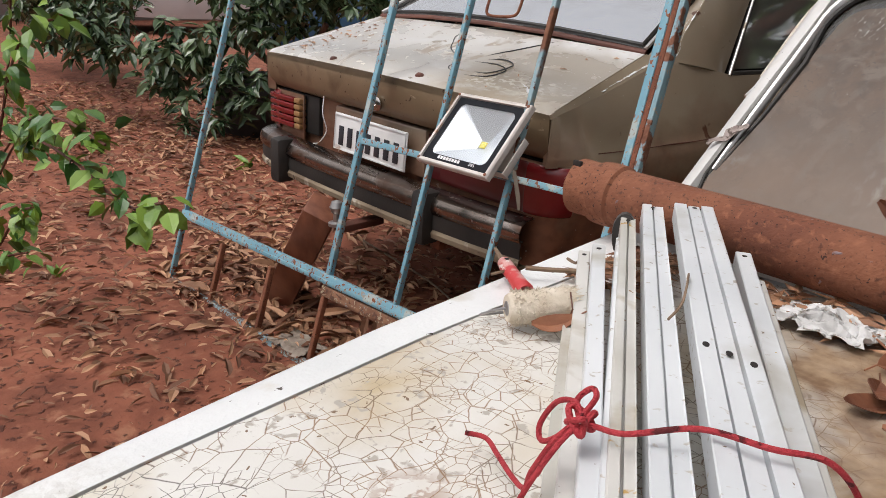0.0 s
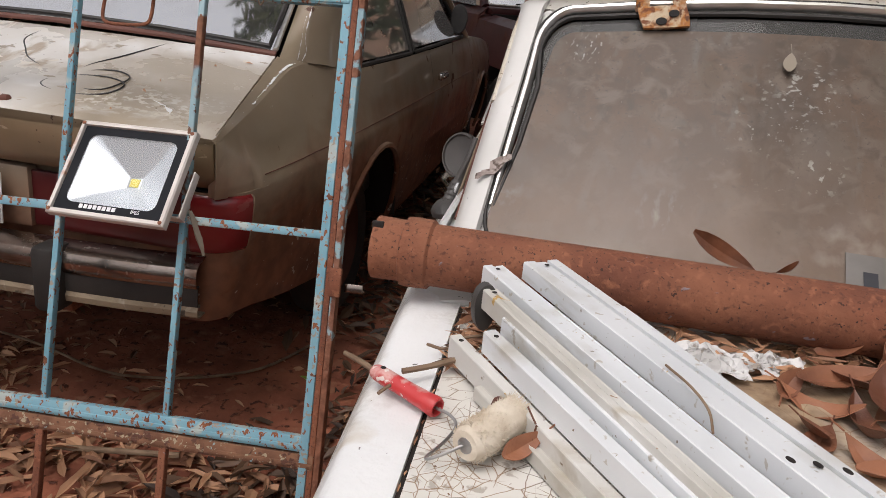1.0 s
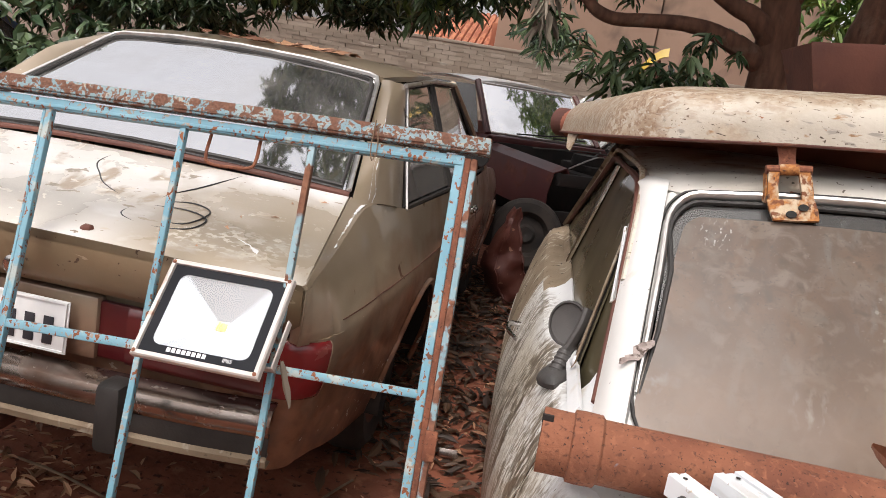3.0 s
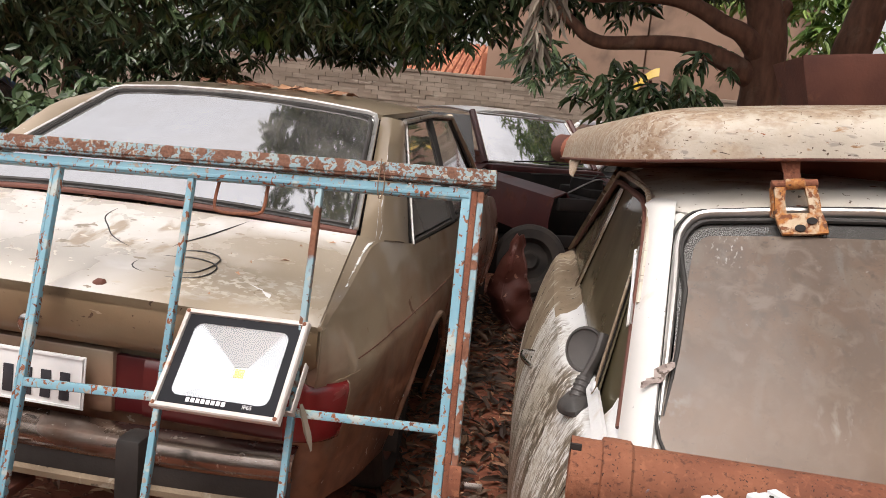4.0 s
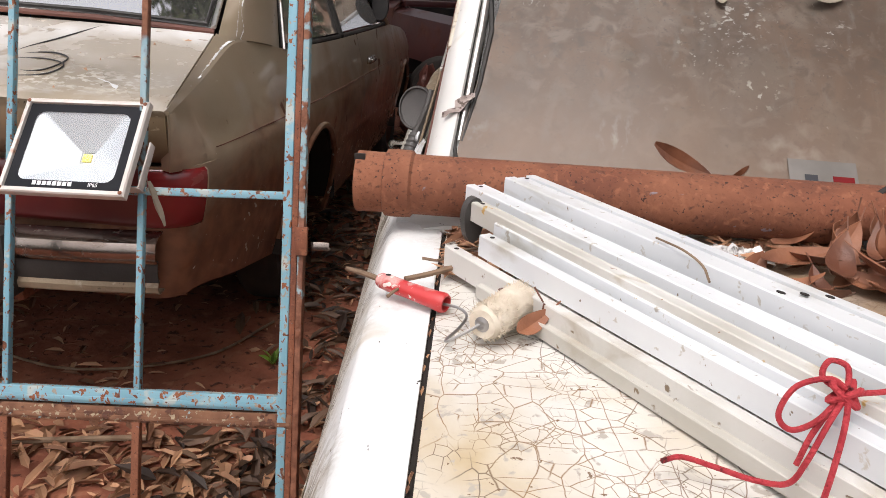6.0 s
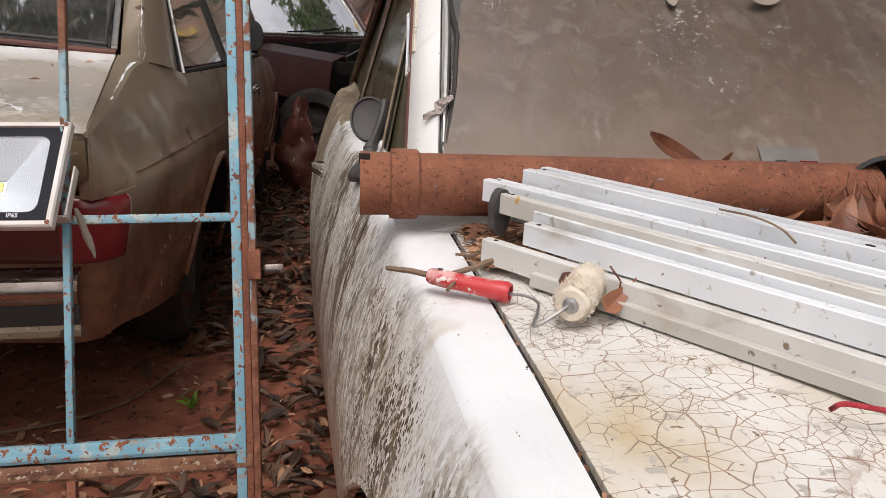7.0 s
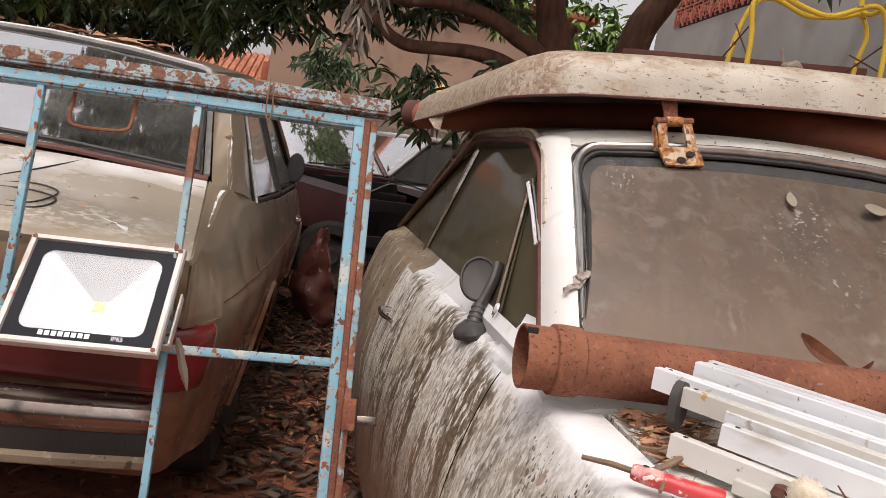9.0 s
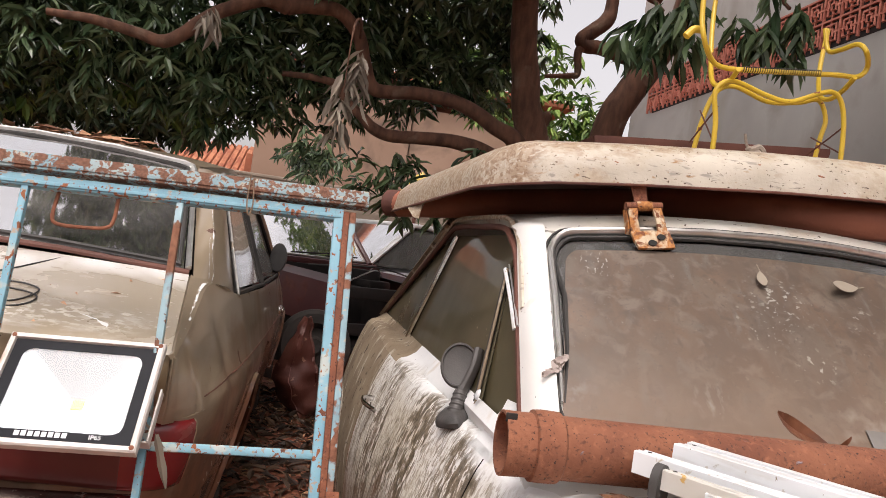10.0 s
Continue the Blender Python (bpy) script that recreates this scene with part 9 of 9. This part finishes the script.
tagged(part("leaf_litter", mb, M["litter"], smooth=0), "carpet of dry brown leaves on red soil", "leaf litter", kind="stuff")
# leaves between the cars, coloured darker to stand for the shade there
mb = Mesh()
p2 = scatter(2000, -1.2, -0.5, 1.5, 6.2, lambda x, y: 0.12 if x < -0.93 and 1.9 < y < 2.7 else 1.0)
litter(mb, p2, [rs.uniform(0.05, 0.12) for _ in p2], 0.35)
tagged(part("damp_litter", mb, M["litter_shaded"], smooth=0), "deep bed of brown leaves between two cars, shade in their colour", "leaf litter", kind="stuff")
crumple("pale_rag", (-1.86, 1.52, 0.012), 0.085, 0.06, 0.03, "pale grey rag lying on the soil", M["grey_leaf"], 13, 14)
hs = thing("garden_hose", (-1.7, 2.2, 0.02), "thin dusty hose lying on the soil under a car", "hose")
part("tube", Mesh().tube(smooth_path([(-2.6, 2.35, 0.02), (-2.0, 2.25, 0.025), (-1.6, 2.15, 0.022), (-1.25, 2.3, 0.02), (-1.1, 2.6, 0.02)], 6), 0.0045, 7), M["twig"], hs)
st = thing("dry_stick", (-1.36, 1.75, 0.03), "pale peeled stick lying on the soil", "stick")
part("stem", Mesh().tube([(-1.55, 1.75, 0.03), (-1.22, 1.80, 0.04)], 0.008, 7), M["twig"], st)

# ---- the maroon wreck, stripped of its bonnet ----
RED = Matrix.Translation((-0.74, 7.93, 0)) @ Matrix.Rotation(radians(34), 4, "Z")
red = thing("maroon_car", (-0.5, 7.6, 0), "maroon car wreck without its bonnet, engine bay open", "car")
# local: y forward is -y here (front towards the yard); windscreen foot on y = 0
rows = [[(u * (0.60 - 0.06 * k), 0.46 * k - 0.05 * (1 - u * u), 1.02 + 0.44 * k) for u in [-1 + i / 6 for i in range(13)]] for k in [j / 6 for j in range(7)]]
wsr = part("windscreen", Mesh().grid(rows, thick=0.005), M["glass_rear"], red, "dirty windscreen reflecting the sky", m=RED)
edge = [rows[0][i] for i in range(13)] + [rows[j][12] for j in range(1, 7)] + [rows[6][i] for i in range(11, -1, -1)] + [rows[j][0] for j in range(5, -1, -1)]
part("windscreen_trim", Mesh().tube(edge, 0.012, 6), M["alu"], wsr, m=RED)
part("wiper", Mesh().tube([(-0.35, -0.06, 1.04), (0.0, -0.08, 1.06), (0.22, -0.07, 1.09)], 0.008, 5).tube([(0.05, -0.06, 1.04), (0.45, -0.05, 1.06)], 0.008, 5), M["black"], wsr, m=RED)
for s in (1, -1):
    part("windscreen_pillar", Mesh().tube([(s * 0.64, -0.02, 1.0), (s * 0.58, 0.46, 1.47)], 0.035, 8), M["red"], red, m=RED)
    rows = [[(s * x, y, z) for x, z in ((0.70, 0.25), (0.76, 0.45), (0.77, 0.7), (0.74, 0.93), (0.66, 1.0))] for y in [-0.1 + 3.0 * i / 10 for i in range(11)]]
    part("side_panel", Mesh().grid(rows, thick=0.012), M["red"], red, m=RED)
    rows = [[(s * x, y, z - 0.05 * (-y / 1.3)) for x, z in ((0.76, 0.55), (0.77, 0.72), (0.74, 0.90), (0.62, 0.95), (0.58, 0.90))] for y in [-1.35 + 1.3 * i / 10 for i in range(11)]]
    part("front_wing", Mesh().grid(rows, thick=0.012), M["red"], red, "dusty maroon front wing", m=RED)
    part("side_glass", Mesh().grid([[(s * (0.70 - 0.12 * k), 0.05 + 0.45 * k + (1.9 - 0.75 * k) * i / 4, 1.0 + 0.43 * k) for i in range(5)] for k in (0, 0.5, 1)], thick=0.004), M["glass_edge"], red, m=RED)
rows = [[(u * 0.60, 0.46 + 1.3 * k, 1.47 + 0.04 * (1 - u * u) + 0.03 * math.sin(math.pi * k)) for u in [-1 + i / 6 for i in range(13)]] for k in [j / 6 for j in range(7)]]
part("roof", Mesh().grid(rows, thick=0.02), M["palecar"], red, "pale dusty roof", m=RED)
part("scuttle", Mesh().box((0, -0.09, 0.97), (1.30, 0.16, 0.07), 0.02), M["red"], red, m=RED)
part("bulkhead", Mesh().box((0, -0.16, 0.66), (1.30, 0.04, 0.58), 0.01), M["shade_black"], red, m=RED)
part("front_rail", Mesh().box((0, -1.36, 0.80), (1.40, 0.06, 0.10), 0.015).box((0, -1.36, 0.50), (1.40, 0.05, 0.10), 0.015), M["shade_black"], red, m=RED)
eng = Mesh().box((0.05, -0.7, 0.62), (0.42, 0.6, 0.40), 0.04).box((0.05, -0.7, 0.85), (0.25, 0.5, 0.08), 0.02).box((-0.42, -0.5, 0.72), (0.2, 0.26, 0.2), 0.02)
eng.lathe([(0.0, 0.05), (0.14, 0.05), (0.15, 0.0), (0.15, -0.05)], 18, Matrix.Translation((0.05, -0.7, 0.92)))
part("engine", eng, M["shade_black"], red, "engine in the near-black of the shaded bay", m=RED)
for i, (a, b, c) in enumerate((((-0.5, -1.2, 0.88), (0, -0.9, 0.98), (0.5, -0.4, 0.92)), ((-0.3, -0.3, 0.95), (0.2, -0.8, 1.0), (0.6, -1.2, 0.85)), ((0.55, -0.2, 0.98), (0.3, -0.5, 0.93), (0.5, -1.0, 0.86)))):
    part("cable", Mesh().tube(smooth_path([a, b, c], 6), 0.007, 5), M["plastic"] if i else M["steel"], red, m=RED)
part("bay_floor", Mesh().box((0, -0.7, 0.32), (1.3, 1.3, 0.04), 0.01).box((0, 1.4, 0.5), (1.3, 2.9, 0.5), 0.05), M["shade_black"], red, m=RED)
# loose wing panel and wheel standing in front of the wreck
wing = thing("bent_wing", (-0.85, 5.3, 0), "bent maroon wing panel leaning by a wreck", "car panel")
WING = [(0.0, -0.815, -0.785), (0.10, -0.855, -0.760), (0.16, -0.850, -0.778), (0.3, -0.905, -0.738), (0.44, -0.935, -0.728), (0.5, -0.960, -0.700), (0.64, -0.975, -0.690), (0.70, -0.945, -0.668), (0.82, -0.925, -0.672), (0.92, -0.860, -0.662), (1.0, -0.80, -0.70)]
rows = []
for i in range(29):
    t = i / 28
    x0, x1 = lerp_table(WING, t)
    rows.append([(x0 + (x1 - x0) * u, 5.42 - 0.10 * math.sin(math.pi * u) - 0.06 * math.sin(math.pi * t) + 0.06 * noise.noise(Vector((u * 2.2, t * 5, 2))) + 0.025 * abs(noise.noise(Vector((u * 4, t * 9, 5)))) + 0.02 * noise.noise(Vector((u * 9, t * 22, 7))), 0.665 - 0.655 * t) for u in [j / 8 for j in range(9)]])
part("skin", Mesh().grid(rows, thick=0.006), M["red_oxide"], wing, smooth=60)
part("arch_flange", Mesh().tube([Vector(r[-1]) + Vector((0.004, -0.004, 0)) for r in rows], 0.010, 6), M["red_oxide"], wing, "rolled flange along the wheel arch")
part("fold", Mesh().tube([Vector(r[3]) + Vector((0, -0.003, 0)) for r in rows[1:-1]], 0.006, 6), M["red_oxide"], wing, "pressed fold down the panel")
lw = thing("car_wheel", (-0.62, 5.75, 0), "worn car wheel with a rusty rim standing upright", "wheel")
RWM = Matrix.Translation((-0.72, 5.9, 0.41)) @ Matrix.Rotation(radians(82), 4, "X")
r, w = 0.27, 0.16
part("tyre", Mesh().lathe([(r * 0.62, -w * 0.42), (r * 0.86, -w * 0.5), (r * 0.97, -w * 0.36), (r, 0.0), (r * 0.97, w * 0.36), (r * 0.86, w * 0.5), (r * 0.62, w * 0.42)], 36, RWM), M["tyre"], lw)
part("rim", Mesh().lathe([(0.0, 0.02), (r * 0.2, 0.035), (r * 0.28, 0.0), (r * 0.5, -0.015), (r * 0.56, 0.03), (r * 0.64, w * 0.42)], 30, RWM), M["tyre"], lw, "dark rusty rim")
dr = thing("oil_drum", (-0.62, 5.95, 0), "low dark drum under a loose wheel", "drum")
part("shell", Mesh().lathe([(0.0, 0.16), (0.24, 0.16), (0.25, 0.15), (0.25, 0.0)], 24, Matrix.Translation((-0.68, 6.0, 0))), M["shade_black"], dr)


def far_car(name, at, yaw, paint, label, h=1.38, L=4.1, W=1.62, size=1.0):
    """A plain saloon for the back of the yard."""
    ob = thing(name, at, label, "car")
    m = Matrix.Translation(at) @ Matrix.Rotation(radians(yaw), 4, "Z") @ Matrix.Scale(size, 4)
    st = [(-L / 2, 0.5, 0.72), (-L / 2 + 0.25, 0.32, 0.84), (-L * 0.22, 0.26, 0.90), (0.0, 0.24, 0.92), (L * 0.25, 0.26, 0.90), (L / 2 - 0.3, 0.3, 0.84), (L / 2, 0.45, 0.70)]
    rows = []
    for x, zl, zt in st:
        rows.append([(x, -W / 2 + 0.06, zl), (x, -W / 2, (zl + zt) / 2), (x, -W / 2 + 0.05, zt - 0.03), (x, -W / 2 + 0.16, zt), (x, W / 2 - 0.16, zt), (x, W / 2 - 0.05, zt - 0.03), (x, W / 2, (zl + zt) / 2), (x, W / 2 - 0.06, zl)])
    part("body", Mesh().grid(rows[::-1], thick=0.02), paint, ob, smooth=45, m=m)
    wt, wb_ = W / 2 - 0.22, W / 2 - 0.08
    part("roof", Mesh().box((-0.15, 0, h - 0.02), (L * 0.36, 2 * wt + 0.06, 0.05), 0.02), paint, ob, m=m)
    x0, x1, x2, x3 = -L * 0.36, -L * 0.36 / 2 - 0.15, L * 0.18 - 0.15, L * 0.30
    for s in (-1, 1):
        part("side_window", Mesh().grid([[(x0 + 0.1, s * wb_, 0.91), (x3 - 0.1, s * wb_, 0.91)], [(x1, s * wt, h - 0.05), (x2, s * wt, h - 0.05)]], thick=0.004), M["glass_edge"], ob, m=m)
        for a, b in (((x0, s * wb_, 0.9), (x1, s * wt, h - 0.04)), ((-0.1, s * wb_, 0.9), (-0.1, s * wt, h - 0.04)), ((x3, s * wb_, 0.9), (x2, s * wt, h - 0.04))):
            part("pillar", Mesh().tube([a, b], 0.03, 6), paint, ob, m=m)
            part("seal", Mesh().tube([Vector(a) + Vector((0.035, s * 0.004, 0)), Vector(b) + Vector((0.035, s * 0.004, 0))], 0.012, 6), M["black"], ob, m=m)
        for x in (-L * 0.3, L * 0.3):
            c = m @ Vector((x, s * (W / 2 - 0.1), 0.28))
            part("tyre", Mesh().lathe([(0.1, -0.07), (0.26, -0.07), (0.28, -0.04), (0.28, 0.04), (0.26, 0.07), (0.1, 0.07)], 20, Matrix.Translation(c) @ Matrix.Rotation(radians(yaw), 4, "Z") @ Matrix.Scale(size, 4) @ Matrix.Rotation(radians(90), 4, "X")), M["tyre"], ob)
    for a, b in ((x0, x1), (x3, x2)):
        part("screen", Mesh().grid([[(a, -wb_, 0.91), (a, wb_, 0.91)], [(b, -wt, h - 0.04), (b, wt, h - 0.04)]], thick=0.004), M["glass_rear"], ob, m=m)
    part("underside", Mesh().box((0, 0, 0.32), (L * 0.9, W * 0.85, 0.1), 0.02), M["dark"], ob, m=m)
    return ob


far_car("white_saloon", (0.81, 10.0, 0), 30, M["palecar"], "pale saloon car parked behind the wreck", size=1.1)
far_car("blue_car", (-6.3, 6.6, 0), 40, M["bluecar"], "dusty blue saloon car parked under trees")
far_car("white_van", (-12.2, 6.0, 0), 65, M["palecar"], "white car parked at the far side of the yard", 1.5)
yl = thing("yellow_panel", (0.25, 8.9, 1.55), "bent yellow car panel standing among wrecks", "car panel")
part("skin", Mesh().grid([[(0.10 + 0.28 * t, 9.0, 1.88 + 0.24 * math.sin(1.5 * t) + 0.04 * w), (0.10 + 0.28 * t, 8.9 + 0.1 * w, 1.81 + 0.24 * math.sin(1.5 * t))] for t, w in [(i / 6, 0.5) for i in range(7)]], thick=0.01), M["yellow"], yl)
part("stand", Mesh().tube([(0.3, 9.0, 0), (0.3, 9.0, 2.0)], 0.02, 6), M["rust_dark"], yl)

# ---- walls and houses round the yard ----
def brick_rows(mb, x0, x1, y, z0, z1, bl=0.21, bh=0.062, gap=0.0045, depth=0.1):
    r = 0
    z = z0
    while z < z1:
        x = x0 - (bl / 2 if r % 2 else 0)
        while x < x1:
            dx, dy = rs.uniform(-0.004, 0.004), rs.uniform(-0.006, 0.006)
            a, b = max(x0, x), min(x1, x + bl - gap)
            if b - a > 0.02:
                v = [(a + dx, y + dy, z), (b + dx, y + dy, z), (b + dx, y + dy, z + bh), (a + dx, y + dy, z + bh), (a + dx, y + depth, z), (b + dx, y + depth, z), (b + dx, y + depth, z + bh), (a + dx, y + depth, z + bh)]
                mb.add(v, [(0, 1, 2, 3), (3, 2, 6, 7), (1, 5, 6, 2), (0, 3, 7, 4)])
            x += bl
        z += bh + gap
        r += 1


wall = part("wall_north", Mesh().box((-4.5, 12.12, 0.98), (14.0, 0.16, 2.0), 0.01), M["brick"])
tagged(wall, "weathered grey brick boundary wall of the yard", "wall", kind="structure")
mb = Mesh()
brick_rows(mb, -6.5, 2.4, 12.0, 0.75, 2.0)
b = part("brick_courses", mb, M["brick"], wall, smooth=0)
tagged(b, kind="stuff")
part("coping", Mesh().box((-4.5, 12.1, 2.02), (14.0, 0.22, 0.05), 0.01), M["brick"], wall)
tagged(part("wall_west", Mesh().box((-14.0, 4, 1.1), (0.16, 16, 2.2), 0.01), M["plaster"]), "pale plastered boundary wall of the yard", "wall", kind="structure")
tagged(part("wall_south", Mesh().box((-4.0, -5.0, 1.1), (20, 0.16, 2.2), 0.01), M["plaster"]), "pale plastered wall behind the yard", "wall", kind="structure")
bh = thing("brown_building", (0.2, 15.6, 0), "plain brown rendered building behind the wall", "building")
part("wall", Mesh().box((-0.625, 15.5, 2.1), (2.65, 3.0, 4.2), 0.02), M["plaster_brown"], bh)
part("wall", Mesh().box((2.1, 15.6, 1.9), (2.75, 3.0, 3.8), 0.02), M["plaster_brown"], bh)
part("roof", Mesh().box((0.75, 15.5, 4.25), (5.7, 3.4, 0.12), 0.02), M["brick_red"], bh)
th = thing("tiled_house", (-4.2, 18, 0), "white house with an orange tile roof beyond the wall", "house")
part("wall", Mesh().box((-3.0, 18, 1.1), (1.8, 4.0, 2.2), 0.02), M["plaster"], th)
mb = Mesh()
for k in range(14):
    for j in range(12):
        x0 = -3.7 + 0.14 * j
        z0, y0 = 2.15 + 0.06 * k, 15.8 + 0.17 * k
        mb.tube([(x0, y0, z0), (x0, y0 + 0.2, z0 + 0.09)], 0.07, 6, caps=False)
part("roof", mb, M["brick_red"], th, "orange tile roof")
part("gable", Mesh().box((-2.15, 17.0, 2.35), (0.15, 2.2, 0.7), 0.02), M["brick_red"], th, "orange brick gable")
wh = thing("white_house", (6.5, 8.0, 0), "tall white rendered house with a terracotta vent screen", "house")
part("wall", Mesh().box((8.3, 7.9, 3.5), (8.0, 10.0, 7.0), 0.03), M["plaster"], wh)
scr = part("vent_screen", Mesh().box((4.305, 9.2, 4.27), (0.02, 5.6, 0.60), 0.004), M["dark"], wh, "terracotta lattice vent screen")
SCREEN_Y = [12.02 - 0.29 * i for i in range(20)]
cell = Mesh()
for r in (0.125, 0.05):
    ring = [(0.0, r * math.cos(a) * 1.0, r * math.sin(a)) for a in [math.pi / 4 + math.pi / 2 * i for i in range(5)]]
    cell.tube(ring, 0.018, 4, caps=False)
for a in range(4):
    c, s = math.cos(math.pi / 2 * a), math.sin(math.pi / 2 * a)
    cell.tube([(0, 0.05 * c, 0.05 * s), (0, 0.145 * c, 0.145 * s)], 0.016, 4)
cell.box((0, 0, 0.14), (0.04, 0.285, 0.022), 0).box((0, 0.138, 0), (0.04, 0.022, 0.285), 0)
first = None
for y in SCREEN_Y:
    for z in (4.13, 4.42):
        if first is None:
            first = part("vent_block", cell, M["terracotta"], scr, m=Matrix.Identity(4))
            blk = first
        else:
            blk = new("vent_block", first.data)
            blk.parent = scr
        blk.matrix_parent_inverse = Matrix.Identity(4)
        blk.matrix_basis = Matrix.Translation((4.285, y, z))
